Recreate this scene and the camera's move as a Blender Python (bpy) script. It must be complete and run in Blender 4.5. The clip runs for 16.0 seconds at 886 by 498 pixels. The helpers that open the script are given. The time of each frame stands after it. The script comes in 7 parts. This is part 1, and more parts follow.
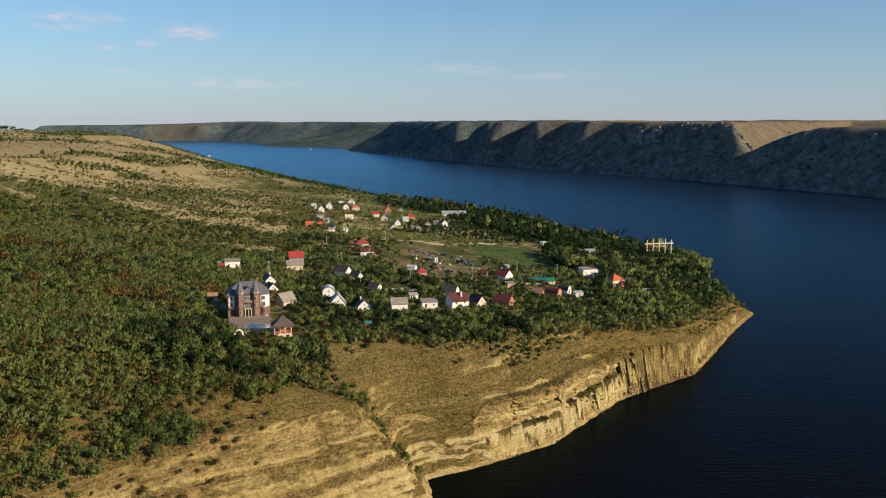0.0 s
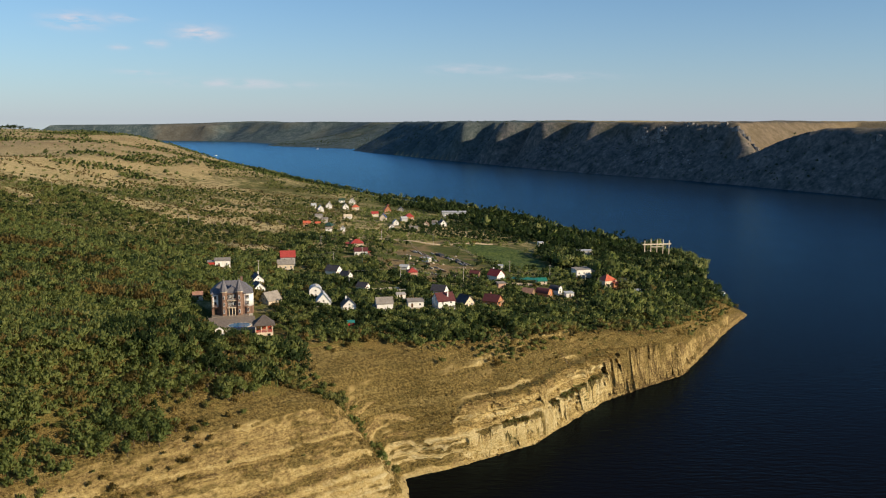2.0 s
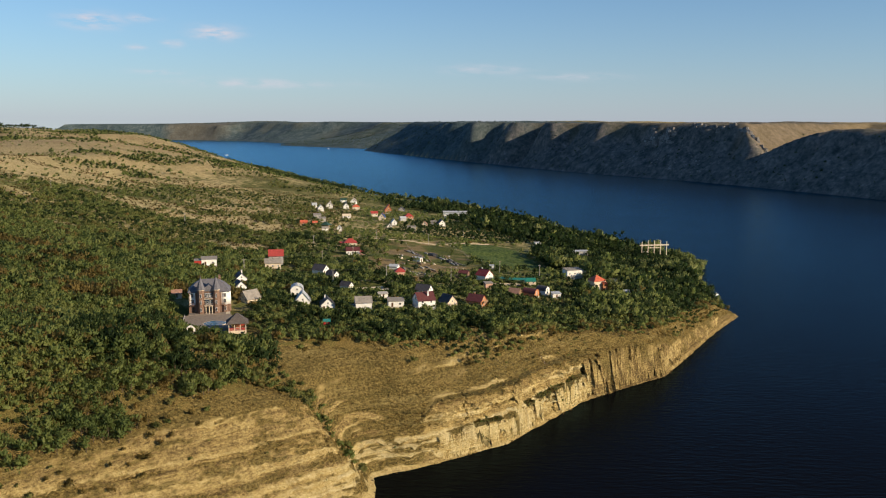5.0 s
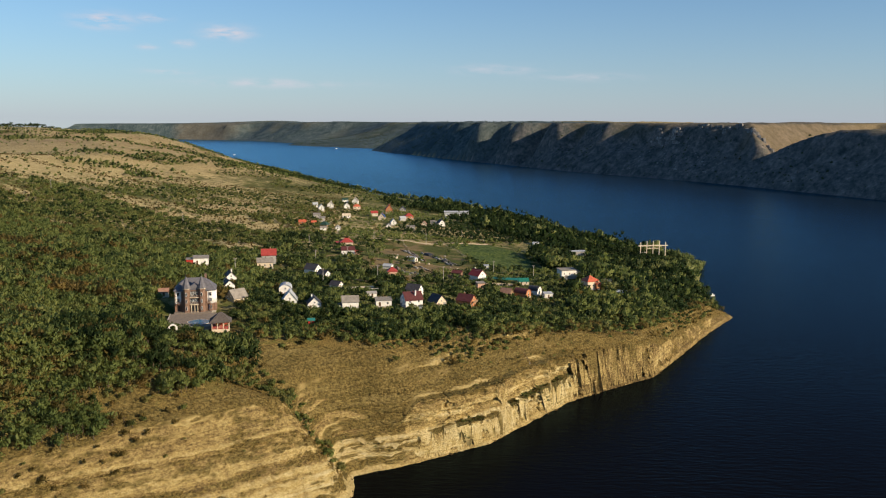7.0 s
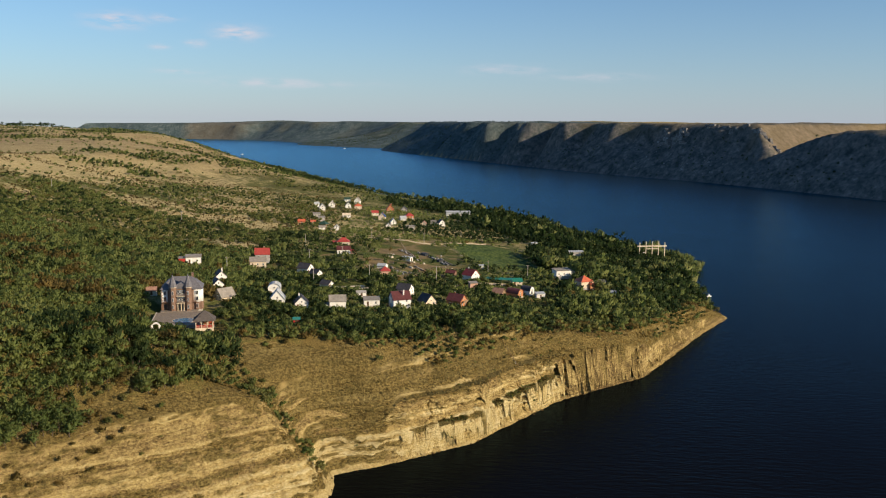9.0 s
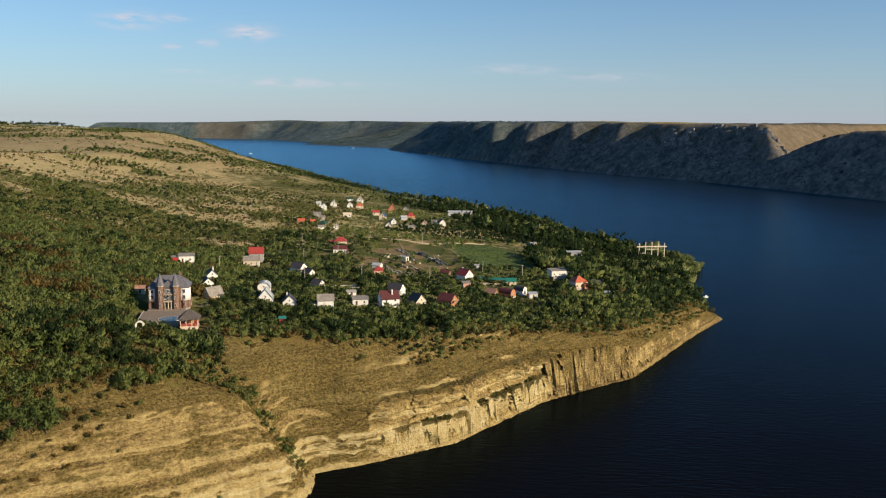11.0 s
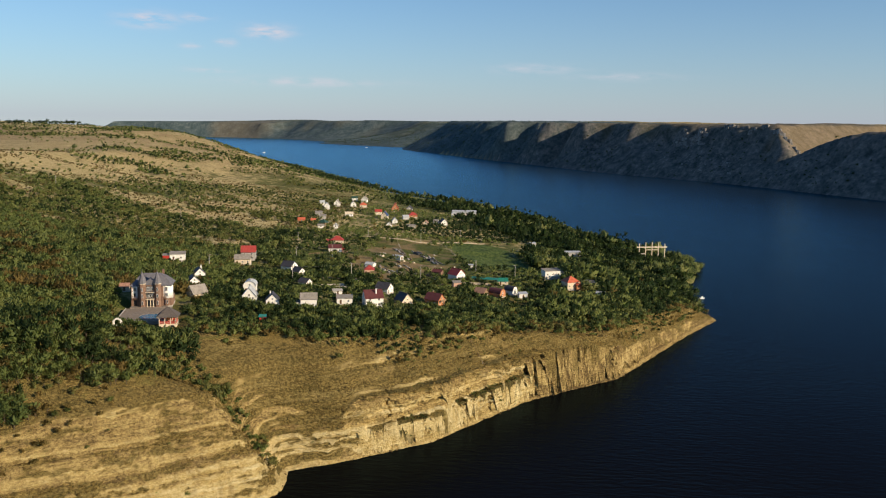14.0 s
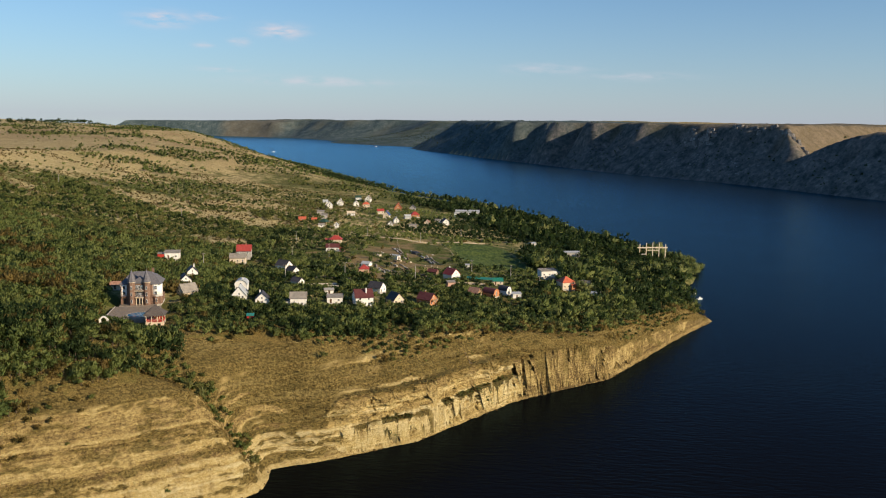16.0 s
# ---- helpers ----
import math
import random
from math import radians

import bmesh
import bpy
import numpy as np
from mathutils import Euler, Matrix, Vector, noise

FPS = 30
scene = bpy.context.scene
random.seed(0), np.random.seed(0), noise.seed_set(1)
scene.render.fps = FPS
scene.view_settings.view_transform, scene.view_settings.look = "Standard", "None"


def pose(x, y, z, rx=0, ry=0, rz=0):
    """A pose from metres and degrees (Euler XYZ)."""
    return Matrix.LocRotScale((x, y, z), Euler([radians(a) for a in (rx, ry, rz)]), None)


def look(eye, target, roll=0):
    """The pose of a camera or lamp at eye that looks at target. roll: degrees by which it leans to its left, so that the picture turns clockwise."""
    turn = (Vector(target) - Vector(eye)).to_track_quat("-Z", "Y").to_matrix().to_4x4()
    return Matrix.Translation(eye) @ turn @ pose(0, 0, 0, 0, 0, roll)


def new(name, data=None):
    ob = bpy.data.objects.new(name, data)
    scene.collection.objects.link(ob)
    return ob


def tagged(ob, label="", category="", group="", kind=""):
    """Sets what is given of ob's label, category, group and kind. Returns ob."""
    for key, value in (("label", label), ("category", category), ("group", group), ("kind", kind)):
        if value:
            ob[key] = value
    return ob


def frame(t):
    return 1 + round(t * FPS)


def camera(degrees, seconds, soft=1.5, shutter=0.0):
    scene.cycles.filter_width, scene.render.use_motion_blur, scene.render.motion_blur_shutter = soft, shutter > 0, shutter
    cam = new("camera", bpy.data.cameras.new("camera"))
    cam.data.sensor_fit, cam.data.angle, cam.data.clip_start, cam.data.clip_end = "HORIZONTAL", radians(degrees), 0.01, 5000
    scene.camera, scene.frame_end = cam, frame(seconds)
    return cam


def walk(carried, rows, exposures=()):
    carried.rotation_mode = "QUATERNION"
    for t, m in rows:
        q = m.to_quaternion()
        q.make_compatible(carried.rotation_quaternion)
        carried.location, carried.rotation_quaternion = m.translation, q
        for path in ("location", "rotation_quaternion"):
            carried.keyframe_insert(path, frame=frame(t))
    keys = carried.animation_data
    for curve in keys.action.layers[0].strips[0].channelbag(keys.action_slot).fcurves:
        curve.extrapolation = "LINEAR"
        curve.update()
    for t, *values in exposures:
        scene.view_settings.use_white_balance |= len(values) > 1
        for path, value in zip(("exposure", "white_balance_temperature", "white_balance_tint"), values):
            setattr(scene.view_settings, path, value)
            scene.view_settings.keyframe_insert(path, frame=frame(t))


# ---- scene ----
# Camera: a slow sideways flight, about 112 m above the water.
cam = camera(54.3, 16.0, soft=1.1)
PATH = [  # seconds, x, y, z, yaw, pitch, roll
    (0, 3.30, 2.55, 112.11, -2.805, -8.434, 0.203),
    (2, 12.74, 1.79, 112.03, -2.218, -8.423, 0.307),
    (4, 22.13, 1.15, 111.97, -1.607, -8.417, 0.402),
    (6, 31.47, 0.62, 111.94, -0.972, -8.416, 0.489),
    (8, 40.76, 0.18, 111.95, -0.312, -8.423, 0.573),
    (10, 50.02, -0.17, 112.03, 0.374, -8.438, 0.657),
    (12, 59.24, -0.46, 112.18, 1.086, -8.462, 0.743),
    (14, 68.43, -0.69, 112.41, 1.825, -8.497, 0.835),
    (16, 77.61, -0.86, 112.75, 2.592, -8.542, 0.936),
]
walk(cam, [(t, Matrix.Translation((x, y, z)) @ pose(0, 0, 0, 0, 0, yaw) @ pose(0, 0, 0, 90 + pitch, 0, 0) @ pose(0, 0, 0, 0, 0, roll)) for t, x, y, z, yaw, pitch, roll in PATH])

# ---- light: low evening sun from the right, clear sky with a few thin clouds ----
SUN_FROM, SUN_HIGH = Vector((0.87, -0.49, 0)).normalized(), radians(23)
scene.view_settings.exposure = 0.42
world = bpy.data.worlds.new("sky")
scene.world = world
world.use_nodes = True
wt = world.node_tree
wt.nodes.clear()


def wmath(op, a, b=None):
    n = wt.nodes.new("ShaderNodeMath")
    n.operation = op
    for i, v in enumerate((a, b)):
        if v is None:
            continue
        if isinstance(v, (int, float)):
            n.inputs[i].default_value = v
        else:
            wt.links.new(v, n.inputs[i])
    return n.outputs[0]


sky = wt.nodes.new("ShaderNodeTexSky")
sky.sky_type, sky.sun_disc = "NISHITA", False
sky.sun_elevation, sky.sun_rotation = SUN_HIGH, math.atan2(SUN_FROM.x, SUN_FROM.y)
sky.air_density, sky.dust_density, sky.ozone_density, sky.altitude = 1.0, 0.0, 4.0, 200
coord = wt.nodes.new("ShaderNodeTexCoord")
split = wt.nodes.new("ShaderNodeSeparateXYZ")
wt.links.new(coord.outputs["Generated"], split.inputs[0])
bearing = wmath("ARCTAN2", split.outputs[0], split.outputs[1])
height = split.outputs[2]
puff = wt.nodes.new("ShaderNodeTexNoise")
puff.inputs["Scale"].default_value, puff.inputs["Detail"].default_value = 9.0, 6.0
squash = wt.nodes.new("ShaderNodeMapping")
squash.inputs["Scale"].default_value = (4.0, 4.0, 16.0)
wt.links.new(coord.outputs["Generated"], squash.inputs[0])
wt.links.new(squash.outputs[0], puff.inputs["Vector"])
cover = None
# bearing, height above the horizon (both as sines), half-width, half-height, strength
for b, h, w, k, strength in ((-0.231, 0.093, 0.022, 0.0065, 1.2), (-0.276, 0.081, 0.009, 0.004, 0.9), (-0.356, 0.101, 0.024, 0.007, 1.2), (-0.307, 0.106, 0.014, 0.0035, 0.8), (-0.312, 0.076, 0.010, 0.003, 0.6),
                             (-0.185, 0.040, 0.075, 0.0045, 0.6), (-0.295, 0.050, 0.022, 0.003, 0.6), (0.07, 0.058, 0.04, 0.005, 0.5), (0.17, 0.050, 0.05, 0.004, 0.4)):
    q = wmath("ADD", wmath("POWER", wmath("DIVIDE", wmath("SUBTRACT", bearing, b), w), 2.0), wmath("POWER", wmath("DIVIDE", wmath("SUBTRACT", height, h), k), 2.0))
    one = wmath("MULTIPLY", wmath("EXPONENT", wmath("MULTIPLY", q, -1.0)), strength)
    cover = one if cover is None else wmath("MAXIMUM", cover, one)
ragged = wt.nodes.new("ShaderNodeMapRange")
ragged.inputs["From Min"].default_value, ragged.inputs["From Max"].default_value = 0.36, 0.62
wt.links.new(puff.outputs["Fac"], ragged.inputs["Value"])
cover = wmath("MULTIPLY", cover, ragged.outputs[0])
clouds = wt.nodes.new("ShaderNodeMixRGB")
clouds.inputs[2].default_value = (6.6, 6.3, 6.9, 1)
wt.links.new(cover, clouds.inputs[0])
blue = wt.nodes.new("ShaderNodeMixRGB")
blue.blend_type = "MULTIPLY"
blue.inputs[0].default_value, blue.inputs[2].default_value = 1.0, (0.785, 0.995, 1.10, 1)
wt.links.new(sky.outputs[0], blue.inputs[1])
haze = wt.nodes.new("ShaderNodeMixRGB")
haze.inputs[2].default_value = (3.8, 4.05, 5.35, 1)
wt.links.new(wmath("MULTIPLY", wmath("EXPONENT", wmath("MULTIPLY", wmath("ABSOLUTE", height), -11.0)), 0.72), haze.inputs[0])
wt.links.new(blue.outputs[0], haze.inputs[1])
wt.links.new(haze.outputs[0], clouds.inputs[1])
back = wt.nodes.new("ShaderNodeBackground")
back.inputs["Strength"].default_value = 0.078
wt.links.new(clouds.outputs[0], back.inputs["Color"])
wout = wt.nodes.new("ShaderNodeOutputWorld")
wt.links.new(back.outputs[0], wout.inputs[0])

lamp = bpy.data.lights.new("sun", "SUN")
lamp.energy, lamp.angle, lamp.color = 4.8, radians(0.5), (1.0, 0.81, 0.575)
sun = new("sun", lamp)
SUN_WAY = SUN_FROM * math.cos(SUN_HIGH) + Vector((0, 0, math.sin(SUN_HIGH)))
sun.matrix_world = look(SUN_WAY * 1000, (0, 0, 0))

# ---- materials ----
def mat(name, colour, rough=0.8, metal=0.0, vary=0.25, scale=1.0, bump=0.2, fine=8.0, rand=0.0, tint=None, spec=0.3):
    """Two scales of noise over a base colour, with relief. scale: blotches per metre; rand: change from object to object."""
    m = bpy.data.materials.new(name)
    m.use_nodes = True
    t = m.node_tree
    n, link = t.nodes, t.links.new
    p = n["Principled BSDF"]
    p.inputs["Roughness"].default_value, p.inputs["Metallic"].default_value = rough, metal
    p.inputs["Specular IOR Level"].default_value = spec
    geo = n.new("ShaderNodeNewGeometry")
    a, b = n.new("ShaderNodeTexNoise"), n.new("ShaderNodeTexNoise")
    a.inputs["Scale"].default_value, a.inputs["Detail"].default_value = scale, 4
    b.inputs["Scale"].default_value, b.inputs["Detail"].default_value = scale * fine, 3
    link(geo.outputs["Position"], a.inputs["Vector"])
    link(geo.outputs["Position"], b.inputs["Vector"])
    add = n.new("ShaderNodeMath")
    add.operation = "MULTIPLY_ADD"
    link(b.outputs["Fac"], add.inputs[0])
    add.inputs[1].default_value = 0.6
    link(a.outputs["Fac"], add.inputs[2])
    ramp = n.new("ShaderNodeValToRGB")
    c0 = [c * (1 - vary) for c in colour]
    c1 = [min(1, c * (1 + vary)) for c in (tint or colour)]
    ramp.color_ramp.elements[0].position, ramp.color_ramp.elements[1].position = 0.55, 1.05
    ramp.color_ramp.elements[0].color, ramp.color_ramp.elements[1].color = (*c0, 1), (*c1, 1)
    link(add.outputs[0], ramp.inputs[0])
    out = ramp.outputs[0]
    if rand:
        info = n.new("ShaderNodeObjectInfo")
        hsv = n.new("ShaderNodeHueSaturation")
        mr = n.new("ShaderNodeMapRange")
        mr.inputs["To Min"].default_value, mr.inputs["To Max"].default_value = 1 - rand, 1 + rand
        link(info.outputs["Random"], mr.inputs["Value"])
        link(mr.outputs[0], hsv.inputs["Value"])
        link(out, hsv.inputs["Color"])
        out = hsv.outputs[0]
    link(out, p.inputs["Base Color"])
    if bump:
        bn = n.new("ShaderNodeBump")
        bn.inputs["Strength"].default_value, bn.inputs["Distance"].default_value = bump, 0.3 / scale
        link(add.outputs[0], bn.inputs["Height"])
        link(bn.outputs[0], p.inputs["Normal"])
    return m


def leaf_mat(name, colours):
    """Leaves: the colour changes from clump to clump and from plant to plant, with some light coming through."""
    m = bpy.data.materials.new(name)
    m.use_nodes = True
    t = m.node_tree
    n, link = t.nodes, t.links.new
    p = n["Principled BSDF"]
    p.inputs["Roughness"].default_value, p.inputs["Specular IOR Level"].default_value = 0.65, 0.25
    geo, at = n.new("ShaderNodeNewGeometry"), n.new("ShaderNodeAttribute")
    at.attribute_name = "tone"
    big = n.new("ShaderNodeTexNoise")
    big.inputs["Scale"].default_value, big.inputs["Detail"].default_value = 0.035, 3
    link(geo.outputs["Position"], big.inputs["Vector"])

    def calc(op, a, b, c=0.0):
        q = n.new("ShaderNodeMath")
        q.operation = op
        for i, v in enumerate((a, b, c)):
            if isinstance(v, (int, float)):
                q.inputs[i].default_value = v
            else:
                link(v, q.inputs[i])
        return q.outputs[0]

    fac = calc("MULTIPLY_ADD", geo.outputs["Random Per Island"], 0.16, calc("MULTIPLY_ADD", at.outputs["Fac"], 0.55, calc("MULTIPLY_ADD", big.outputs["Fac"], 0.9, -0.34)))
    ramp = n.new("ShaderNodeValToRGB")
    e = ramp.color_ramp.elements
    e[0].color, e[1].color = (*colours[0], 1), (*colours[-1], 1)
    for i, c in enumerate(colours[1:-1]):
        q = e.new((i + 1) / (len(colours) - 1))
        q.color = (*c, 1)
    link(fac, ramp.inputs[0])
    link(ramp.outputs[0], p.inputs["Base Color"])
    thin = n.new("ShaderNodeBsdfTranslucent")
    link(ramp.outputs[0], thin.inputs["Color"])
    both = n.new("ShaderNodeMixShader")
    both.inputs[0].default_value = 0.6
    link(p.outputs[0], both.inputs[1])
    link(thin.outputs[0], both.inputs[2])
    link(both.outputs[0], n["Material Output"].inputs["Surface"])
    return m


def ground_mat():
    """Dry grass, green scrub and bare soil, mixed by the plan's zones and by noise at several sizes; rock shows where it is steep."""
    m = bpy.data.materials.new("ground_grass_and_soil")
    m.use_nodes = True
    t = m.node_tree
    n, link = t.nodes, t.links.new
    p = n["Principled BSDF"]
    p.inputs["Roughness"].default_value, p.inputs["Specular IOR Level"].default_value = 0.95, 0.1
    geo = n.new("ShaderNodeNewGeometry")

    def noise_(scale, detail=5, rough=0.6, squash=None):
        q = n.new("ShaderNodeTexNoise")
        q.inputs["Scale"].default_value, q.inputs["Detail"].default_value, q.inputs["Roughness"].default_value = scale, detail, rough
        if squash:
            mp = n.new("ShaderNodeMapping")
            mp.inputs["Scale"].default_value = squash
            link(geo.outputs["Position"], mp.inputs[0])
            link(mp.outputs[0], q.inputs["Vector"])
        else:
            link(geo.outputs["Position"], q.inputs["Vector"])
        return q.outputs["Fac"]

    def ramp(fac, stops):
        r = n.new("ShaderNodeValToRGB")
        e = r.color_ramp.elements
        e[0].position, e[0].color = stops[0][0], (*stops[0][1], 1)
        e[1].position, e[1].color = stops[-1][0], (*stops[-1][1], 1)
        for pos, c in stops[1:-1]:
            q = e.new(pos)
            q.color = (*c, 1)
        link(fac, r.inputs[0])
        return r.outputs[0]

    def mixed(fac, a, b):
        q = n.new("ShaderNodeMixRGB")
        if isinstance(fac, float):
            q.inputs[0].default_value = fac
        else:
            link(fac, q.inputs[0])
        link(a, q.inputs[1])
        link(b, q.inputs[2])
        return q.outputs[0]

    def attr(name):
        q = n.new("ShaderNodeAttribute")
        q.attribute_name = name
        return q.outputs["Fac"]

    def calc(op, a, b=None, c=None):
        q = n.new("ShaderNodeMath")
        q.operation = op
        q.use_clamp = op == "MULTIPLY_ADD"
        for i, v in enumerate((a, b, c)):
            if v is None:
                continue
            if isinstance(v, (int, float)):
                q.inputs[i].default_value = v
            else:
                link(v, q.inputs[i])
        return q.outputs[0]

    near, mid, far = noise_(2.8, 8, 0.75), noise_(0.13, 6, 0.65), noise_(0.02, 6, 0.62)
    dry = ramp(near, [(0.38, (0.18, 0.135, 0.06)), (0.5, (0.41, 0.33, 0.155)), (0.62, (0.58, 0.485, 0.26))])
    dry = mixed(calc("MULTIPLY_ADD", mid, 2.6, -1.2), dry, ramp(near, [(0.38, (0.09, 0.066, 0.028)), (0.62, (0.26, 0.19, 0.085))]))
    green = ramp(near, [(0.38, (0.03, 0.042, 0.01)), (0.5, (0.07, 0.085, 0.02)), (0.62, (0.13, 0.135, 0.04))])
    field = ramp(noise_(0.5, 5, 0.6, (1.2, 0.3, 1)), [(0.35, (0.034, 0.06, 0.014)), (0.5, (0.068, 0.10, 0.025)), (0.68, (0.125, 0.152, 0.045))])
    soil = ramp(near, [(0.3, (0.13, 0.09, 0.045)), (0.7, (0.33, 0.23, 0.12))])
    rock = ramp(calc("ADD", calc("MULTIPLY", noise_(0.5, 6, 0.7, (0.25, 0.25, 2.2)), 0.75), calc("MULTIPLY", near, 0.25)), [(0.35, (0.10, 0.075, 0.04)), (0.5, (0.26, 0.19, 0.10)), (0.68, (0.44, 0.36, 0.22))])
    wet = calc("MULTIPLY_ADD", calc("ADD", attr("green"), calc("MULTIPLY", calc("SUBTRACT", mid, 0.5), 1.6)), 2.2, -0.6)
    wet = calc("MULTIPLY_ADD", calc("ADD", wet, calc("MULTIPLY", calc("SUBTRACT", far, 0.5), 1.5)), 1.0, 0.0)
    colour = mixed(wet, dry, green)
    # scree and scrub of the opposite bank, coloured bluer to carry its haze
    hazed_scree = ramp(calc("ADD", calc("MULTIPLY", noise_(0.05, 6, 0.7), 0.6), calc("MULTIPLY", mid, 0.4)), [(0.38, (0.038, 0.048, 0.048)), (0.47, (0.085, 0.092, 0.086)), (0.56, (0.155, 0.142, 0.128)), (0.70, (0.31, 0.27, 0.23))])
    colour = mixed(attr("hazed_scree"), colour, hazed_scree)
    turf = ramp(near, [(0.38, (0.05, 0.036, 0.012)), (0.5, (0.14, 0.10, 0.032)), (0.62, (0.27, 0.195, 0.066))])
    colour = mixed(attr("turf"), colour, mixed(calc("MULTIPLY_ADD", wet, 0.5, -0.1), turf, green))
    # woods of the far hills, with distance haze put into their colour as blue
    hazed_woods = ramp(calc("ADD", calc("MULTIPLY", noise_(0.03, 6, 0.7), 0.5), calc("MULTIPLY", mid, 0.5)), [(0.36, (0.03, 0.05, 0.05)), (0.50, (0.068, 0.098, 0.10)), (0.60, (0.125, 0.15, 0.145)), (0.72, (0.20, 0.175, 0.15))])
    colour = mixed(attr("hazed_woods"), colour, hazed_woods)
    colour = mixed(attr("soil"), colour, soil)
    colour = mixed(attr("field"), colour, field)
    nz = n.new("ShaderNodeSeparateXYZ")
    link(geo.outputs["True Normal"], nz.inputs[0])
    steep = calc("MULTIPLY_ADD", calc("ADD", calc("ADD", nz.outputs[2], calc("MULTIPLY", mid, 0.35)), attr("cover")), -6.0, 5.2)
    pale = ramp(near, [(0.38, (0.12, 0.11, 0.095)), (0.62, (0.32, 0.30, 0.26))])
    rock = mixed(attr("hazed_scree"), rock, pale)
    colour = mixed(steep, colour, rock)
    link(colour, p.inputs["Base Color"])
    bn = n.new("ShaderNodeBump")
    bn.inputs["Strength"].default_value, bn.inputs["Distance"].default_value = 0.45, 0.5
    link(calc("ADD", near, calc("MULTIPLY", mid, 2.0)), bn.inputs["Height"])
    link(bn.outputs[0], p.inputs["Normal"])
    return m


def water_mat():
    m = bpy.data.materials.new("lake_water")
    m.use_nodes = True
    t = m.node_tree
    n, link = t.nodes, t.links.new
    p = n["Principled BSDF"]
    p.inputs["Base Color"].default_value = (0.0040, 0.0037, 0.0036, 1)
    p.inputs["Roughness"].default_value, p.inputs["Specular IOR Level"].default_value = 0.6, 0.0
    gloss, bend, both = n.new("ShaderNodeBsdfGlossy"), n.new("ShaderNodeFresnel"), n.new("ShaderNodeMixShader")
    gloss.inputs["Color"].default_value, gloss.inputs["Roughness"].default_value = (0.40, 0.75, 0.98, 1), 0.21
    bend.inputs["IOR"].default_value = 1.066
    link(bend.outputs[0], both.inputs[0])
    link(p.outputs[0], both.inputs[1])
    link(gloss.outputs[0], both.inputs[2])
    link(both.outputs[0], n["Material Output"].inputs["Surface"])
    geo = n.new("ShaderNodeNewGeometry")
    mp = n.new("ShaderNodeMapping")
    mp.inputs["Rotation"].default_value, mp.inputs["Scale"].default_value = (0, 0, 0.5), (0.22, 0.75, 1)
    link(geo.outputs["Position"], mp.inputs[0])
    a, b = n.new("ShaderNodeTexNoise"), n.new("ShaderNodeTexNoise")
    a.inputs["Scale"].default_value, a.inputs["Detail"].default_value = 0.75, 6
    b.inputs["Scale"].default_value, b.inputs["Detail"].default_value = 0.012, 4
    link(mp.outputs[0], a.inputs["Vector"])
    link(geo.outputs["Position"], b.inputs["Vector"])
    amp = n.new("ShaderNodeMapRange")
    amp.inputs["From Min"].default_value, amp.inputs["From Max"].default_value = 0.3, 0.7
    amp.inputs["To Min"].default_value, amp.inputs["To Max"].default_value = 0.3, 0.7
    link(b.outputs["Fac"], amp.inputs["Value"])
    bn = n.new("ShaderNodeBump")
    bn.inputs["Distance"].default_value = 0.45
    link(amp.outputs[0], bn.inputs["Strength"])
    link(a.outputs["Fac"], bn.inputs["Height"])
    for q in (p, gloss, bend):
        link(bn.outputs[0], q.inputs["Normal"])
    return m


GROUND, WATER = ground_mat(), water_mat()
LEAF_OLIVE = leaf_mat("leaves_olive", [(0.119, 0.165, 0.0468), (0.186, 0.228, 0.0644), (0.243, 0.274, 0.0816), (0.289, 0.297, 0.0955)])
LEAF_GREEN = leaf_mat("leaves_green", [(0.0242, 0.0452, 0.0137), (0.0387, 0.0654, 0.0182), (0.0543, 0.0827, 0.0238), (0.0748, 0.102, 0.0319)])
LEAF_PALE = leaf_mat("leaves_pale_willow", [(0.0827, 0.11, 0.0359), (0.196, 0.231, 0.0755), (0.372, 0.374, 0.142)])
LEAF_SCRUB = leaf_mat("leaves_scrub", [(0.093, 0.115, 0.0318), (0.158, 0.18, 0.0516), (0.226, 0.224, 0.0703), (0.318, 0.268, 0.0936)])
LEAF_RUST = leaf_mat("leaves_rust", [(0.118, 0.0987, 0.0287), (0.205, 0.154, 0.046), (0.317, 0.221, 0.0713)])
BARK = mat("bark", (0.10, 0.075, 0.05), 0.95, scale=3, vary=0.4)


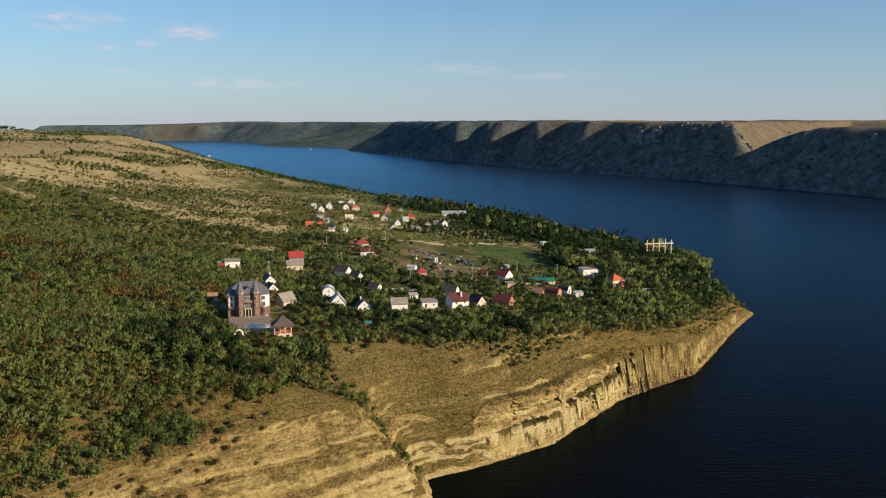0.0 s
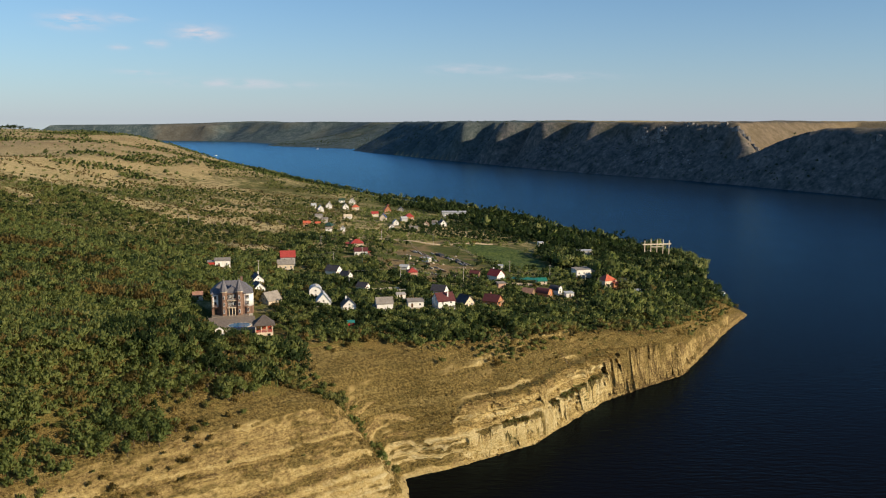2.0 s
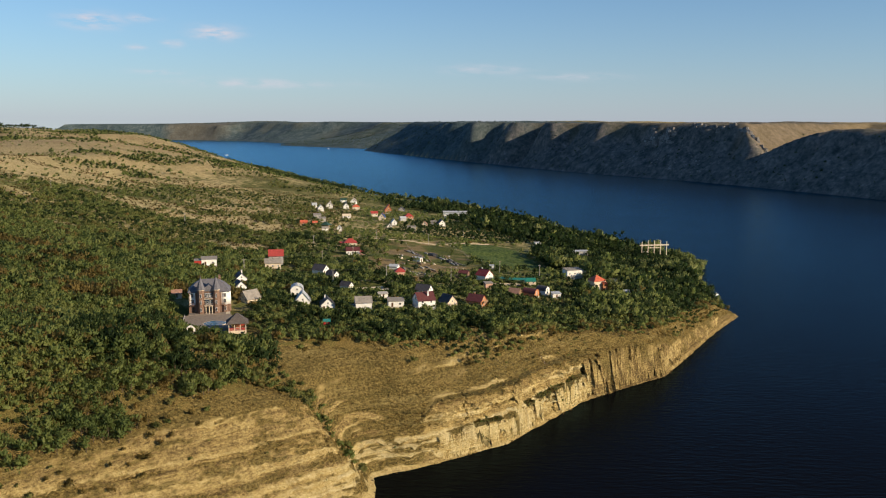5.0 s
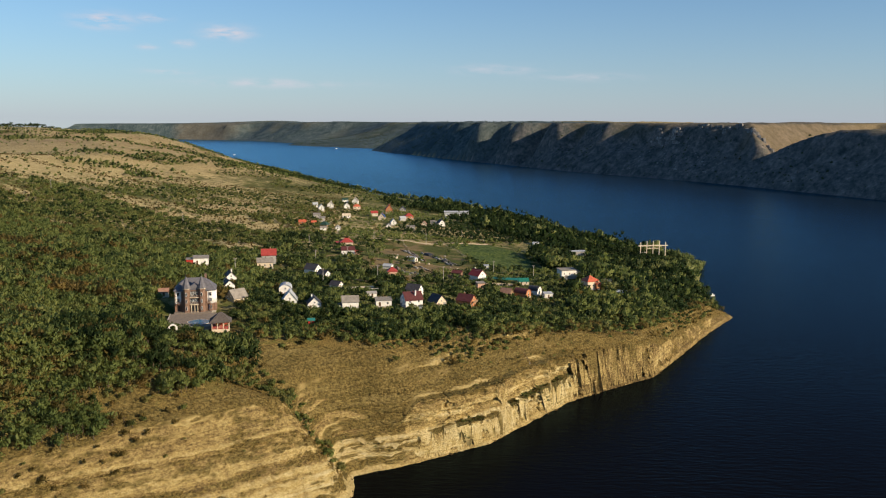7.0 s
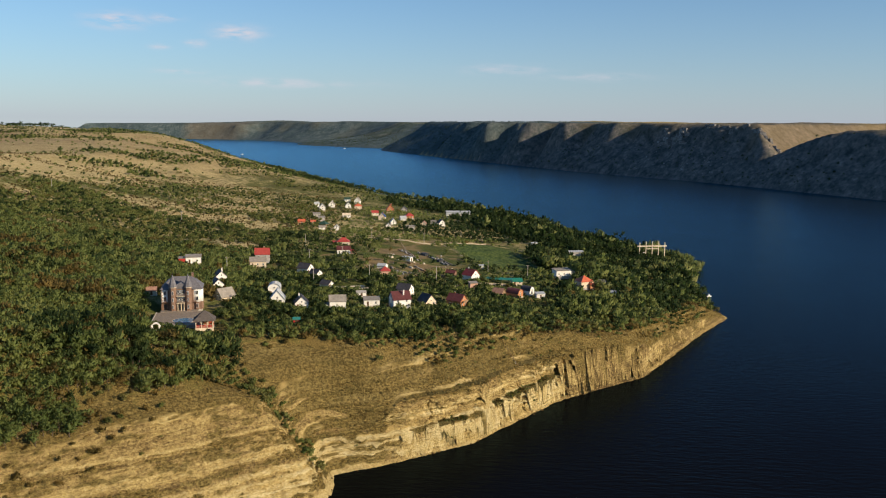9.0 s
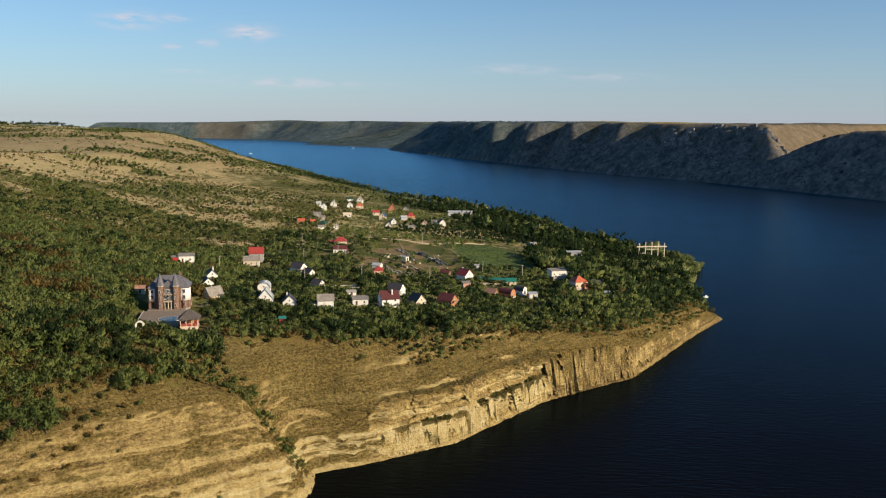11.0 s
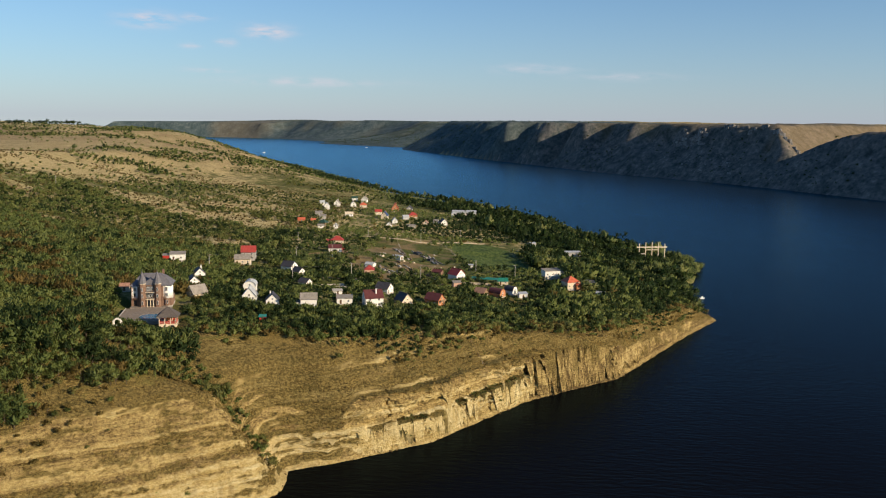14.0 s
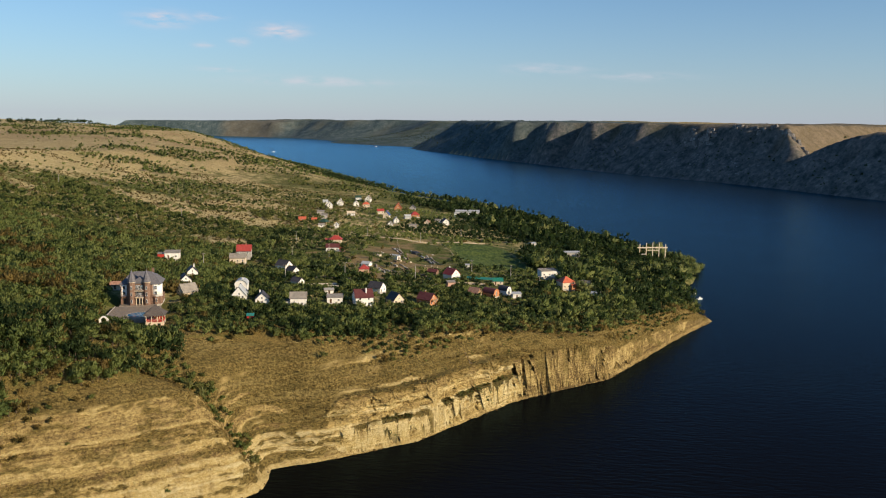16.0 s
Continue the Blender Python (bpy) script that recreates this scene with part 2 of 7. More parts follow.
def rock_mat():
    """Bedded ochre limestone with dark joints and dry grass on the ledges."""
    m = bpy.data.materials.new("bedded_limestone")
    m.use_nodes = True
    t = m.node_tree
    n, link = t.nodes, t.links.new
    p = n["Principled BSDF"]
    p.inputs["Roughness"].default_value, p.inputs["Specular IOR Level"].default_value = 0.95, 0.1
    geo = n.new("ShaderNodeNewGeometry")

    def noise_(scale, detail, squash, rough=0.65):
        mp, q = n.new("ShaderNodeMapping"), n.new("ShaderNodeTexNoise")
        mp.inputs["Scale"].default_value = squash
        q.inputs["Scale"].default_value, q.inputs["Detail"].default_value, q.inputs["Roughness"].default_value = scale, detail, rough
        link(geo.outputs["Position"], mp.inputs[0])
        link(mp.outputs[0], q.inputs["Vector"])
        return q.outputs["Fac"]

    def calc(op, a, b, c=None):
        q = n.new("ShaderNodeMath")
        q.operation, q.use_clamp = op, c is not None
        for i, v in enumerate((a, b, c)):
            if v is None:
                continue
            if isinstance(v, (int, float)):
                q.inputs[i].default_value = v
            else:
                link(v, q.inputs[i])
        return q.outputs[0]

    def ramp(fac, stops):
        r = n.new("ShaderNodeValToRGB")
        e = r.color_ramp.elements
        e[0].position, e[0].color = stops[0][0], (*stops[0][1], 1)
        e[1].position, e[1].color = stops[-1][0], (*stops[-1][1], 1)
        for pos, c in stops[1:-1]:
            q = e.new(pos)
            q.color = (*c, 1)
        link(fac, r.inputs[0])
        return r.outputs[0]

    def mixed(fac, a, b):
        q = n.new("ShaderNodeMixRGB")
        link(fac, q.inputs[0])
        link(a, q.inputs[1])
        link(b, q.inputs[2])
        return q.outputs[0]

    beds, grit = noise_(1.0, 5, (0.05, 0.05, 1.3)), noise_(1.1, 8, (1, 1, 1.5), 0.8)
    patch, streak = noise_(0.12, 5, (1, 1, 0.6)), noise_(0.5, 4, (1.2, 1.2, 0.12))
    bed = n.new("ShaderNodeAttribute")
    bed.attribute_name = "block"
    stone = ramp(calc("ADD", calc("MULTIPLY", bed.outputs["Fac"], 0.36), calc("ADD", calc("MULTIPLY", beds, 0.26), calc("MULTIPLY", calc("ADD", calc("MULTIPLY", grit, 1.6), -0.3), 0.46))),
                 [(0.36, (0.11, 0.075, 0.032)), (0.45, (0.29, 0.205, 0.08)), (0.56, (0.53, 0.395, 0.152)), (0.74, (0.74, 0.62, 0.33))])
    brown = ramp(grit, [(0.39, (0.075, 0.05, 0.022)), (0.61, (0.27, 0.18, 0.075))])
    stone = mixed(calc("MULTIPLY_ADD", calc("ADD", patch, calc("MULTIPLY", streak, 0.5)), 2.4, -1.75), stone, brown)
    turf = ramp(grit, [(0.40, (0.07, 0.05, 0.017)), (0.5, (0.18, 0.13, 0.042)), (0.60, (0.34, 0.252, 0.088))])
    moss = ramp(grit, [(0.39, (0.05, 0.042, 0.014)), (0.61, (0.19, 0.145, 0.046))])
    turf = mixed(calc("MULTIPLY_ADD", calc("ADD", calc("MULTIPLY", patch, 0.5), calc("MULTIPLY", beds, 0.6)), 5.0, -2.45), turf, moss)
    straw = ramp(grit, [(0.39, (0.14, 0.102, 0.037)), (0.61, (0.42, 0.325, 0.125))])
    turf = mixed(calc("MULTIPLY_ADD", noise_(1.0, 4, (0.035, 0.035, 0.42)), 5.0, -2.7), turf, straw)
    at = n.new("ShaderNodeAttribute")
    at.attribute_name = "grass"
    nz = n.new("ShaderNodeSeparateXYZ")
    link(geo.outputs["True Normal"], nz.inputs[0])
    flat = calc("ADD", calc("MULTIPLY", nz.outputs[2], 0.4), calc("ADD", at.outputs["Fac"], calc("MULTIPLY", calc("SUBTRACT", grit, 0.5), 1.3)))
    growth = n.new("ShaderNodeAttribute")
    growth.attribute_name = "shelf"
    weeds = ramp(grit, [(0.39, (0.045, 0.040, 0.015)), (0.61, (0.17, 0.135, 0.048))])
    face = mixed(calc("MULTIPLY_ADD", flat, 3.2, -1.5), stone, turf)
    link(mixed(calc("MULTIPLY_ADD", calc("ADD", growth.outputs["Fac"], calc("MULTIPLY", grit, 0.9)), 2.5, -2.0), face, weeds), p.inputs["Base Color"])
    bn = n.new("ShaderNodeBump")
    bn.inputs["Strength"].default_value, bn.inputs["Distance"].default_value = 1.0, 1.1
    link(calc("ADD", calc("MULTIPLY", beds, 1.2), grit), bn.inputs["Height"])
    link(bn.outputs[0], p.inputs["Normal"])
    return m


ROCK = rock_mat()

# ---- the land's form ----
def grain(x, y, seed=0):
    """Smooth value noise, -1 to 1, on a unit lattice."""
    xi, yi = np.floor(x).astype(np.int64), np.floor(y).astype(np.int64)
    fx, fy = x - xi, y - yi
    fx, fy = fx * fx * (3 - 2 * fx), fy * fy * (3 - 2 * fy)

    def at(i, j):
        h = (i * 374761393 + j * 668265263 + seed * 974634777) & 0x7FFFFFFF
        h = ((h ^ (h >> 13)) * 1274126177) & 0x7FFFFFFF
        return ((h ^ (h >> 16)) & 0xFFFF) / 32767.5 - 1

    return (at(xi, yi) * (1 - fx) + at(xi + 1, yi) * fx) * (1 - fy) + (at(xi, yi + 1) * (1 - fx) + at(xi + 1, yi + 1) * fx) * fy


def fbm(x, y, octaves=4, seed=0, gain=0.5):
    total, amp = 0.0, 1.0
    for k in range(octaves):
        total = total + amp * grain(x * 2**k, y * 2**k, seed + k)
        amp *= gain
    return total


def ramp01(v, a, b):
    k = np.clip((v - a) / (b - a), 0, 1)
    return k * k * (3 - 2 * k)


def bump2(x, y, cx, cy, r):
    return np.exp(-((x - cx) ** 2 + (y - cy) ** 2) / (2 * r * r))


# shore of the headland and the bank behind it
PROMONTORY = [(-1500, -1064), (-140, 103), (-100, 140), (-60, 176), (-24, 210), (5, 236), (11.5, 245), (12, 254), (10, 262)]
CLIFF = [(10, 262), (26, 270), (56, 291), (91, 337), (118, 360), (134, 372), (160, 414), (185, 455), (211, 493)]
BACK = [(211, 493), (211, 510), (213, 540), (215, 575), (225, 606), (240, 645), (256, 690), (250, 730), (225, 775), (200, 835), (174, 891), (160, 975), (85, 1080), (45, 1200),
        (-65, 1430), (-250, 1860), (-500, 2260), (-900, 2780), (-1450, 3400), (-2200, 4100), (-3200, 4900)]
# shore of the opposite bank
OPPOSITE = [(1500, 200), (1000, 800), (820, 1080), (724, 1250), (695, 1336), (631, 1483), (601, 1556), (570, 1623), (517, 1717), (442, 1828), (354, 1968), (254, 2197), (148, 2436), (50, 2665), (-41, 2903),
            (-110, 3040), (-200, 3290), (-196, 3345), (-120, 3450), (-130, 3500), (-238, 3525), (-480, 3735), (-610, 3865), (-622, 3930), (-575, 4080), (-600, 4180), (-684, 4241), (-815, 4480), (-970, 4640), (-1165, 4740),
            (-1250, 4770), (-1430, 4800), (-1630, 4810), (-2100, 4820), (-3000, 4830)]


def to_line(x, y, line):
    """Distance to a line of points, and how far along it the foot lies."""
    best, along, run = np.full(np.shape(x), 1e12), np.zeros(np.shape(x)), 0.0
    for (ax, ay), (bx, by) in zip(line[:-1], line[1:]):
        ux, uy = bx - ax, by - ay
        size = math.hypot(ux, uy)
        k = np.clip(((x - ax) * ux + (y - ay) * uy) / (size * size), 0, 1)
        d = (x - ax - k * ux) ** 2 + (y - ay - k * uy) ** 2
        nearer = d < best
        best, along = np.where(nearer, d, best), np.where(nearer, run + k * size, along)
        run += size
    return np.sqrt(best), along


def inside(x, y, ring):
    odd = np.zeros(np.shape(x), bool)
    for (ax, ay), (bx, by) in zip(ring, ring[1:] + ring[:1]):
        if ay != by:
            odd ^= ((ay > y) != (by > y)) & (x < (bx - ax) * (y - ay) / (by - ay) + ax)
    return odd


HOME = PROMONTORY + CLIFF[1:] + BACK[1:] + [(-6000, 5200), (-6000, -1064)]
AWAY = OPPOSITE + [(-3000, 7000), (6000, 7000), (6000, 200)]


def terrace(x, y):
    """The headland's ground away from its edges: it falls from the wooded slope to the point."""
    u, v = np.clip(x, -420, 400) / 100, (np.clip(y, 150, 1100) - 500) / 100
    z = 26.815 - 3.838 * v + 0.013 * v**2 + 0.042 * v**3 + u * (-9.78 + 0.867 * v - 0.183 * v**2) + u * u * (0.967 - 0.036 * v) - 0.372 * u**3
    z = z + 4.0 * bump2(x, y, 20, 350, 50) + 2.5 * bump2(x, y, -22, 570, 38) + 2.5 * bump2(x, y, 112, 503, 28) + 1.5 * bump2(x, y, 60, 470, 28) - 3.5 * bump2(x, y, -146, 595, 60) + 3.5 * bump2(x, y, -14, 846, 60)
    pad = ramp01(np.hypot(x + 51, (y - 311) * 0.8), 24, 13)
    return z * (1 - pad) + 39.9 * pad


def cliff_top(x):
    """Height of the rock face above the water, from the cove to the point."""
    return np.interp(x, [10, 60, 95, 120, 153, 190, 211], [20, 18.6, 18, 16, 8, 4, 1.5])


def carve(x, y):
    """Depth of the ravine that runs up from the cove."""
    d, along = to_line(x, y, [(12, 257), (-4, 258.5), (-18, 258), (-32, 256), (-44, 252)])
    return np.interp(along, [0, 6, 10, 22, 32, 44, 56], [0, 2, 4.5, 6.5, 5, 2.5, 0]) * np.exp(-((d / 6.5) ** 2))


def home_land(x, y):
    dp, _ = to_line(x, y, PROMONTORY)
    dc, sc = to_line(x, y, CLIFF)
    db, sb = to_line(x, y, BACK)
    land = inside(x, y, HOME)
    far = ramp01(y, 900, 1300)
    far_off = ramp01(y, 1500, 2300)
    hill = 92 * (ramp01(db, -60, 450) * (1 - far_off) + ramp01(db, -40, 290) * far_off) + 24 * ramp01(db, 400, 1500) - 8
    hill = hill + 10 * fbm(x / 260, y / 260, 3, 5) * ramp01(db, 40, 400)
    z = terrace(x, y) * (1 - far) + hill * far + 0.7 * fbm(x / 14, y / 14, 3, 3) + 1.5 * fbm(x / 60, y / 60, 2, 9) * ramp01(np.minimum(dp, dc), 20, 70)
    z = z + 7 * bump2(x, y, -690, 1980, 190)
    # the hill's brow on the far left stays below the plateau
    z = np.minimum(z, 79 + 3 * fbm(x / 200, y / 200, 3, 2) + 13 * bump2(x, y, -640, 1880, 260) + 7 * ramp01(y, 2900, 3400))
    z = z - 9 * bump2(x, y, -385, 1050, 170)
    top = cliff_top(x)
    cap_c = np.where(dc < 2.5, top * dc / 2.5, top + np.interp(x, [20, 40, 70, 105], [0.95, 0.7, 0.76, 0.95]) * np.maximum(dc - np.interp(x, [15, 35, 95, 112], [2.5, 6.4, 6.4, 2.5]), 0))
    by_cove = ramp01((x - 10) * 0.86 + (y - 262) * 0.51, 32, 8)
    cap_c = cap_c * (1 - by_cove) + 1.45 * dc * by_cove
    cap_p = np.where(dp < 21, 1.45 * dp, 30.5 + 0.46 * (dp - 21))
    cap_b = 0.6 + (0.32 + 0.25 * far_off + 0.1 * fbm(sb / 60, sb * 0, 2, 4)) * db
    cap = np.minimum(np.minimum(cap_c, cap_p), cap_b)
    z = np.where(cap < z, z - (z - cap) * ramp01(z - cap, 0, 2.5), z)
    z = z - carve(x, y)
    return np.where(land, z, -np.minimum(6.0, 0.6 * np.minimum(np.minimum(dp, dc), db))), land, dp, dc, db


# spurs of the opposite bank: where the crest meets the shore line, length of its flank, how far it stands out, height from which it rises
SPURS = [(2668, 44, 84, 0.0), (2604, 34, 56, 0.0), (2452, 46, 80, 0.0), (2300, 50, 60, 0.4), (2800, 40, 30, 0.1), (2930, 45, 40, 0.0), (3080, 45, 30, 0.0), (2110, 50, 22, 0.4)]


def away_land(x, y):
    d, s = to_line(x, y, OPPOSITE)
    land = inside(x, y, AWAY)
    wide = 102 + 8 * fbm(s / 300, s * 0 + 3, 2, 21) + 75 * ramp01(y, 2750, 3100) + 250 * ramp01(y, 3420, 3560) - 245 * ramp01(y, 4380, 4560) - 120 * ramp01(y, 4500, 4600) * ramp01(x, -950, -1100)
    back = 0.0 * d
    bent = s + 9 * fbm(x / 60, y / 60, 3, 8)
    for crest, flank, out, low in SPURS:
        q = bent - crest
        rise = np.where(q < 0, ramp01(q, -flank, 0), 1 - ramp01(q, 0, 150))
        hollow = np.exp(-((q + flank) / (0.8 * flank)) ** 2)
        back = back + out * (0.55 * rise - 0.55 * hollow) * ramp01(d / wide, low, low + 0.3) * ramp01(d / wide, 1.7, 1.05)
    ribs = np.abs(grain(s / 46 + 0.4 * fbm(x / 60, y / 60, 2, 18), s * 0 + 0.5, 31))
    back = back - 9 * (1 - ramp01(ribs, 0.0, 0.4)) * ramp01(d, 8, 60)
    k = np.clip((d + back * ramp01(d, 0, 22)) / wide, 0, 1.0)
    rim = 110 + 3 * fbm(x / 400, y / 400, 3, 12)
    rim = rim * (1 - ramp01(y, 3350, 3600) * ramp01(d, 1500, 600) * (0.10 + 0.2 * fbm(x / 300, y / 300, 2, 19)))
    z = rim * (0.88 * k**0.93 + 0.12 * ramp01(k, 0.6, 1.0)) + 2.2 * fbm(x / 40, y / 40, 4, 14) * ramp01(d, 0, 60)
    z = z + ramp01(d, wide, wide + 900) * (4 + 3 * fbm(x / 500, y / 500, 3, 15))
    # crags under the rim
    crag = bump2(x, y, 545, 1880, 60) + bump2(x, y, 610, 1790, 55) + bump2(x, y, 650, 1730, 30) + bump2(x, y, 815, 1420, 80)
    z = z + 7 * np.minimum(crag, 1) * (ramp01(k, 0.78, 0.83) - ramp01(k, 0.86, 1.0))
    z = np.where(y > 4900, np.minimum(z, 104 + 3 * fbm(x / 300, y / 300, 2, 22)), z)
    # a side valley opens behind the shoulder, its flank turned to the sun
    into, along = (x - 645) * 0.62 - (y - 1690) * 0.78, (x - 645) * 0.78 + (y - 1690) * 0.62
    floor_ = 44 + 0.10 * np.maximum(along, 0)
    bowl = np.where(into < 64, 114 - 0.86 * into + 3 * fbm(x / 30, y / 30, 3, 17), 52 + 0.42 * (into - 64))
    bowl = np.maximum(bowl, floor_) + 200 * ramp01(along, 420, 900)
    z = np.where(into > -4, np.minimum(z, bowl), z)
    # the plateau beyond the valley lies a little lower
    z = z - 9 * ramp01(into, 120, 220) * ramp01(k, 0.7, 1.0)
    # hollows between the wooded hills of the far reach
    for hx, hy, hr, deep in ((-330, 3900, 130, 0.35), (-520, 4230, 150, 0.5), (-900, 4780, 160, 0.12), (-60, 3720, 120, 0.3)):
        z = z * (1 - deep * bump2(x, y, hx, hy, hr))
    z = z + ramp01(y, 3450, 3700) * ramp01(d, 60, 300) * 6 * fbm(x / 170, y / 170, 3, 16)
    z = np.where(y > 3400, np.minimum(z, np.interp(x, [-2400, -1400, -1100, -900], [76, 86, 98, 105]) + 2 * fbm(x / 200, y / 200, 2, 23)), z)
    return np.where(land, np.maximum(z, 0.02 * d), -np.minimum(6.0, 0.6 * d)), land, d


def height_at(x, y):
    x, y = np.asarray(x, float), np.asarray(y, float)
    return np.maximum(home_land(x, y)[0], away_land(x, y)[0])


# strips of thicket on the hill, ploughed land and track
THICKETS = [[(-385, 1081), (-354, 1080), (-296, 1085)], [(-351, 923), (-333, 931), (-311, 987)], [(-680, 1820), (-623, 1715), (-540, 1540)], [(-485, 1043), (-439, 1003)]]
PLOUGH = [(-1165, 2243), (-1004, 2154), (-534, 1204), (-610, 1200)]
TRACK = [(-350, 668), (-310, 650), (-282, 632), (-266, 624), (-246, 610), (-222, 608)]
FIELD = [(44, 676), (82, 692), (100, 640), (112, 556), (92, 540), (68, 556)]
YARD = [(-10, 520), (2, 455), (24, 440), (58, 520), (58, 560), (50, 650), (2, 650)]


def edge(x, y, ring, soft):
    """1 inside a ring, 0 outside, with a ragged soft border."""
    d, _ = to_line(x, y, ring + ring[:1])
    d = np.where(inside(x, y, ring), d, -d) + soft * 0.8 * fbm(x / 9, y / 9, 3, 40)
    return ramp01(d, -soft, soft)


def zones(x, y):
    """How green, how bare and how tilled the ground is."""
    dp, _ = to_line(x, y, PROMONTORY)
    dc, _ = to_line(x, y, CLIFF)
    db, _ = to_line(x, y, BACK)
    near = np.minimum(dp, dc)
    n1, n2 = fbm(x / 70, y / 70, 4, 50), fbm(x / 22, y / 22, 3, 51)
    green = 0.42 + 0.25 * n1 + 0.2 * n2
    green = green + 0.45 * ramp01(near, 16, 40) * ramp01(y, 620, 420)
    green = green - 0.5 * ramp01(-x + 0.2 * (y - 600), 300, 400) * ramp01(y, 480, 700)
    green = green + 0.5 * ramp01(db, 150, 40)
    green = np.where(near < 40, 0.58 + 0.25 * n2 + (green - 0.58) * ramp01(near, 24, 40), green)
    _, away, da = away_land(x, y)
    slope = 0.40 + 0.4 * fbm(x / 90, y / 90, 3, 52) + 0.1 * ramp01(y, 2200, 2700)
    flat = 0.10 + 0.3 * (fbm(x / 500, y / 160, 2, 53) > 0.25)
    green = np.where(away, np.where(da > 260 + 420 * ramp01(y, 2300, 2900), flat, slope), green)
    green = green + 0.3 * ramp01(np.hypot(x + 50, (y - 1030) * 0.9), 210, 90)
    yard, field = edge(x, y, YARD, 6.0), edge(x, y, FIELD, 1.5)
    green = green + 0.6 * yard * ramp01(n1, -0.3, 0.2)
    soil = 0.8 * yard * (1 - field) * ramp01(n2 + 0.5 * fbm(x / 8, y / 8, 2, 57), -0.2, 0.35)
    dl, _ = to_line(x, y, TRACK)
    soil = np.maximum(soil, 0.9 * ramp01(dl, 5, 2))
    soil = np.maximum(soil, 0.6 * edge(x, y, PLOUGH, 12.0))
    # browner turf on the hill's flank above the river
    soil = np.maximum(soil, (0.55 + 0.5 * n2) * bump2(x, y, -430, 1480, 300))
    dl, _ = to_line(x, y, [(-60, 500), (-20, 545), (10, 600), (40, 690), (95, 700)])
    soil = np.maximum(soil, 0.8 * ramp01(dl, 2.6, 1.4))
    into, along = (x - 645) * 0.62 - (y - 1690) * 0.78, (x - 645) * 0.78 + (y - 1690) * 0.62
    soil = np.maximum(soil, 0.3 * away * ramp01(into, -6, 6) * ramp01(into, 100, 70) * ramp01(along, 700, 420) * ramp01(along, -60, 0))
    # pale eroded slope at the head of the far reach
    soil = np.maximum(soil, 0.35 * ramp01(np.hypot((x + 1200) * 0.8, y - 4820) + 40 * n1, 170, 90))
    return np.clip(green, 0, 1), np.clip(soil, 0, 1), field


# ---- ground, cliffs and water ----
def quads_mesh(name, co, quads, material, smooth=False, normals=None):
    """A mesh of quads from arrays; normals round off the shading of leaf clumps."""
    me = bpy.data.meshes.new(name)
    co, quads = np.ascontiguousarray(co, np.float32), np.ascontiguousarray(quads, np.int32)
    me.vertices.add(len(co))
    me.vertices.foreach_set("co", co.ravel())
    me.loops.add(quads.size)
    me.loops.foreach_set("vertex_index", quads.ravel())
    me.polygons.add(len(quads))
    me.polygons.foreach_set("loop_start", np.arange(len(quads), dtype=np.int32) * 4)
    me.polygons.foreach_set("use_smooth", np.full(len(quads), smooth))
    me.update(calc_edges=True)
    if normals is not None:
        me.polygons.foreach_set("use_smooth", np.full(len(quads), True))
        me.normals_split_custom_set_from_vertices(np.ascontiguousarray(normals, np.float32))
    me.materials.append(material)
    return me


def sheet(name, co, rows, cols, material, smooth=True):
    """A mesh from a grid of rows x cols points."""
    i = np.arange(rows * cols).reshape(rows, cols)
    quads = np.stack([i[:-1, :-1], i[:-1, 1:], i[1:, 1:], i[1:, :-1]], -1).reshape(-1, 4)
    return new(name, quads_mesh(name, co, quads, material, smooth))


def mark(ob, **values):
    for key, v in values.items():
        a = ob.data.attributes.new(key, "FLOAT", "POINT")
        a.data.foreach_set("value", np.ascontiguousarray(v, np.float32))


# one sheet of ground, on a fan of rays whose steps widen with distance
ring = np.concatenate([np.arange(70, 170, 4.0), np.arange(170, 560, 1.75), 560 * 1.006 ** np.arange(0, 150), 1366 * 1.0042 ** np.arange(0, 323)])
ring = ring[ring < 5280]
spoke = np.radians(np.concatenate([np.arange(-130, -40, 2.5), np.arange(-40, -30, 0.6), np.arange(-30, 5, 0.32), np.arange(5, 31, 0.2), np.arange(31, 43.01, 0.6), np.arange(45, 96, 2.5)]))
rr, aa = np.meshgrid(ring, spoke, indexing="ij")
gx, gy = 40 + (rr * np.sin(aa)).ravel(), (rr * np.cos(aa)).ravel()
hz, hland, hdp, hdc, hdb = home_land(gx, gy)
# the rock faces below lie over the sheet here
hz = np.where(hland, hz - 2.4 * ramp01(np.minimum(hdc, hdp), 27, 19), hz)
hz = hz - 3.6 * bump2(gx, gy, 25, 294, 8)
sink = ramp01(hdc, 17, 9)
hz = np.where(hland, hz * (1 - sink) - 3.0 * sink - 6.0 * ramp01(hdp, 24, 14), hz)
oz = away_land(gx, gy)[0]
gz = np.maximum(hz, oz)
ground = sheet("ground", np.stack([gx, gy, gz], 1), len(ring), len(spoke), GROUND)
g_green, g_soil, g_field = zones(gx, gy)
# scree colour runs on over the plateau, greying it as haze would
mark(ground, green=g_green, soil=g_soil, field=g_field, cover=np.where(away_land(gx, gy)[1], 0.5, np.where(gy > 900, -0.02, 0.45)),
     hazed_scree=np.where(away_land(gx, gy)[1] | (away_land(gx, gy)[2] < 60), ramp01(away_land(gx, gy)[2], 900, 400) * ramp01(gy, 2800, 2350), 0.0))
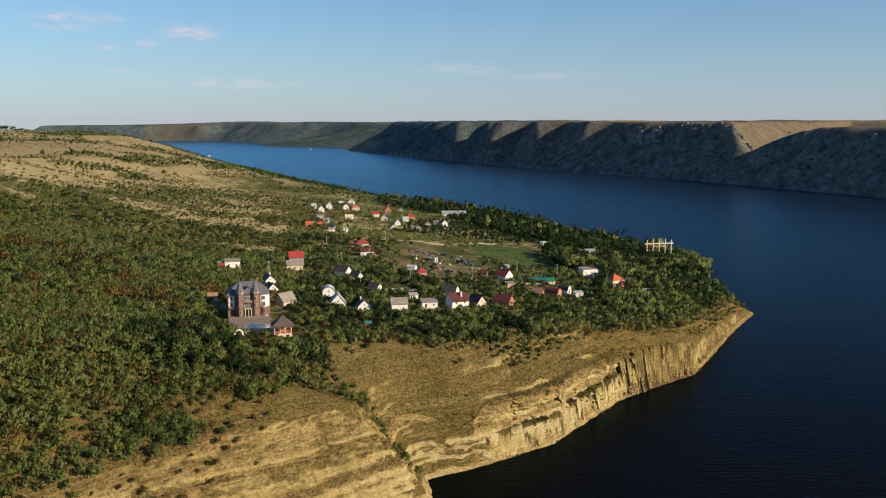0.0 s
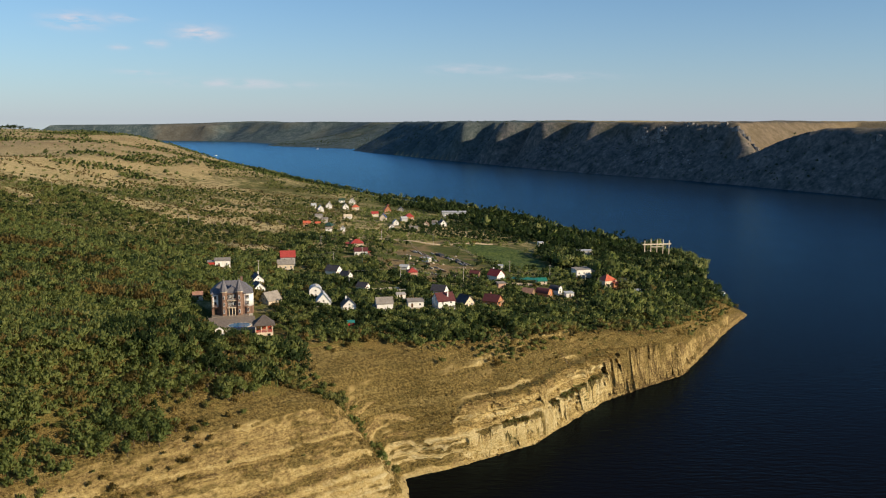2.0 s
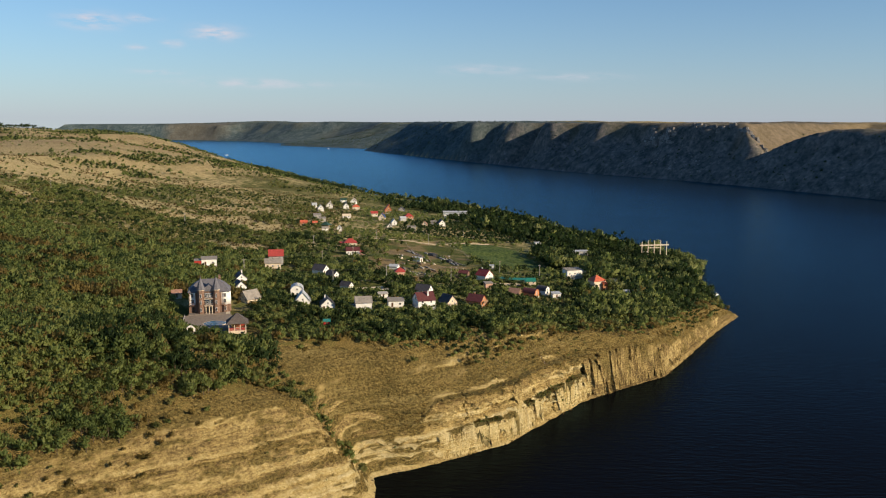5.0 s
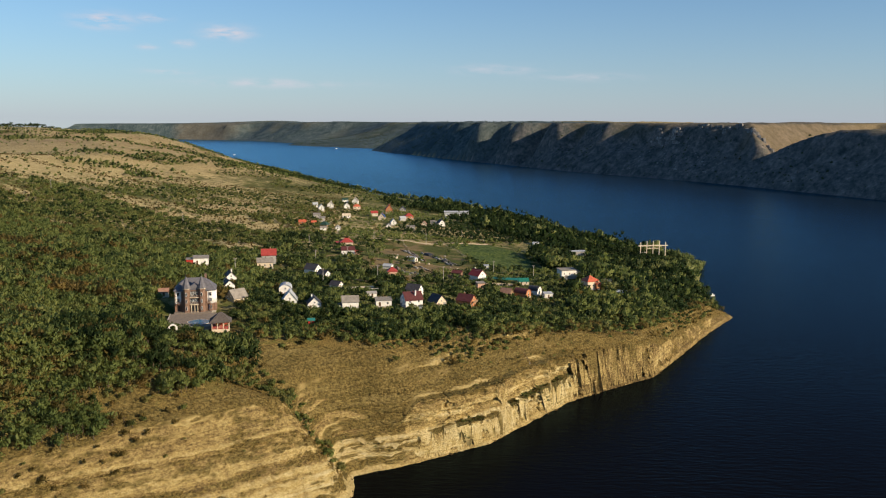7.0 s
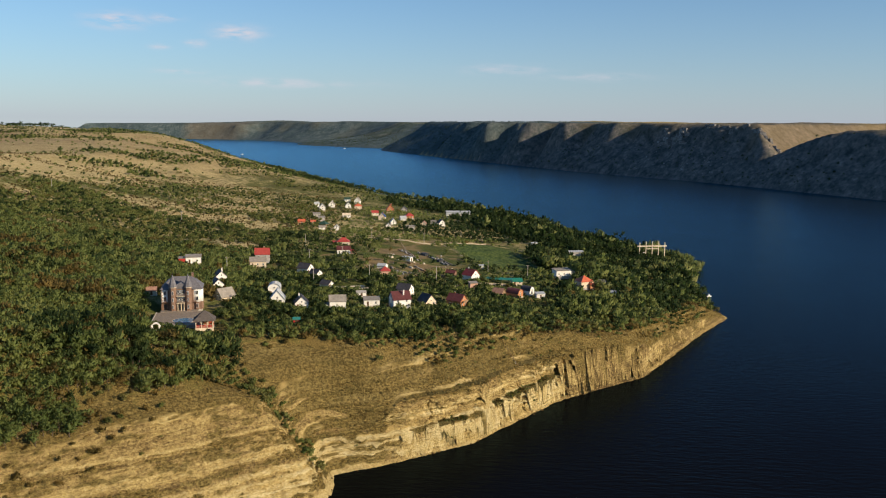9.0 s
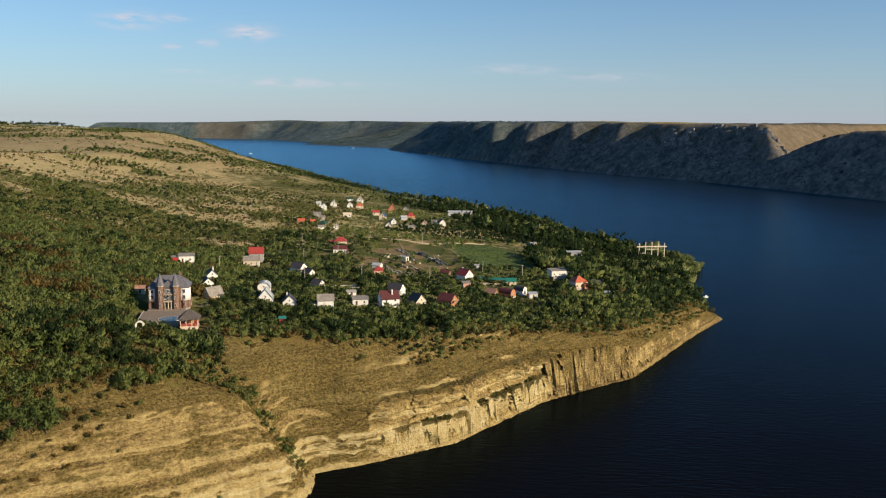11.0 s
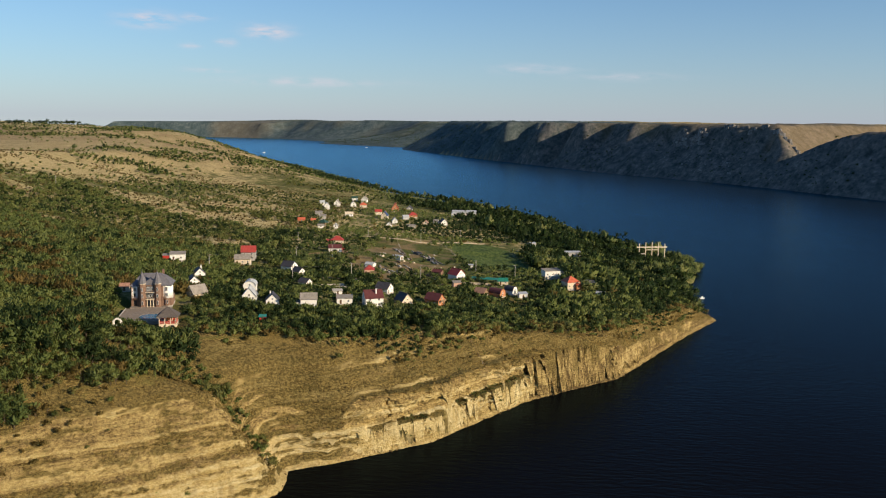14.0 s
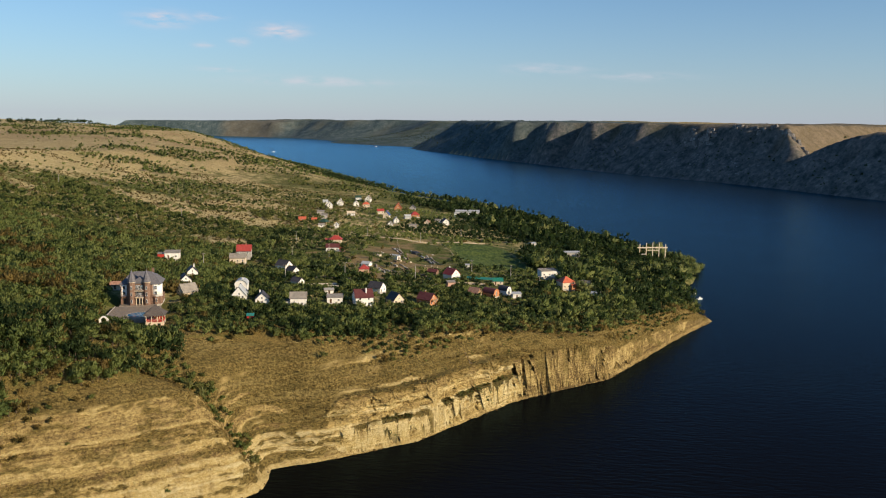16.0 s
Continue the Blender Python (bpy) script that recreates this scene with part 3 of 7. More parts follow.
# the haze-blued cover spreads past the trees onto the far flats
mark(ground, hazed_woods=np.where(away_land(gx, gy)[1] | (away_land(gx, gy)[2] < 150) & (gy > 2900), np.maximum(ramp01(gy, 3000, 3500) * (0.84 + 0.3 * fbm(gx / 240, gy / 240, 3, 56)), ramp01(gy, 2150, 2600) * ramp01(away_land(gx, gy)[2] + 90 * fbm(gx / 160, gy / 160, 3, 55), 640 - 330 * ramp01(gy, 3300, 4200), 460 - 300 * ramp01(gy, 3300, 4200))), 0.0),
     turf=np.maximum(ramp01(np.minimum(hdp, hdc), 95, 66) * (gy < 560), np.where(away_land(gx, gy)[1] & (gy < 3300), 0.3 * ramp01(away_land(gx, gy)[2], 85, 110), 0.0)))
tagged(ground, "dry grassy river headland with green scrub and distant plateau banks", "ground", kind="structure")

me = bpy.data.meshes.new("water")
me.from_pydata([(-4990, -3000, 0), (4990, -3000, 0), (4990, 4990, 0), (-4990, 4990, 0)], [], [(0, 1, 2, 3)])
me.materials.append(WATER)
water = tagged(new("water", me), "dark blue rippled water of a wide river reservoir", "water", kind="structure")


def face_strip(name, line, profile, step, label):
    """A rock face swept along a shore line. profile(x, y, nx, ny) gives rows of inland distance, height, grass, tone and bench growth."""
    line = np.array(line, float)
    seg = np.hypot(*np.diff(line, axis=0).T)
    run = np.r_[0, np.cumsum(seg)]
    s = np.arange(0, run[-1], step)
    px, py = np.interp(s, run, line[:, 0]), np.interp(s, run, line[:, 1])
    k = np.ones(int(9 / step)) / int(9 / step)
    pad = len(k)
    sx, sy = (np.convolve(np.pad(v, pad, "reflect", reflect_type="odd"), k, "same")[pad:-pad] for v in (px, py))
    tx, ty = np.gradient(sx), np.gradient(sy)
    k = np.ones(int(18 / step)) / int(18 / step)
    pad = len(k)
    tx, ty = (np.convolve(np.pad(v, pad, "edge"), k, "same")[pad:-pad] for v in (tx, ty))
    size = np.hypot(tx, ty)
    nx, ny = -ty / size, tx / size
    d, z, rough, block, shelf_ = profile(sx, sy, nx, ny, s)
    co = np.stack([sx[None] + nx[None] * d, sy[None] + ny[None] * d, z], -1)
    ob = sheet(name, co.reshape(-1, 3), d.shape[0], len(s), ROCK, False)
    mark(ob, grass=rough.ravel(), block=block.ravel(), shelf=shelf_.ravel())
    return tagged(ob, label, "cliff", kind="structure")


# beds of the limestone from the water up: thickness and hardness
bed_rng = random.Random(3)
BED_TOP, BED_HARD = [-4.0], []
while BED_TOP[-1] < 50:
    BED_TOP.append(BED_TOP[-1] + bed_rng.choice((0.35, 0.5, 0.7, 0.9, 1.3)))
    BED_HARD.append(bed_rng.choice((0.0, 0.2, 0.35, 0.5, 0.65, 1.0)))
BED_TOP, BED_HARD = np.array(BED_TOP), np.array(BED_HARD)


def hardness(z):
    """Hardness of the bed at a height, with short steps between beds."""
    i = np.clip(np.searchsorted(BED_TOP, z) - 1, 0, len(BED_HARD) - 1)
    k = ramp01(z - BED_TOP[i], 0.0, 0.22)
    return BED_HARD[np.maximum(i - 1, 0)] * (1 - k) + BED_HARD[i] * k


def blocks(S, z, warp, thick, wide, seed):
    """Jointed blocks: each bed is cut into lengths that stand a little back or forward."""
    bed = np.floor((z + warp) / thick)
    shift = grain(bed * 3.7 + 0.5, 0 * bed + 0.5, seed) * 9
    length = wide * (1 + 0.45 * grain(bed * 5.3 + 0.5, 0 * bed + 1.5, seed + 1))
    return grain(np.floor((S + shift) / length) * 7.31 + 0.5, bed * 3.17 + 0.5, seed + 2)


def shore_profile(x, y, nx, ny, s):
    """From the layered slope of the promontory, round the cove, to the upright face that sinks towards the point."""
    v = np.concatenate([np.linspace(-2, 22, 100), np.linspace(22.4, 45, 46)])[:, None]
    S = s[None] + 0 * v
    z = v + 0 * S
    top = cliff_top(x)[None] + 0.7 * fbm(S / 17, S * 0 + 0.8, 3, 66)
    past = s[None] - COVE
    upright = ramp01(past, 4, 34)
    slope = np.interp(x, [20, 40, 70, 105], [0.95, 0.7, 0.76, 0.95])[None]
    # two walls with a bench between them, a ledge on top, then the grassy slope
    bench = 8.7 + 0.5 * fbm(S / 19, S * 0 + 0.3, 3, 60) + 0.02 * (past - 60)
    banked = ramp01(past, 14, 36) * ramp01(past, 128, 112)
    wall = 1.4 * np.clip(z, -2, None) / np.maximum(top, 1) + 2.5 * banked * ramp01(z - bench, -0.1, 0.5)
    ledge = (0.8 + 1.5 * banked) * ramp01(z - top, -0.1, 0.5)
    d_main = np.where(z < top, wall, 1.4 + 2.5 * banked + (z - top) / slope) + ledge
    d_side = np.where(z < 30.5, z / 1.45, 21 + (z - 30.5) / 0.46)
    d = d_side * (1 - upright) + d_main * upright
    scale = 1 - upright * (1 - np.clip(top / 13, 0.25, 1))
    pillars = ramp01(past, 108, 126) * ramp01(past, 182, 168)
    warp = 1.1 * fbm(S / 38, S * 0 + 0.4, 3, 67) + 0.05 * np.minimum(past, 0) + 0.25 * fbm(S / 5, z / 4, 2, 68)
    above = ramp01(z - top, -0.5, 2.0) * upright + ramp01(z, 25, 33) * (1 - upright)
    face = 1 - above
    hard = hardness(z + warp)
    rock = np.where(z < bench - 0.1, 0.75, np.where(z < bench + 4.2, 0.85, 0.25))
    rock = rock * banked + (0.62 - 0.2 * pillars - 0.25 * ramp01(past, 176, 200)) * (1 - banked)
    # buttresses, joints and the clefts between the pillars
    d = d + scale * face * (1.5 * fbm(S / 17, z / 40, 3, 61) * (0.6 + 0.4 * upright) + (0.35 + 0.4 * upright) * fbm(S / 3.0, z / 2.2, 4, 62)) * ramp01(z, -1, 3)
    joint = np.abs(np.sin(math.pi * (S / 8.0 + 0.9 * fbm(S / 14, S * 0 + 0.6, 2, 77) + 0.3 * fbm(S / 4, z / 4, 3, 69))))
    cut = ramp01(joint, 0.16, 0.03) * 2.3 * ramp01(grain(S / 11, z / 8, 74), -0.15, 0.35) + 0.5 * ramp01(joint, 0.5, 0.1)
    cleft = np.abs(np.sin(math.pi * (S / 5.2 + 0.4 * fbm(S / 9, S * 0 + 0.2, 2, 65) + 0.4 * fbm(S / 6, z / 6, 2, 63))))
    deep = ramp01(cleft, 0.55, 0.1) * (0.6 + 5.2 * ramp01(grain(S / 4.1, z / 3.6, 96), -0.2, 0.5)) * ramp01(grain(S / 13, S * 0 + 0.6, 109), -0.5, 0.1) * (0.25 + 0.75 * ramp01(top - z, 0.5, 5)) + 1.0 * ramp01(cleft, 0.9, 0.2) + 1.5 * fbm(S / 4, z / 4, 3, 104)
    d = d + scale * face * upright * (cut * (1 - pillars) * ramp01(past, 24, 40) + deep * pillars) * ramp01(z, 0, 2)
    # hard beds stand out, soft ones are worn back; undercuts below the bench and the ledge
    d = d + scale * face * (1 + 1.3 * pillars) * (0.45 - hard) * (0.6 + 0.35 * fbm(S / 12, z / 5, 2, 64)) * ramp01(z, 0.2, 1.5)
    bend = 0.6 * warp + 0.03 * np.minimum(past, 0) + 0.3 * fbm(S / 2.6, z / 3, 2, 101)
    thick_ = ((z + bend) / 1.9) % 1
    d = d + face * (1 - upright) * (0.55 + 0.45 * fbm(S / 11, z / 9, 2, 102)) * 1.1 * (ramp01(thick_, 0.72, 1.0) - thick_ + 0.36) * ramp01(z, 1, 4)
    block = blocks(S, z, warp, 1.7, 4.2, 90)
    d = d + scale * face * upright * (1 + 1.6 * pillars) * (0.28 * block + 0.2 * blocks(S, z, warp + 0.4, 0.8, 1.9, 95)) * ramp01(z, 0.3, 1.5)
    d = d + 1.3 * upright * np.exp(-(((z - bench + 1.0) / 0.55) ** 2)) * banked + 1.0 * upright * np.exp(-(((z - bench - 4.6) / 0.5) ** 2)) * banked + 0.9 * upright * np.exp(-(((z - top + 0.8) / 0.5) ** 2)) * banked
    d = d - ramp01(z, 1.1, 0.2) * (1.2 + 0.8 * grain(S / 2.2, 0 * S + 0.2, 78))
    # hummocks and trodden steps of the grassy slopes
    d = d + above * upright * 0.9 * (0.4 - hard) * ramp01(z - top, 14, 2) * ramp01(past, 130, 100)
    step_ = ((z + 0.6 * fbm(S / 7, z / 5, 2, 98)) / 1.25) % 1
    d = d + above * (0.45 * (ramp01(step_, 0.7, 1.0) - step_ + 0.36) * (0.6 + 0.6 * fbm(S / 6, z / 6, 2, 97)) + 0.5 * fbm(S / 6, z / 4, 3, 99)) + 0.26 * fbm(S / 1.5, z / 0.9, 2, 100) * ramp01(z, 1, 3)
    bx, by = x[None] + nx[None] * d, y[None] + ny[None] * d
    hill = home_land(bx, by)[0] + 0.45 + 0.2 * fbm(S / 5, z / 4, 2, 79)
    zz = np.minimum(z - carve(bx, by) * ramp01(z, 0, 5), hill) - 3.4 * ramp01(z - hill, 8.5, 14.0)
    # where grass holds: treads, the bench, the ledge, soft beds, and all above
    tread = np.exp(-(((z - bench - 0.25) / 0.45) ** 2)) * banked + 0.8 * np.exp(-(((z - top - 0.3) / 0.5) ** 2)) * banked
    soft = fbm(S / 9, z / 3, 4, 75)
    outcrop = ramp01(hard, 0.55, 0.9) * ramp01(fbm(S / 16, z / 3, 3, 103) + 0.35 * ramp01(past, 80, 50), -0.35, 0.3) * ramp01(z - top, 16, 4) * ramp01(past, 125, 95)
    grass_main = (0.66 - 0.62 * outcrop) * above + 0.3 * pillars * ramp01(z - 0.5 * top, 0, 5) + 0.12 * ramp01(past, 172, 196) * ramp01(z, 1.2, 3.0) + face * (0.5 - 0.75 * rock - 0.35 * (hard - 0.4) + 0.45 * soft + 0.2 * fbm(S / 2.5, z / 1.4, 3, 106)) + 0.9 * tread * upright
    grass_side = 0.8 * above + face * (0.28 - 0.4 * (hard - 0.4) + 0.3 * soft + 0.5 * fbm(S / 3, z / 1.2, 3, 105) + 0.45 * fbm(S / 22, (z + bend) / 1.3, 3, 76) + 0.25 * ramp01(past, -34, -2))
    grass = grass_side * (1 - upright) + grass_main * upright + 0.22 * soft * above
    grass = grass - 0.25 * ramp01(z, 14, 5) * (1 - upright) + 0.5 * np.exp(-(((past - 17) / 15) ** 2)) * face
    grass = grass - 0.8 * ramp01(z, 1.4, 0.5) - 0.12 * face * upright
    grass = grass + 0.35 * np.exp(-(((past - 12) / 14) ** 2)) * ramp01(z, 15, 21)
    tone_ = np.clip(0.5 * hard + 0.5 * rock, 0, 1) * upright + (0.16 + 0.36 * hard + 0.38 * ramp01(z, 15, 4)) * (1 - upright) + 0.12 * ramp01(z, 1.4, 0.5) - 0.3 * pillars * upright - 0.2 * ramp01(past, 170, 190) * ramp01(z, 1.0, 2.2) * upright + 0.12 * block
    shelf_ = (np.exp(-(((z - bench - 0.3) / 0.7) ** 2)) * ramp01(fbm(S / 6, S * 0 + 0.9, 3, 107), -0.55, 0.1) + 0.7 * np.exp(-(((z - top - 0.2) / 0.6) ** 2)) * ramp01(fbm(S / 8, S * 0 + 0.4, 3, 108), -0.3, 0.3)) * banked * upright
    return d, zz, grass, tone_, shelf_


COVE = sum(math.dist(a, b) for a, b in zip(PROMONTORY[2:-1], PROMONTORY[3:]))
cliff = face_strip("cliff", PROMONTORY[2:] + CLIFF[1:], shore_profile, 0.42, "ochre bedded limestone cliff with grassy upper slope")


# ---- builders ----
PLASTER = mat("white_plaster", (0.74, 0.72, 0.66), 0.85, vary=0.12, scale=0.7, bump=0.08)
CREAM = mat("cream_plaster", (0.62, 0.52, 0.38), 0.85, vary=0.15, scale=0.7, bump=0.08)
GREYWALL = mat("grey_block_wall", (0.36, 0.34, 0.31), 0.9, vary=0.2, scale=1.2, bump=0.15)
PINKWALL = mat("pink_plaster", (0.58, 0.36, 0.26), 0.85, vary=0.15, scale=0.8, bump=0.08)
BRICK = mat("orange_brick", (0.42, 0.19, 0.09), 0.9, vary=0.25, scale=1.6, bump=0.2)
BROWNBRICK = mat("brown_brick", (0.19, 0.118, 0.082), 0.9, vary=0.35, scale=1.6, bump=0.25)
SLATE = mat("grey_slate_sheets", (0.25, 0.225, 0.19), 0.85, vary=0.25, scale=0.9, bump=0.25)
SPIREROOF = mat("grey_slate_spire", (0.13, 0.125, 0.135), 0.7, vary=0.25, scale=1.4, bump=0.25)
DARKROOF = mat("dark_slate_roof", (0.055, 0.052, 0.056), 0.6, vary=0.3, scale=1.0, bump=0.2)
REDROOF = mat("red_tile_roof", (0.34, 0.052, 0.042), 0.6, vary=0.22, scale=1.1, bump=0.2)
MAROON = mat("maroon_sheet_roof", (0.105, 0.034, 0.032), 0.55, vary=0.2, scale=0.9, bump=0.12)
ORANGE = mat("orange_tile_roof", (0.50, 0.12, 0.06), 0.6, vary=0.18, scale=1.0, bump=0.2)
BLUEROOF = mat("blue_sheet_roof", (0.03, 0.075, 0.20), 0.5, vary=0.2, scale=0.8, bump=0.1)
PALEROOF = mat("pale_sheet_roof", (0.40, 0.42, 0.43), 0.6, metal=0.0, vary=0.15, scale=0.8, bump=0.1)
GREENROOF = mat("green_sheet_roof", (0.02, 0.17, 0.12), 0.5, vary=0.2, scale=0.8, bump=0.1)
DARKGREEN = mat("dark_green_roof", (0.03, 0.07, 0.05), 0.6, vary=0.2, scale=0.8, bump=0.1)
TURQUOISE = mat("turquoise_sheet", (0.035, 0.22, 0.18), 0.5, vary=0.15, scale=1.0, bump=0.1)
PINKROOF = mat("weathered_pink_roof", (0.30, 0.17, 0.12), 0.8, vary=0.25, scale=1.0, bump=0.2)
WOOD = mat("weathered_wood", (0.22, 0.15, 0.09), 0.85, vary=0.3, scale=2.0, bump=0.2)
PALEWOOD = mat("bleached_boards", (0.36, 0.30, 0.22), 0.9, vary=0.35, scale=1.5, bump=0.2)
REDWOOD = mat("red_painted_wood", (0.42, 0.04, 0.03), 0.6, vary=0.15, scale=2.0, bump=0.1)
SHINGLE = mat("brown_shingle", (0.095, 0.08, 0.07), 0.85, vary=0.3, scale=1.5, bump=0.25)
CONCRETE = mat("concrete", (0.42, 0.39, 0.34), 0.9, vary=0.2, scale=1.0, bump=0.15)
PAVING = mat("brown_paving", (0.21, 0.175, 0.14), 0.85, vary=0.3, scale=1.5, bump=0.15)
GLASS = mat("window_glass", (0.02, 0.025, 0.03), 0.08, vary=0.1, bump=0, spec=0.6)
FRAME = mat("window_frame_white", (0.7, 0.7, 0.68), 0.5, vary=0.05, bump=0)
DOORMAT = mat("brown_door", (0.10, 0.055, 0.03), 0.6, vary=0.2, bump=0.05)
POOL = mat("pool_water", (0.05, 0.17, 0.30), 0.08, vary=0.15, scale=0.5, bump=0.05, spec=0.5)
TARP = mat("dark_tarpaulin", (0.02, 0.022, 0.026), 0.6, vary=0.3, bump=0.3)
WIRE = mat("wire", (0.08, 0.08, 0.08), 0.5, bump=0)
CLEAR = []  # x, y, radius kept free of plants


def part(name, verts, faces, material, parent=None, label="", smooth=False):
    """Links one mesh under a thing or a part."""
    me = bpy.data.meshes.new(name)
    me.from_pydata([tuple(v) for v in verts], [], faces)
    if smooth:
        me.polygons.foreach_set("use_smooth", [True] * len(me.polygons))
    me.materials.append(material)
    ob = new(name, me)
    ob.parent = parent
    if label:
        tagged(ob, label)
    return ob


def root(name, x, y, z, rot, label, category, group="", kind=""):
    ob = new(name)
    ob.empty_display_size = 0.5
    ob.matrix_basis = pose(x, y, z, 0, 0, rot)
    return tagged(ob, label, category, group, kind)


BOXF = [(0, 3, 2, 1), (4, 5, 6, 7), (0, 1, 5, 4), (1, 2, 6, 5), (2, 3, 7, 6), (3, 0, 4, 7)]


def box(x0, x1, y0, y1, z0, z1):
    return [(x0, y0, z0), (x1, y0, z0), (x1, y1, z0), (x0, y1, z0), (x0, y0, z1), (x1, y0, z1), (x1, y1, z1), (x0, y1, z1)], list(BOXF)


def joined(*shapes):
    v, f = [], []
    for a, b in shapes:
        f += [tuple(i + len(v) for i in q) for q in b]
        v += list(a)
    return v, f


def prism(ring_, z0, z1, taper=1.0, cx=0.0, cy=0.0):
    """A prism over a ring of points, narrowed about (cx, cy) at its top; taper 0 makes a point."""
    n = len(ring_)
    low = [(x, y, z0) for x, y in ring_]
    if taper == 0:
        return low + [(cx, cy, z1)], [(i, (i + 1) % n, n) for i in range(n)] + [tuple(range(n))[::-1]]
    high = [(cx + (x - cx) * taper, cy + (y - cy) * taper, z1) for x, y in ring_]
    return low + high, [(i, (i + 1) % n, n + (i + 1) % n, n + i) for i in range(n)] + [tuple(range(n))[::-1], tuple(range(n, 2 * n))]


def disc(cx, cy, r, n=12, a0=0.0):
    return [(cx + r * math.cos(a0 + 2 * math.pi * i / n), cy + r * math.sin(a0 + 2 * math.pi * i / n)) for i in range(n)]


def slab(a, b, c, d, thick):
    """A sloping slab: four corners of its under side, raised by its thickness."""
    nrm = (Vector(b) - Vector(a)).cross(Vector(d) - Vector(a)).normalized() * thick
    low = [Vector(p) for p in (a, b, c, d)]
    return [tuple(p) for p in low] + [tuple(p + nrm) for p in low], list(BOXF)


def window(parent, side, u, z, w=1.0, h=1.2, off=0.0, pane=True):
    """A window in a wall of the parent. side: 'f' front (-y), 'r' right (+x), 'l' left (-x), off: the wall's distance from the middle."""
    t = 0.09

    def turn(vs):
        if side == "f":
            return [(x, -off + y, q) for x, y, q in vs]
        if side == "r":
            return [(off - y, x, q) for x, y, q in vs]
        return [(-off + y, -x, q) for x, y, q in vs]

    bars = joined(box(u - w / 2, u - w / 2 + t, -0.06, 0.04, z, z + h), box(u + w / 2 - t, u + w / 2, -0.06, 0.04, z, z + h), box(u - w / 2 + t, u + w / 2 - t, -0.06, 0.04, z, z + t),
                  box(u - w / 2 + t, u + w / 2 - t, -0.06, 0.04, z + h - t, z + h), box(u - 0.03, u + 0.03, -0.055, 0.04, z + t, z + h - t))
    frame_ = part("window", turn(bars[0]), bars[1], FRAME, parent)
    if pane:
        g = box(u - w / 2 + t, u + w / 2 - t, -0.03, 0.03, z + t, z + h - t)
        part("pane", turn(g[0]), g[1], GLASS, frame_)
    return frame_


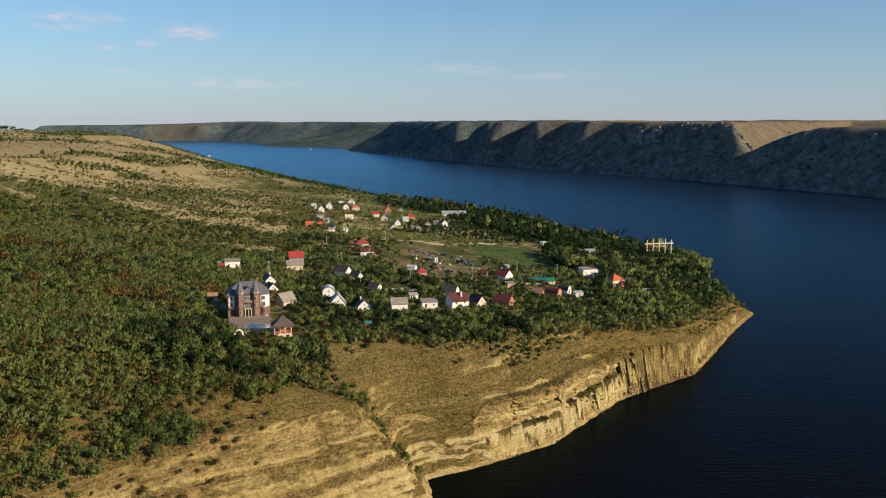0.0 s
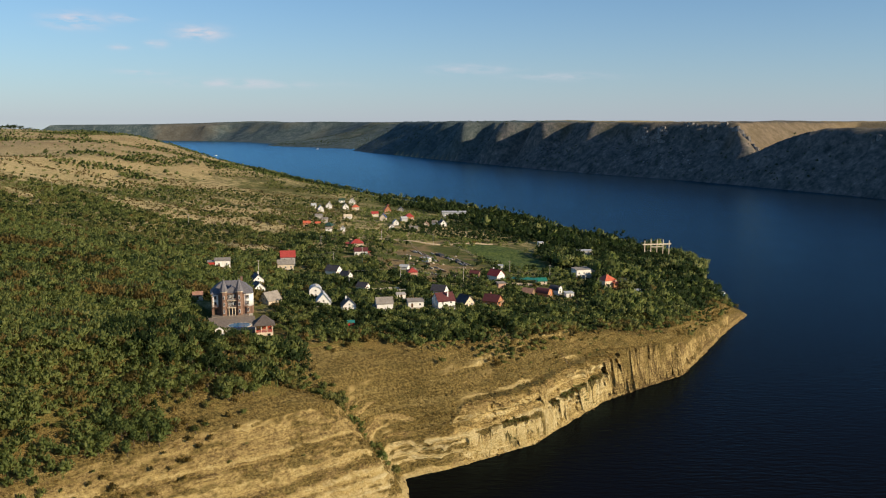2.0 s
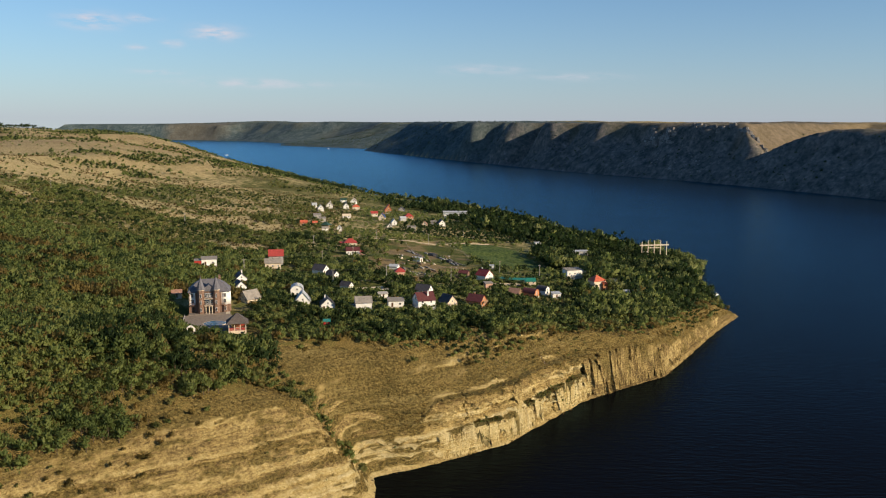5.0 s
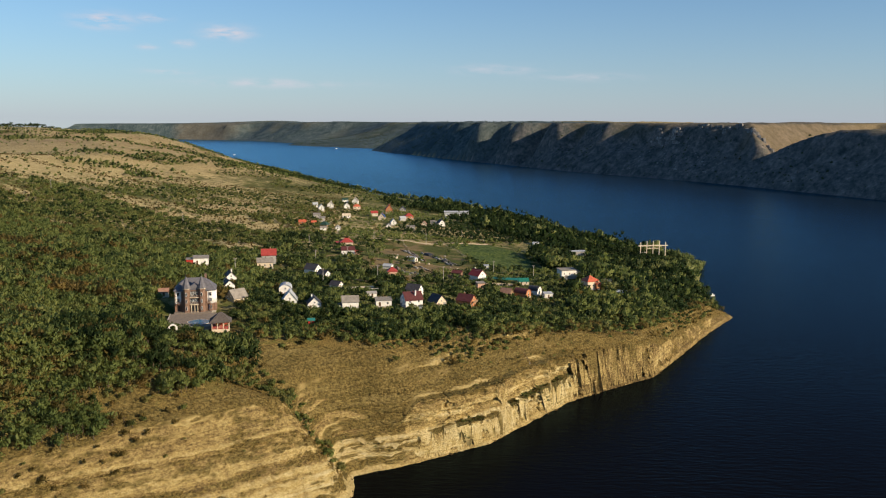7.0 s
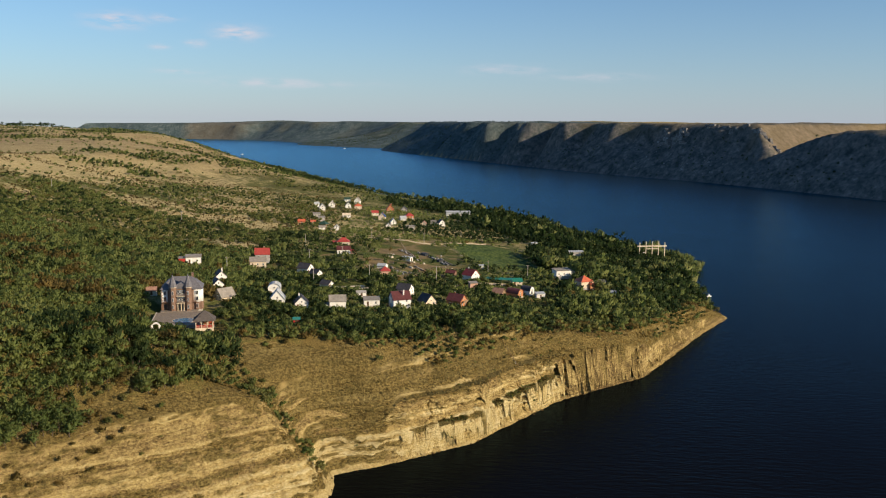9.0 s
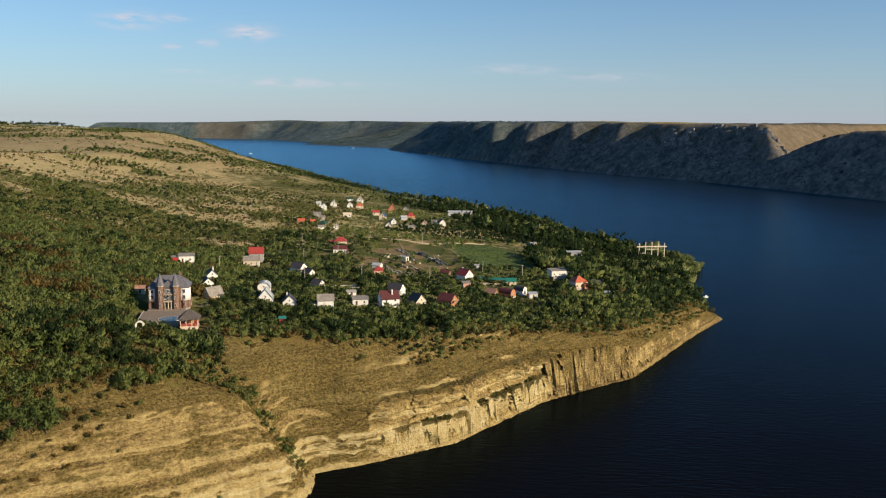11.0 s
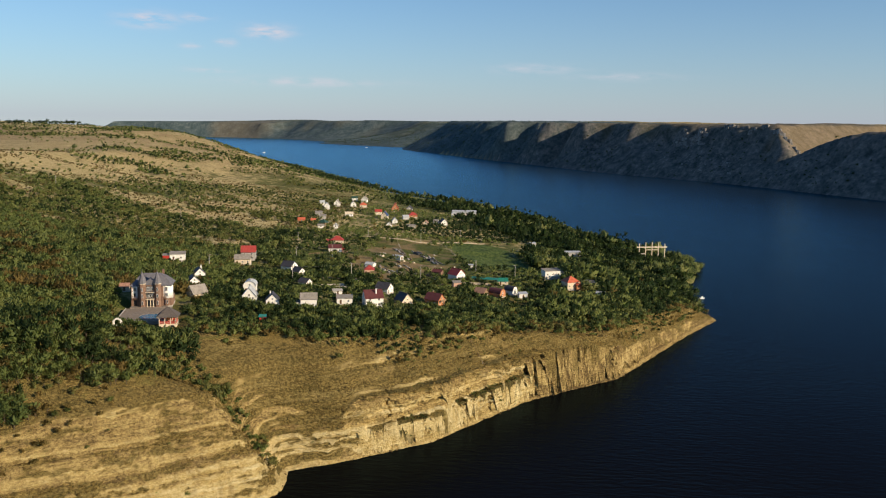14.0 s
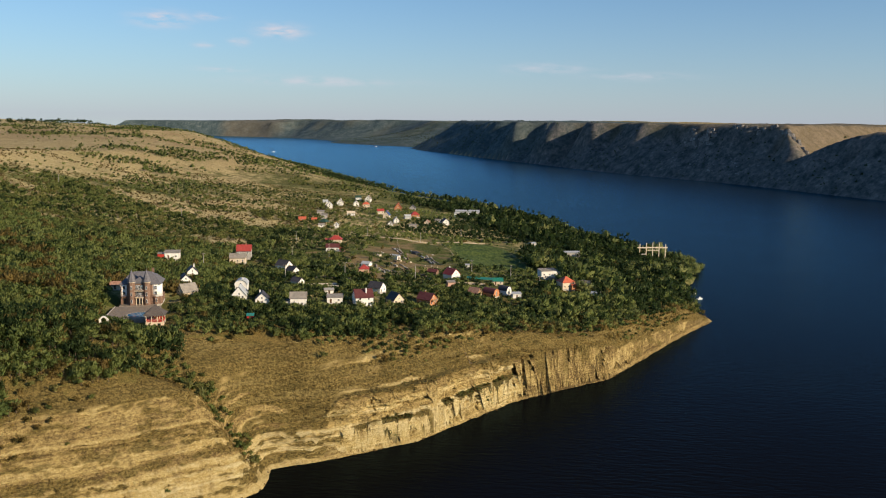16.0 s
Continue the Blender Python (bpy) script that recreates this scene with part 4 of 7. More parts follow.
def house(x, y, rot, w, d, h, rise, wall, roof, label, style="gable", windows="", door="f", chimney=None, over=0.35, name="house", group="village houses", sink=0.9, lift=0.0, porch=False):
    """A house whose ridge runs along its own x. windows: letters of the sides that show some; style: gable, hip, shed or arch."""
    z = float(height_at(x, y)) + lift
    home = root(name, x, y, z, rot, label, "house" if name == "house" else name.replace("_", " "), group)
    if group != "far hamlet houses":
        home.scale = (0.89, 0.89, 0.88)
    CLEAR.append((x, y, 0.52 * max(w, d) + 0.5))
    W, D = w / 2, d / 2
    v, f = box(-W - 0.08, W + 0.08, -D - 0.08, D + 0.08, -sink - 1.0, 0.25)
    part("foundation", v, f, CONCRETE, home)
    z0 = 0.25
    if style == "gable":
        n = [(-W, -D, z0), (W, -D, z0), (W, D, z0), (-W, D, z0), (-W, -D, h), (W, -D, h), (W, D, h), (-W, D, h), (-W, 0, h + rise), (W, 0, h + rise)]
        part("wall", n, [(0, 1, 5, 4), (2, 3, 7, 6), (1, 2, 6, 9, 5), (3, 0, 4, 8, 7)], wall, home)
        k = rise / D
        q = [slab((-W - over, -D - over, h - k * over), (W + over, -D - over, h - k * over), (W + over, 0, h + rise), (-W - over, 0, h + rise), 0.14),
             slab((W + over, D + over, h - k * over), (-W - over, D + over, h - k * over), (-W - over, 0, h + rise), (W + over, 0, h + rise), 0.14)]
        part("roof", *joined(*q), roof, home)
        c = box(-W - over, W + over, -0.12, 0.12, h + rise + 0.1, h + rise + 0.2)
        part("ridge_cap", *c, roof, home)
    elif style == "hip":
        v, f = box(-W, W, -D, D, z0, h)
        part("wall", v, f, wall, home)
        o, r = over + 0.1, max(0.0, W - D)
        n = [(-W - o, -D - o, h - 0.1), (W + o, -D - o, h - 0.1), (W + o, D + o, h - 0.1), (-W - o, D + o, h - 0.1), (-r - 0.05, 0, h + rise), (r + 0.05, 0, h + rise)]
        part("roof", n, [(0, 1, 5, 4), (1, 2, 5), (2, 3, 4, 5), (3, 0, 4), (3, 2, 1, 0)], roof, home)
    elif style == "shed":
        v, f = box(-W, W, -D, D, z0, h)
        part("wall", v, f, wall, home)
        part("roof", *slab((-W - over, -D - over, h), (W + over, -D - over, h), (W + over, D + over, h + rise), (-W - over, D + over, h + rise), 0.16), roof, home)
        g = box(-W, W, D - 0.2, D, h - 0.05, h + rise * 0.92)
        part("back_wall", *g, wall, home)
    else:
        arc = [(-D * math.cos(math.pi * i / 10), h + rise * math.sin(math.pi * i / 10)) for i in range(11)]
        m = len(arc)
        v = [(-W, yy, zz) for yy, zz in arc] + [(W, yy, zz) for yy, zz in arc] + [(-W, -D, z0), (-W, D, z0), (W, -D, z0), (W, D, z0)]
        part("wall", v, [(2 * m,) + tuple(range(m)) + (2 * m + 1,), (2 * m + 3,) + tuple(range(2 * m - 1, m - 1, -1)) + (2 * m + 2,), (2 * m, 2 * m + 2, m, 0), (2 * m + 1, m - 1, 2 * m - 1, 2 * m + 3)], wall, home)
        o = [(yy * 1.06, h + (zz - h) * 1.06 + 0.05) for yy, zz in arc]
        v = [(-W - over, a, b) for a, b in o] + [(W + over, a, b) for a, b in o] + [(-W - over, a * 0.95, b - 0.12) for a, b in o] + [(W + over, a * 0.95, b - 0.12) for a, b in o]
        f = [(i, i + 1, m + i + 1, m + i) for i in range(m - 1)] + [(2 * m + i, 3 * m + i, 3 * m + i + 1, 2 * m + i + 1) for i in range(m - 1)]
        f += [(i, 2 * m + i, 2 * m + i + 1, i + 1) for i in range(m - 1)] + [(m + i, m + i + 1, 3 * m + i + 1, 3 * m + i) for i in range(m - 1)]
        part("roof", v, f, roof, home)
    if "f" in windows:
        n = max(1, int(w // 3))
        for i in range(n):
            u = (i + 0.5) * w / n - W
            if not (door == "f" and i == 0):
                window(home, "f", u, 1.1, 0.95, 1.15, D)
            if h > 4.6:
                window(home, "f", u, 3.6, 0.95, 1.1, D)
    for s in "rl":
        if s in windows:
            n = max(1, int(d // 3.2))
            for i in range(n):
                window(home, s, (i + 0.5) * d / n - D, 1.1, 0.9, 1.15, W)
            if style in ("gable", "arch") and rise > 1.6:
                window(home, s, 0, h + 0.15, 0.8, 0.95, W)
    if door == "f":
        n = max(1, int(w // 3))
        u = 0.5 * w / n - W
        dr = part("door", *box(u - 0.45, u + 0.45, -D - 0.05, -D + 0.03, 0.25, 2.25), DOORMAT, home)
        part("handle", *box(u + 0.3, u + 0.36, -D - 0.1, -D - 0.05, 1.2, 1.3), FRAME, dr)
        part("step", *box(u - 0.7, u + 0.7, -D - 0.75, -D - 0.08, -0.9, 0.15), CONCRETE, home)
    elif door in ("r", "l"):
        s = 1 if door == "r" else -1
        dr = part("door", *box(min(s * (W - 0.03), s * (W + 0.05)), max(s * (W - 0.03), s * (W + 0.05)), -D * 0.6 - 0.45, -D * 0.6 + 0.45, 0.25, 2.25), DOORMAT, home)
        part("handle", *box(min(s * (W + 0.05), s * (W + 0.1)), max(s * (W + 0.05), s * (W + 0.1)), -D * 0.6 + 0.28, -D * 0.6 + 0.34, 1.2, 1.3), FRAME, dr)
    if chimney:
        cx, cy = chimney
        zr = h + rise * (1 - abs(cy) / D) if style == "gable" else h + rise * 0.6
        ch = part("chimney", *box(cx - 0.3, cx + 0.3, cy - 0.3, cy + 0.3, zr - 0.5, h + rise + 0.8), BRICK if wall is not PLASTER else wall, home)
        part("chimney_cap", *box(cx - 0.38, cx + 0.38, cy - 0.38, cy + 0.38, h + rise + 0.8, h + rise + 0.92), CONCRETE, ch)
    if porch:
        v, f = slab((W * 0.2, -D - 1.9, 2.2), (W + 0.2, -D - 1.9, 2.2), (W + 0.2, -D, 2.7), (W * 0.2, -D, 2.7), 0.1)
        pr = part("porch_roof", v, f, roof, home)
        for px in (W * 0.2 + 0.15, W):
            part("porch_post", *box(px - 0.07, px + 0.07, -D - 1.8, -D - 1.66, -0.6, 2.2), wall, pr)
    return home


CRAG = mat("weathered_crag", (0.19, 0.18, 0.165), 0.95, vary=0.55, scale=0.22, bump=0.6, fine=5.0, rand=0.25)
GOLDGRASS = leaf_mat("golden_grass", [(0.15, 0.105, 0.034), (0.27, 0.195, 0.062), (0.40, 0.30, 0.105)])
STRAW = leaf_mat("dry_straw", [(0.12, 0.085, 0.03), (0.24, 0.175, 0.06), (0.36, 0.275, 0.11)])


# ---- the village on the terrace ----
h = house(-80, 428, 14, 8.2, 5.5, 3.6, 0.9, PLASTER, SLATE, "white cottage with grey sheet roof and red annex", "shed", "fr", lift=0.9)
part("annex", *box(-8.0, -4.1, -2.4, 2.4, -0.8, 3.0), REDWOOD, h, "red painted annex")
CLEAR.append((-86.5, 426.5, 4.5))
part("annex_roof", *slab((-8.2, -2.7, 2.98), (-4.1, -2.7, 2.98), (-4.1, 2.6, 3.4), (-8.2, 2.6, 3.4), 0.12), SLATE, h)
house(-53, 464, 10, 8.6, 7.4, 5.4, 3.3, GREYWALL, REDROOF, "two storey grey house with red tile roof", "gable", "fr", chimney=(1, 1.5))
house(-52, 448, 10, 9.2, 6.2, 3.4, 2.2, CREAM, SLATE, "cream cottage with weathered grey gable roof", "gable", "f")
h = house(-56, 387, -66, 6.6, 5.4, 2.7, 2.6, PLASTER, DARKROOF, "white gable cottage with a tall white chimney", "gable", "rf", chimney=(-2.4, 1.2))
house(-52, 366, -62, 6.2, 5.2, 2.8, 2.5, PLASTER, DARKROOF, "white gable cottage with dark roof among trees", "gable", "r", door="r")
house(-43, 343, 48, 7.4, 6.8, 2.0, 3.4, CREAM, SLATE, "low cottage with a broad weathered grey roof", "gable", "l", door="")
house(-28, 370, -82, 7.0, 6.0, 3.4, 2.4, PLASTER, PALEROOF, "white cottage with a pale rounded roof", "arch", "rf", door="r", chimney=(0.5, 0.6))
house(-22.5, 348, -82, 7.4, 6.6, 2.6, 4.0, PLASTER, PALEROOF, "white steep gabled cottage with pale metal roof", "gable", "r", door="r")
house(-12, 343.5, -78, 7.2, 6.0, 2.9, 2.9, PLASTER, DARKROOF, "white gable cottage with dark roof and chimney", "gable", "r", door="r", chimney=(-0.5, -1.0))
h = house(2.2, 347, 10, 7.4, 6.4, 4.4, 2.3, PLASTER, SLATE, "white house with grey-brown gable roof and lean-to", "gable", "f")
part("lean_to", *box(-6.6, -3.75, -2.4, 2.2, -0.8, 2.6), PLASTER, h)
part("lean_to_roof", *slab((-6.9, -2.6, 2.5), (-3.72, -2.6, 2.9), (-3.72, 2.4, 2.9), (-6.9, 2.4, 2.5), 0.12), DARKROOF, h)
house(15, 361, 8, 7.4, 5.4, 2.9, 0.7, PLASTER, SLATE, "low white outbuilding with flat grey roof", "shed", "f")
house(27, 361.5, 20, 8.6, 8.4, 4.9, 3.3, PLASTER, MAROON, "large white house with maroon metal roof", "gable", "fl", door="", chimney=(1.2, -2.0))
house(27, 411, -25, 7.8, 6.4, 2.9, 2.8, PLASTER, DARKROOF, "white cottage with dark slate gable roof", "gable", "r", door="r")
house(38, 391, -52, 7.4, 6.4, 2.6, 3.5, CREAM, DARKROOF, "steep cottage with dark roof and cream gable", "gable", "r", door="r")
h = house(52, 403, -30, 8.6, 6.8, 3.6, 3.0, BRICK, MAROON, "unfinished orange brick house with brown roof", "gable", "rf", door="", chimney=(-1.5, 0.6))
part("balcony", *joined(box(4.3, 5.6, -2.6, 2.6, 2.6, 2.8), box(5.5, 5.6, -2.6, 2.6, 2.8, 3.7)), WOOD, h, "brown wooden balcony")
house(61.5, 456, 15, 4.6, 4.2, 3.6, 0.5, PINKWALL, SLATE, "small tan block building with flat roof", "shed", "f")
house(74.5, 443, -28, 6.4, 5.6, 1.6, 2.8, WOOD, PINKROOF, "low shed with weathered pinkish roof", "gable", "", door="f", name="shed", group="sheds")
house(83, 444, -38, 8.0, 5.6, 2.2, 2.6, BRICK, MAROON, "barrel-roofed shed with orange brick end", "arch", "r", door="", name="shed", group="sheds")
house(90.5, 452, -42, 6.4, 4.6, 2.4, 2.6, PLASTER, DARKROOF, "white shed with dark rounded roof", "arch", "r", door="", name="shed", group="sheds")
house(96.3, 445, 12, 5.0, 3.8, 2.8, 0.5, PLASTER, PALEROOF, "small white utility building with flat roof", "shed", "f", name="shed", group="sheds")
house(87, 481, 6, 6.4, 5.6, 2.6, 1.6, CREAM, GREENROOF, "small building with bright green metal roof", "gable", "f")
house(61, 478, -48, 8.4, 7.0, 3.6, 3.4, PLASTER, REDROOF, "white gable house with red tile roof", "gable", "r", door="r", chimney=(-2.6, 0.4))
house(50, 489, -20, 6.0, 4.6, 2.6, 1.4, BROWNBRICK, MAROON, "dark red outbuilding beside the red roofed house", "gable", "", name="shed", group="sheds")
h = house(118, 521, 18, 11.5, 7.5, 4.0, 0.7, PLASTER, SLATE, "flat-roofed pale house with a weathered grey roof", "shed", "fr", door="", lift=2.6)
part("annex", *box(5.8, 9.0, -3.2, 3.0, -0.8, 3.2), CREAM, h)
h = house(126, 487, 24, 9.0, 8.6, 4.2, 3.4, CREAM, ORANGE, "cream house with orange-red hipped tile roof", "hip", "fr", door="", lift=1.0)
part("porch", *box(1.2, 4.4, -6.2, -4.3, -0.8, 2.3), BRICK, h)
part("porch_roof", *slab((0.9, -6.6, 2.3), (4.7, -6.6, 2.3), (4.7, -4.2, 3.3), (0.9, -4.2, 3.3), 0.12), ORANGE, h)
CLEAR += [(119, 508, 5.5), (117, 499, 3.5), (128, 477, 4.5), (125, 469, 4.0), (121, 501, 4.0)]
house(140, 509, -35, 7.0, 5.4, 2.8, 2.2, PLASTER, SLATE, "white cottage with grey roof among trees", "gable", "r", door="r")
house(142, 474, -20, 6.4, 4.6, 2.2, 1.6, PLASTER, PALEROOF, "low white cabin with pale blue metal roof", "gable", "r", door="r")
house(14, 459, 8, 5.8, 5.6, 3.8, 2.4, PINKWALL, REDROOF, "small pink plastered house with red roof beside the yard", "hip", "f", lift=1.3)
house(9.5, 503, -18, 5.6, 5.0, 1.9, 1.2, PLASTER, PALEROOF, "low shed under a white sheet roof", "gable", "", door="", name="shed", group="sheds")
house(-27, 447, -28, 7.8, 6.2, 2.9, 2.7, PLASTER, DARKROOF, "white cottage with dark blue-grey roof", "gable", "r", door="r")
house(-19.5, 434, -40, 6.4, 5.6, 2.4, 2.6, PLASTER, DARKROOF, "white cottage with black roof among trees", "gable", "r", door="r")
house(-9, 397, -30, 5.6, 4.6, 2.3, 1.8, PLASTER, DARKROOF, "small garden cabin with dark roof", "gable", "r", door="r", name="shed", group="sheds")
house(8.5, 383, 14, 4.6, 3.6, 2.0, 0.5, PLASTER, CONCRETE, "small white store with concrete roof", "shed", "", name="shed", group="sheds")
h = house(-23.5, 588, 8, 9.6, 7.6, 3.2, 3.0, CREAM, REDROOF, "cream house with bright red hipped roof and annex", "hip", "f", door="", chimney=(2.0, 0.5))
part("annex", *box(-8.2, -4.8, -2.8, 2.4, -0.8, 2.4), PINKWALL, h)
part("annex_roof", *slab((-8.6, -3.2, 2.4), (-4.7, -3.2, 2.4), (-4.7, 2.6, 3.3), (-8.6, 2.6, 3.3), 0.12), REDROOF, h)
h = house(-18.5, 547, 8, 9.4, 6.6, 3.2, 2.2, PLASTER, MAROON, "white house with dark red metal roof", "gable", "f", door="")
part("annex", *box(4.8, 9.0, -2.8, 1.6, -0.8, 2.0), PINKWALL, h)
part("annex_roof", *slab((4.7, -3.2, 1.9), (9.4, -3.2, 1.9), (9.4, 1.8, 2.6), (4.7, 1.8, 2.6), 0.12), REDROOF, h)
house(-9, 314, 10, 2.6, 2.3, 1.9, 0.5, REDWOOD, TURQUOISE, "small red garden hut with turquoise roof", "shed", "", name="hut", group="sheds")
house(-70, 336, 12, 4.0, 3.2, 2.3, 1.3, CREAM, PINKROOF, "little cream hut beside the mansion", "gable", "", name="hut", group="sheds")

house(146, 650, 10, 13.0, 5.0, 3.4, 0.6, GREYWALL, PALEROOF, "long low shed with a pale sheet roof among trees", "shed", "", door="", name="shed", group="sheds", lift=1.2)
house(140, 714, 8, 6.0, 4.0, 2.6, 0.5, PLASTER, PALEROOF, "small white cabin half hidden by trees", "shed", "", door="", name="shed", group="sheds", lift=1.2)
house(119, 694, 14, 5.0, 4.0, 2.6, 0.5, PLASTER, PALEROOF, "small white cabin half hidden by trees", "shed", "", door="", name="shed", group="sheds", lift=1.2)
house(69, 529, 0, 3.0, 2.6, 2.0, 0.3, PLASTER, PALEROOF, "small white pump house beside the red-roofed house", "shed", "", door="", name="shed", group="sheds", lift=0.3)

# foundation slabs and rubble of an unfinished house
for i, (dx, dy, w, d, k) in enumerate(((-3, 2, 7.5, 3.5, 0.7), (3, 7.5, 7.0, 2.8, 0.6), (6, -3, 5.0, 2.6, 0.8), (-1, -4.5, 5.0, 2.2, 0.5), (9, 2, 4.0, 2.0, 0.9))):
    x, y = 1 + dx, 402 + dy
    sl = part("concrete_slab", *box(-w / 2, w / 2, -d / 2, d / 2, -1.2, k), CREAM)
    sl.matrix_basis = pose(x, y, float(height_at(x, y)), 0, 0, 14 + 5 * i)
    tagged(sl, "pale concrete foundation slab of an unfinished house", "slab", "foundation slabs")
    CLEAR.append((x, y, w * 0.6))


# ---- the far hamlet ----
def far_house(x, y, rot, w, d, h_, rise, wall, roof, label, style="gable", sides="r", chim=None, lift=0.5):
    w, d, h_, rise = 0.8 * w, 0.8 * d, 0.85 * h_, 0.8 * rise
    return house(x, y, rot, w, d, h_, rise, wall, roof, label, style, sides, door="", chimney=chim, group="far hamlet houses", lift=lift)


far_house(-86, 889, 20, 6, 6, 3.2, 2.4, PLASTER, PALEROOF, "small white house on the hamlet's edge")
far_house(-75, 852, -79, 8, 7, 3.4, 4.0, PLASTER, PALEROOF, "white house with a steep pale roof")
far_house(-70, 886, -86, 9, 7.5, 3.4, 4.0, PLASTER, SLATE, "white house with a steep grey gable roof", chim=(0, 1))
far_house(-53, 884, -79, 8, 7, 3.2, 3.6, PLASTER, SLATE, "white gable house with grey roof")
far_house(-43, 886, 10, 9, 7, 3.4, 3.0, CREAM, ORANGE, "cream house with orange-red roof", "hip", "f")
far_house(-52, 970, -92, 10, 8, 4.2, 4.2, PLASTER, SLATE, "white gable house with grey roof")
far_house(-64, 975, 15, 8, 6, 3.2, 2.2, PLASTER, DARKGREEN, "house with dark green metal roof", "gable", "f")
far_house(-10, 887, -84, 11, 9, 4.0, 6.2, BRICK, REDROOF, "tall house with a steep bright red roof", "gable", "r", (1.5, 1))
far_house(3, 914, -89, 12, 8, 3.4, 3.6, GREYWALL, DARKROOF, "house with a broad dark slate roof")
far_house(-68, 767, 10, 8, 6, 3.6, 1.0, GREYWALL, SLATE, "grey block house with a flat roof", "shed", "f")
far_house(-60.5, 745, 8, 6.5, 5.5, 3.4, 0.8, GREYWALL, SLATE, "small grey block house", "shed", "f")
far_house(-44, 790, 10, 9, 6, 3.0, 1.9, PLASTER, CREAM, "white cottage with a pale cream roof", "gable", "f")
far_house(-71, 703, 6, 7, 5, 2.6, 1.8, BRICK, ORANGE, "orange brick shed with red roof", "gable", "f")
far_house(-63.5, 715, 12, 5, 4, 2.4, 1.4, BRICK, ORANGE, "small orange brick shed with red roof", "gable", "f")
far_house(-53, 703, -20, 9, 8, 2.8, 3.0, WOOD, DARKGREEN, "shed with a broad dark green roof", "hip", "")
far_house(-51.5, 683, 10, 6, 4.5, 2.6, 1.4, PLASTER, SLATE, "white cabin with grey roof", "gable", "f")
far_house(-41, 692, -84, 5, 4.5, 2.6, 2.2, PLASTER, PALEROOF, "small white gable cabin")
far_house(-21, 827, 15, 8, 6, 3.2, 2.2, CREAM, REDROOF, "cottage with bright red roof", "gable", "f")
far_house(-12, 800, -92, 9, 7.5, 3.6, 4.4, CREAM, BLUEROOF, "cream house with a steep bright blue roof", "gable", "r", (-1, 1))
far_house(0, 771, -79, 6.5, 6, 3.0, 3.4, PLASTER, PALEROOF, "white house under a steep pale gable")
far_house(-3, 749, -86, 6, 5.5, 2.2, 2.6, PLASTER, SLATE, "small white gable cottage")
far_house(12, 832, 15, 10, 8, 2.8, 3.4, BRICK, REDROOF, "house under a large bright red hipped roof", "hip", "f")
far_house(16, 753, 8, 9, 4.5, 2.2, 0.8, GREYWALL, SLATE, "long low shed with grey sheet roof", "shed", "")
far_house(27.5, 780, -92, 7, 6, 3.0, 3.0, CREAM, PINKROOF, "tan gable cottage with weathered roof")
far_house(43, 801, -74, 9, 7.5, 3.4, 3.8, PLASTER, DARKROOF, "white gable house with black roof")
far_house(36, 803, -20, 6, 5, 3.0, 2.0, PLASTER, SLATE, "small white annex house with grey roof")
far_house(61, 943, 2, 33, 6, 2.6, 1.4, PALEROOF, PALEROOF, "long pale greenhouse with sheet roof", "shed", "", lift=2.2)
far_house(50, 905, 4, 5, 5, 5.0, 2.0, PLASTER, PALEROOF, "white tower-like cottage with pale roof", "hip", "f")
far_house(7, 806, 20, 7, 5, 2.8, 1.6, PALEROOF, PALEROOF, "shed with pale blue metal roof", "gable", "")


# ---- the mansion with two turrets, its court and gazebo ----
MZ = 40.1
man = root("mansion", -54.6, 325.4, MZ, 12, "white and brown brick mansion with two spired turrets", "mansion")
man.scale = (0.87, 0.9, 0.93)
for a, b in ((-54, 327), (-61, 325), (-47, 329), (-54, 333), (-61, 331)):
    CLEAR.append((a, b, 7.0))
part("foundation", *box(-8.6, 8.6, -5.2, 6.2, -4.0, 0.0), CONCRETE, man)
part("ground_floor", *box(-8.5, 8.5, -5.1, 6.0, 0.0, 3.0), BROWNBRICK, man, "brown brick ground floor")
part("upper_wall", *box(-8.4, 7.0, -5.0, 5.9, 3.0, 8.2), PLASTER, man, "white plastered upper storeys")
part("corner_bay", *joined(prism(disc(6.6, -2.9, 2.5, 14), 3.0, 8.2)), PLASTER, man, "rounded white corner bay", True)
part("bay_base", *prism(disc(6.6, -2.9, 2.56, 14), 0.0, 3.0), BROWNBRICK, man)
part("cornice", *joined(box(-8.6, 7.2, -5.2, 6.1, 8.2, 8.45), box(-8.55, 8.55, -5.16, 6.05, 2.95, 3.15)), BROWNBRICK, man)
n = [(-9.0, -5.6, 8.4), (9.0, -5.6, 8.4), (9.0, 6.5, 8.4), (-9.0, 6.5, 8.4), (-6.0, -2.0, 11.4), (6.0, -2.0, 11.4), (6.0, 3.0, 11.4), (-6.0, 3.0, 11.4), (-3.5, 0.5, 12.9), (3.5, 0.5, 12.9)]
part("roof", n, [(0, 1, 5, 4), (1, 2, 6, 5), (2, 3, 7, 6), (3, 0, 4, 7), (4, 5, 9, 8), (5, 6, 9), (6, 7, 8, 9), (7, 4, 8), (3, 2, 1, 0)], SPIREROOF, man, "grey slate mansard roof")
part("bay", *box(-4.2, 3.8, -6.6, -4.9, 0.0, 9.0), BROWNBRICK, man, "projecting brown brick bay")
for a, b in ((-5.7, -4.2), (3.8, 5.2)):
    part("brick_panel", *box(a, b, -5.5, -4.95, 0.0, 8.1), BROWNBRICK, man, "brown brick panel beside the bay")
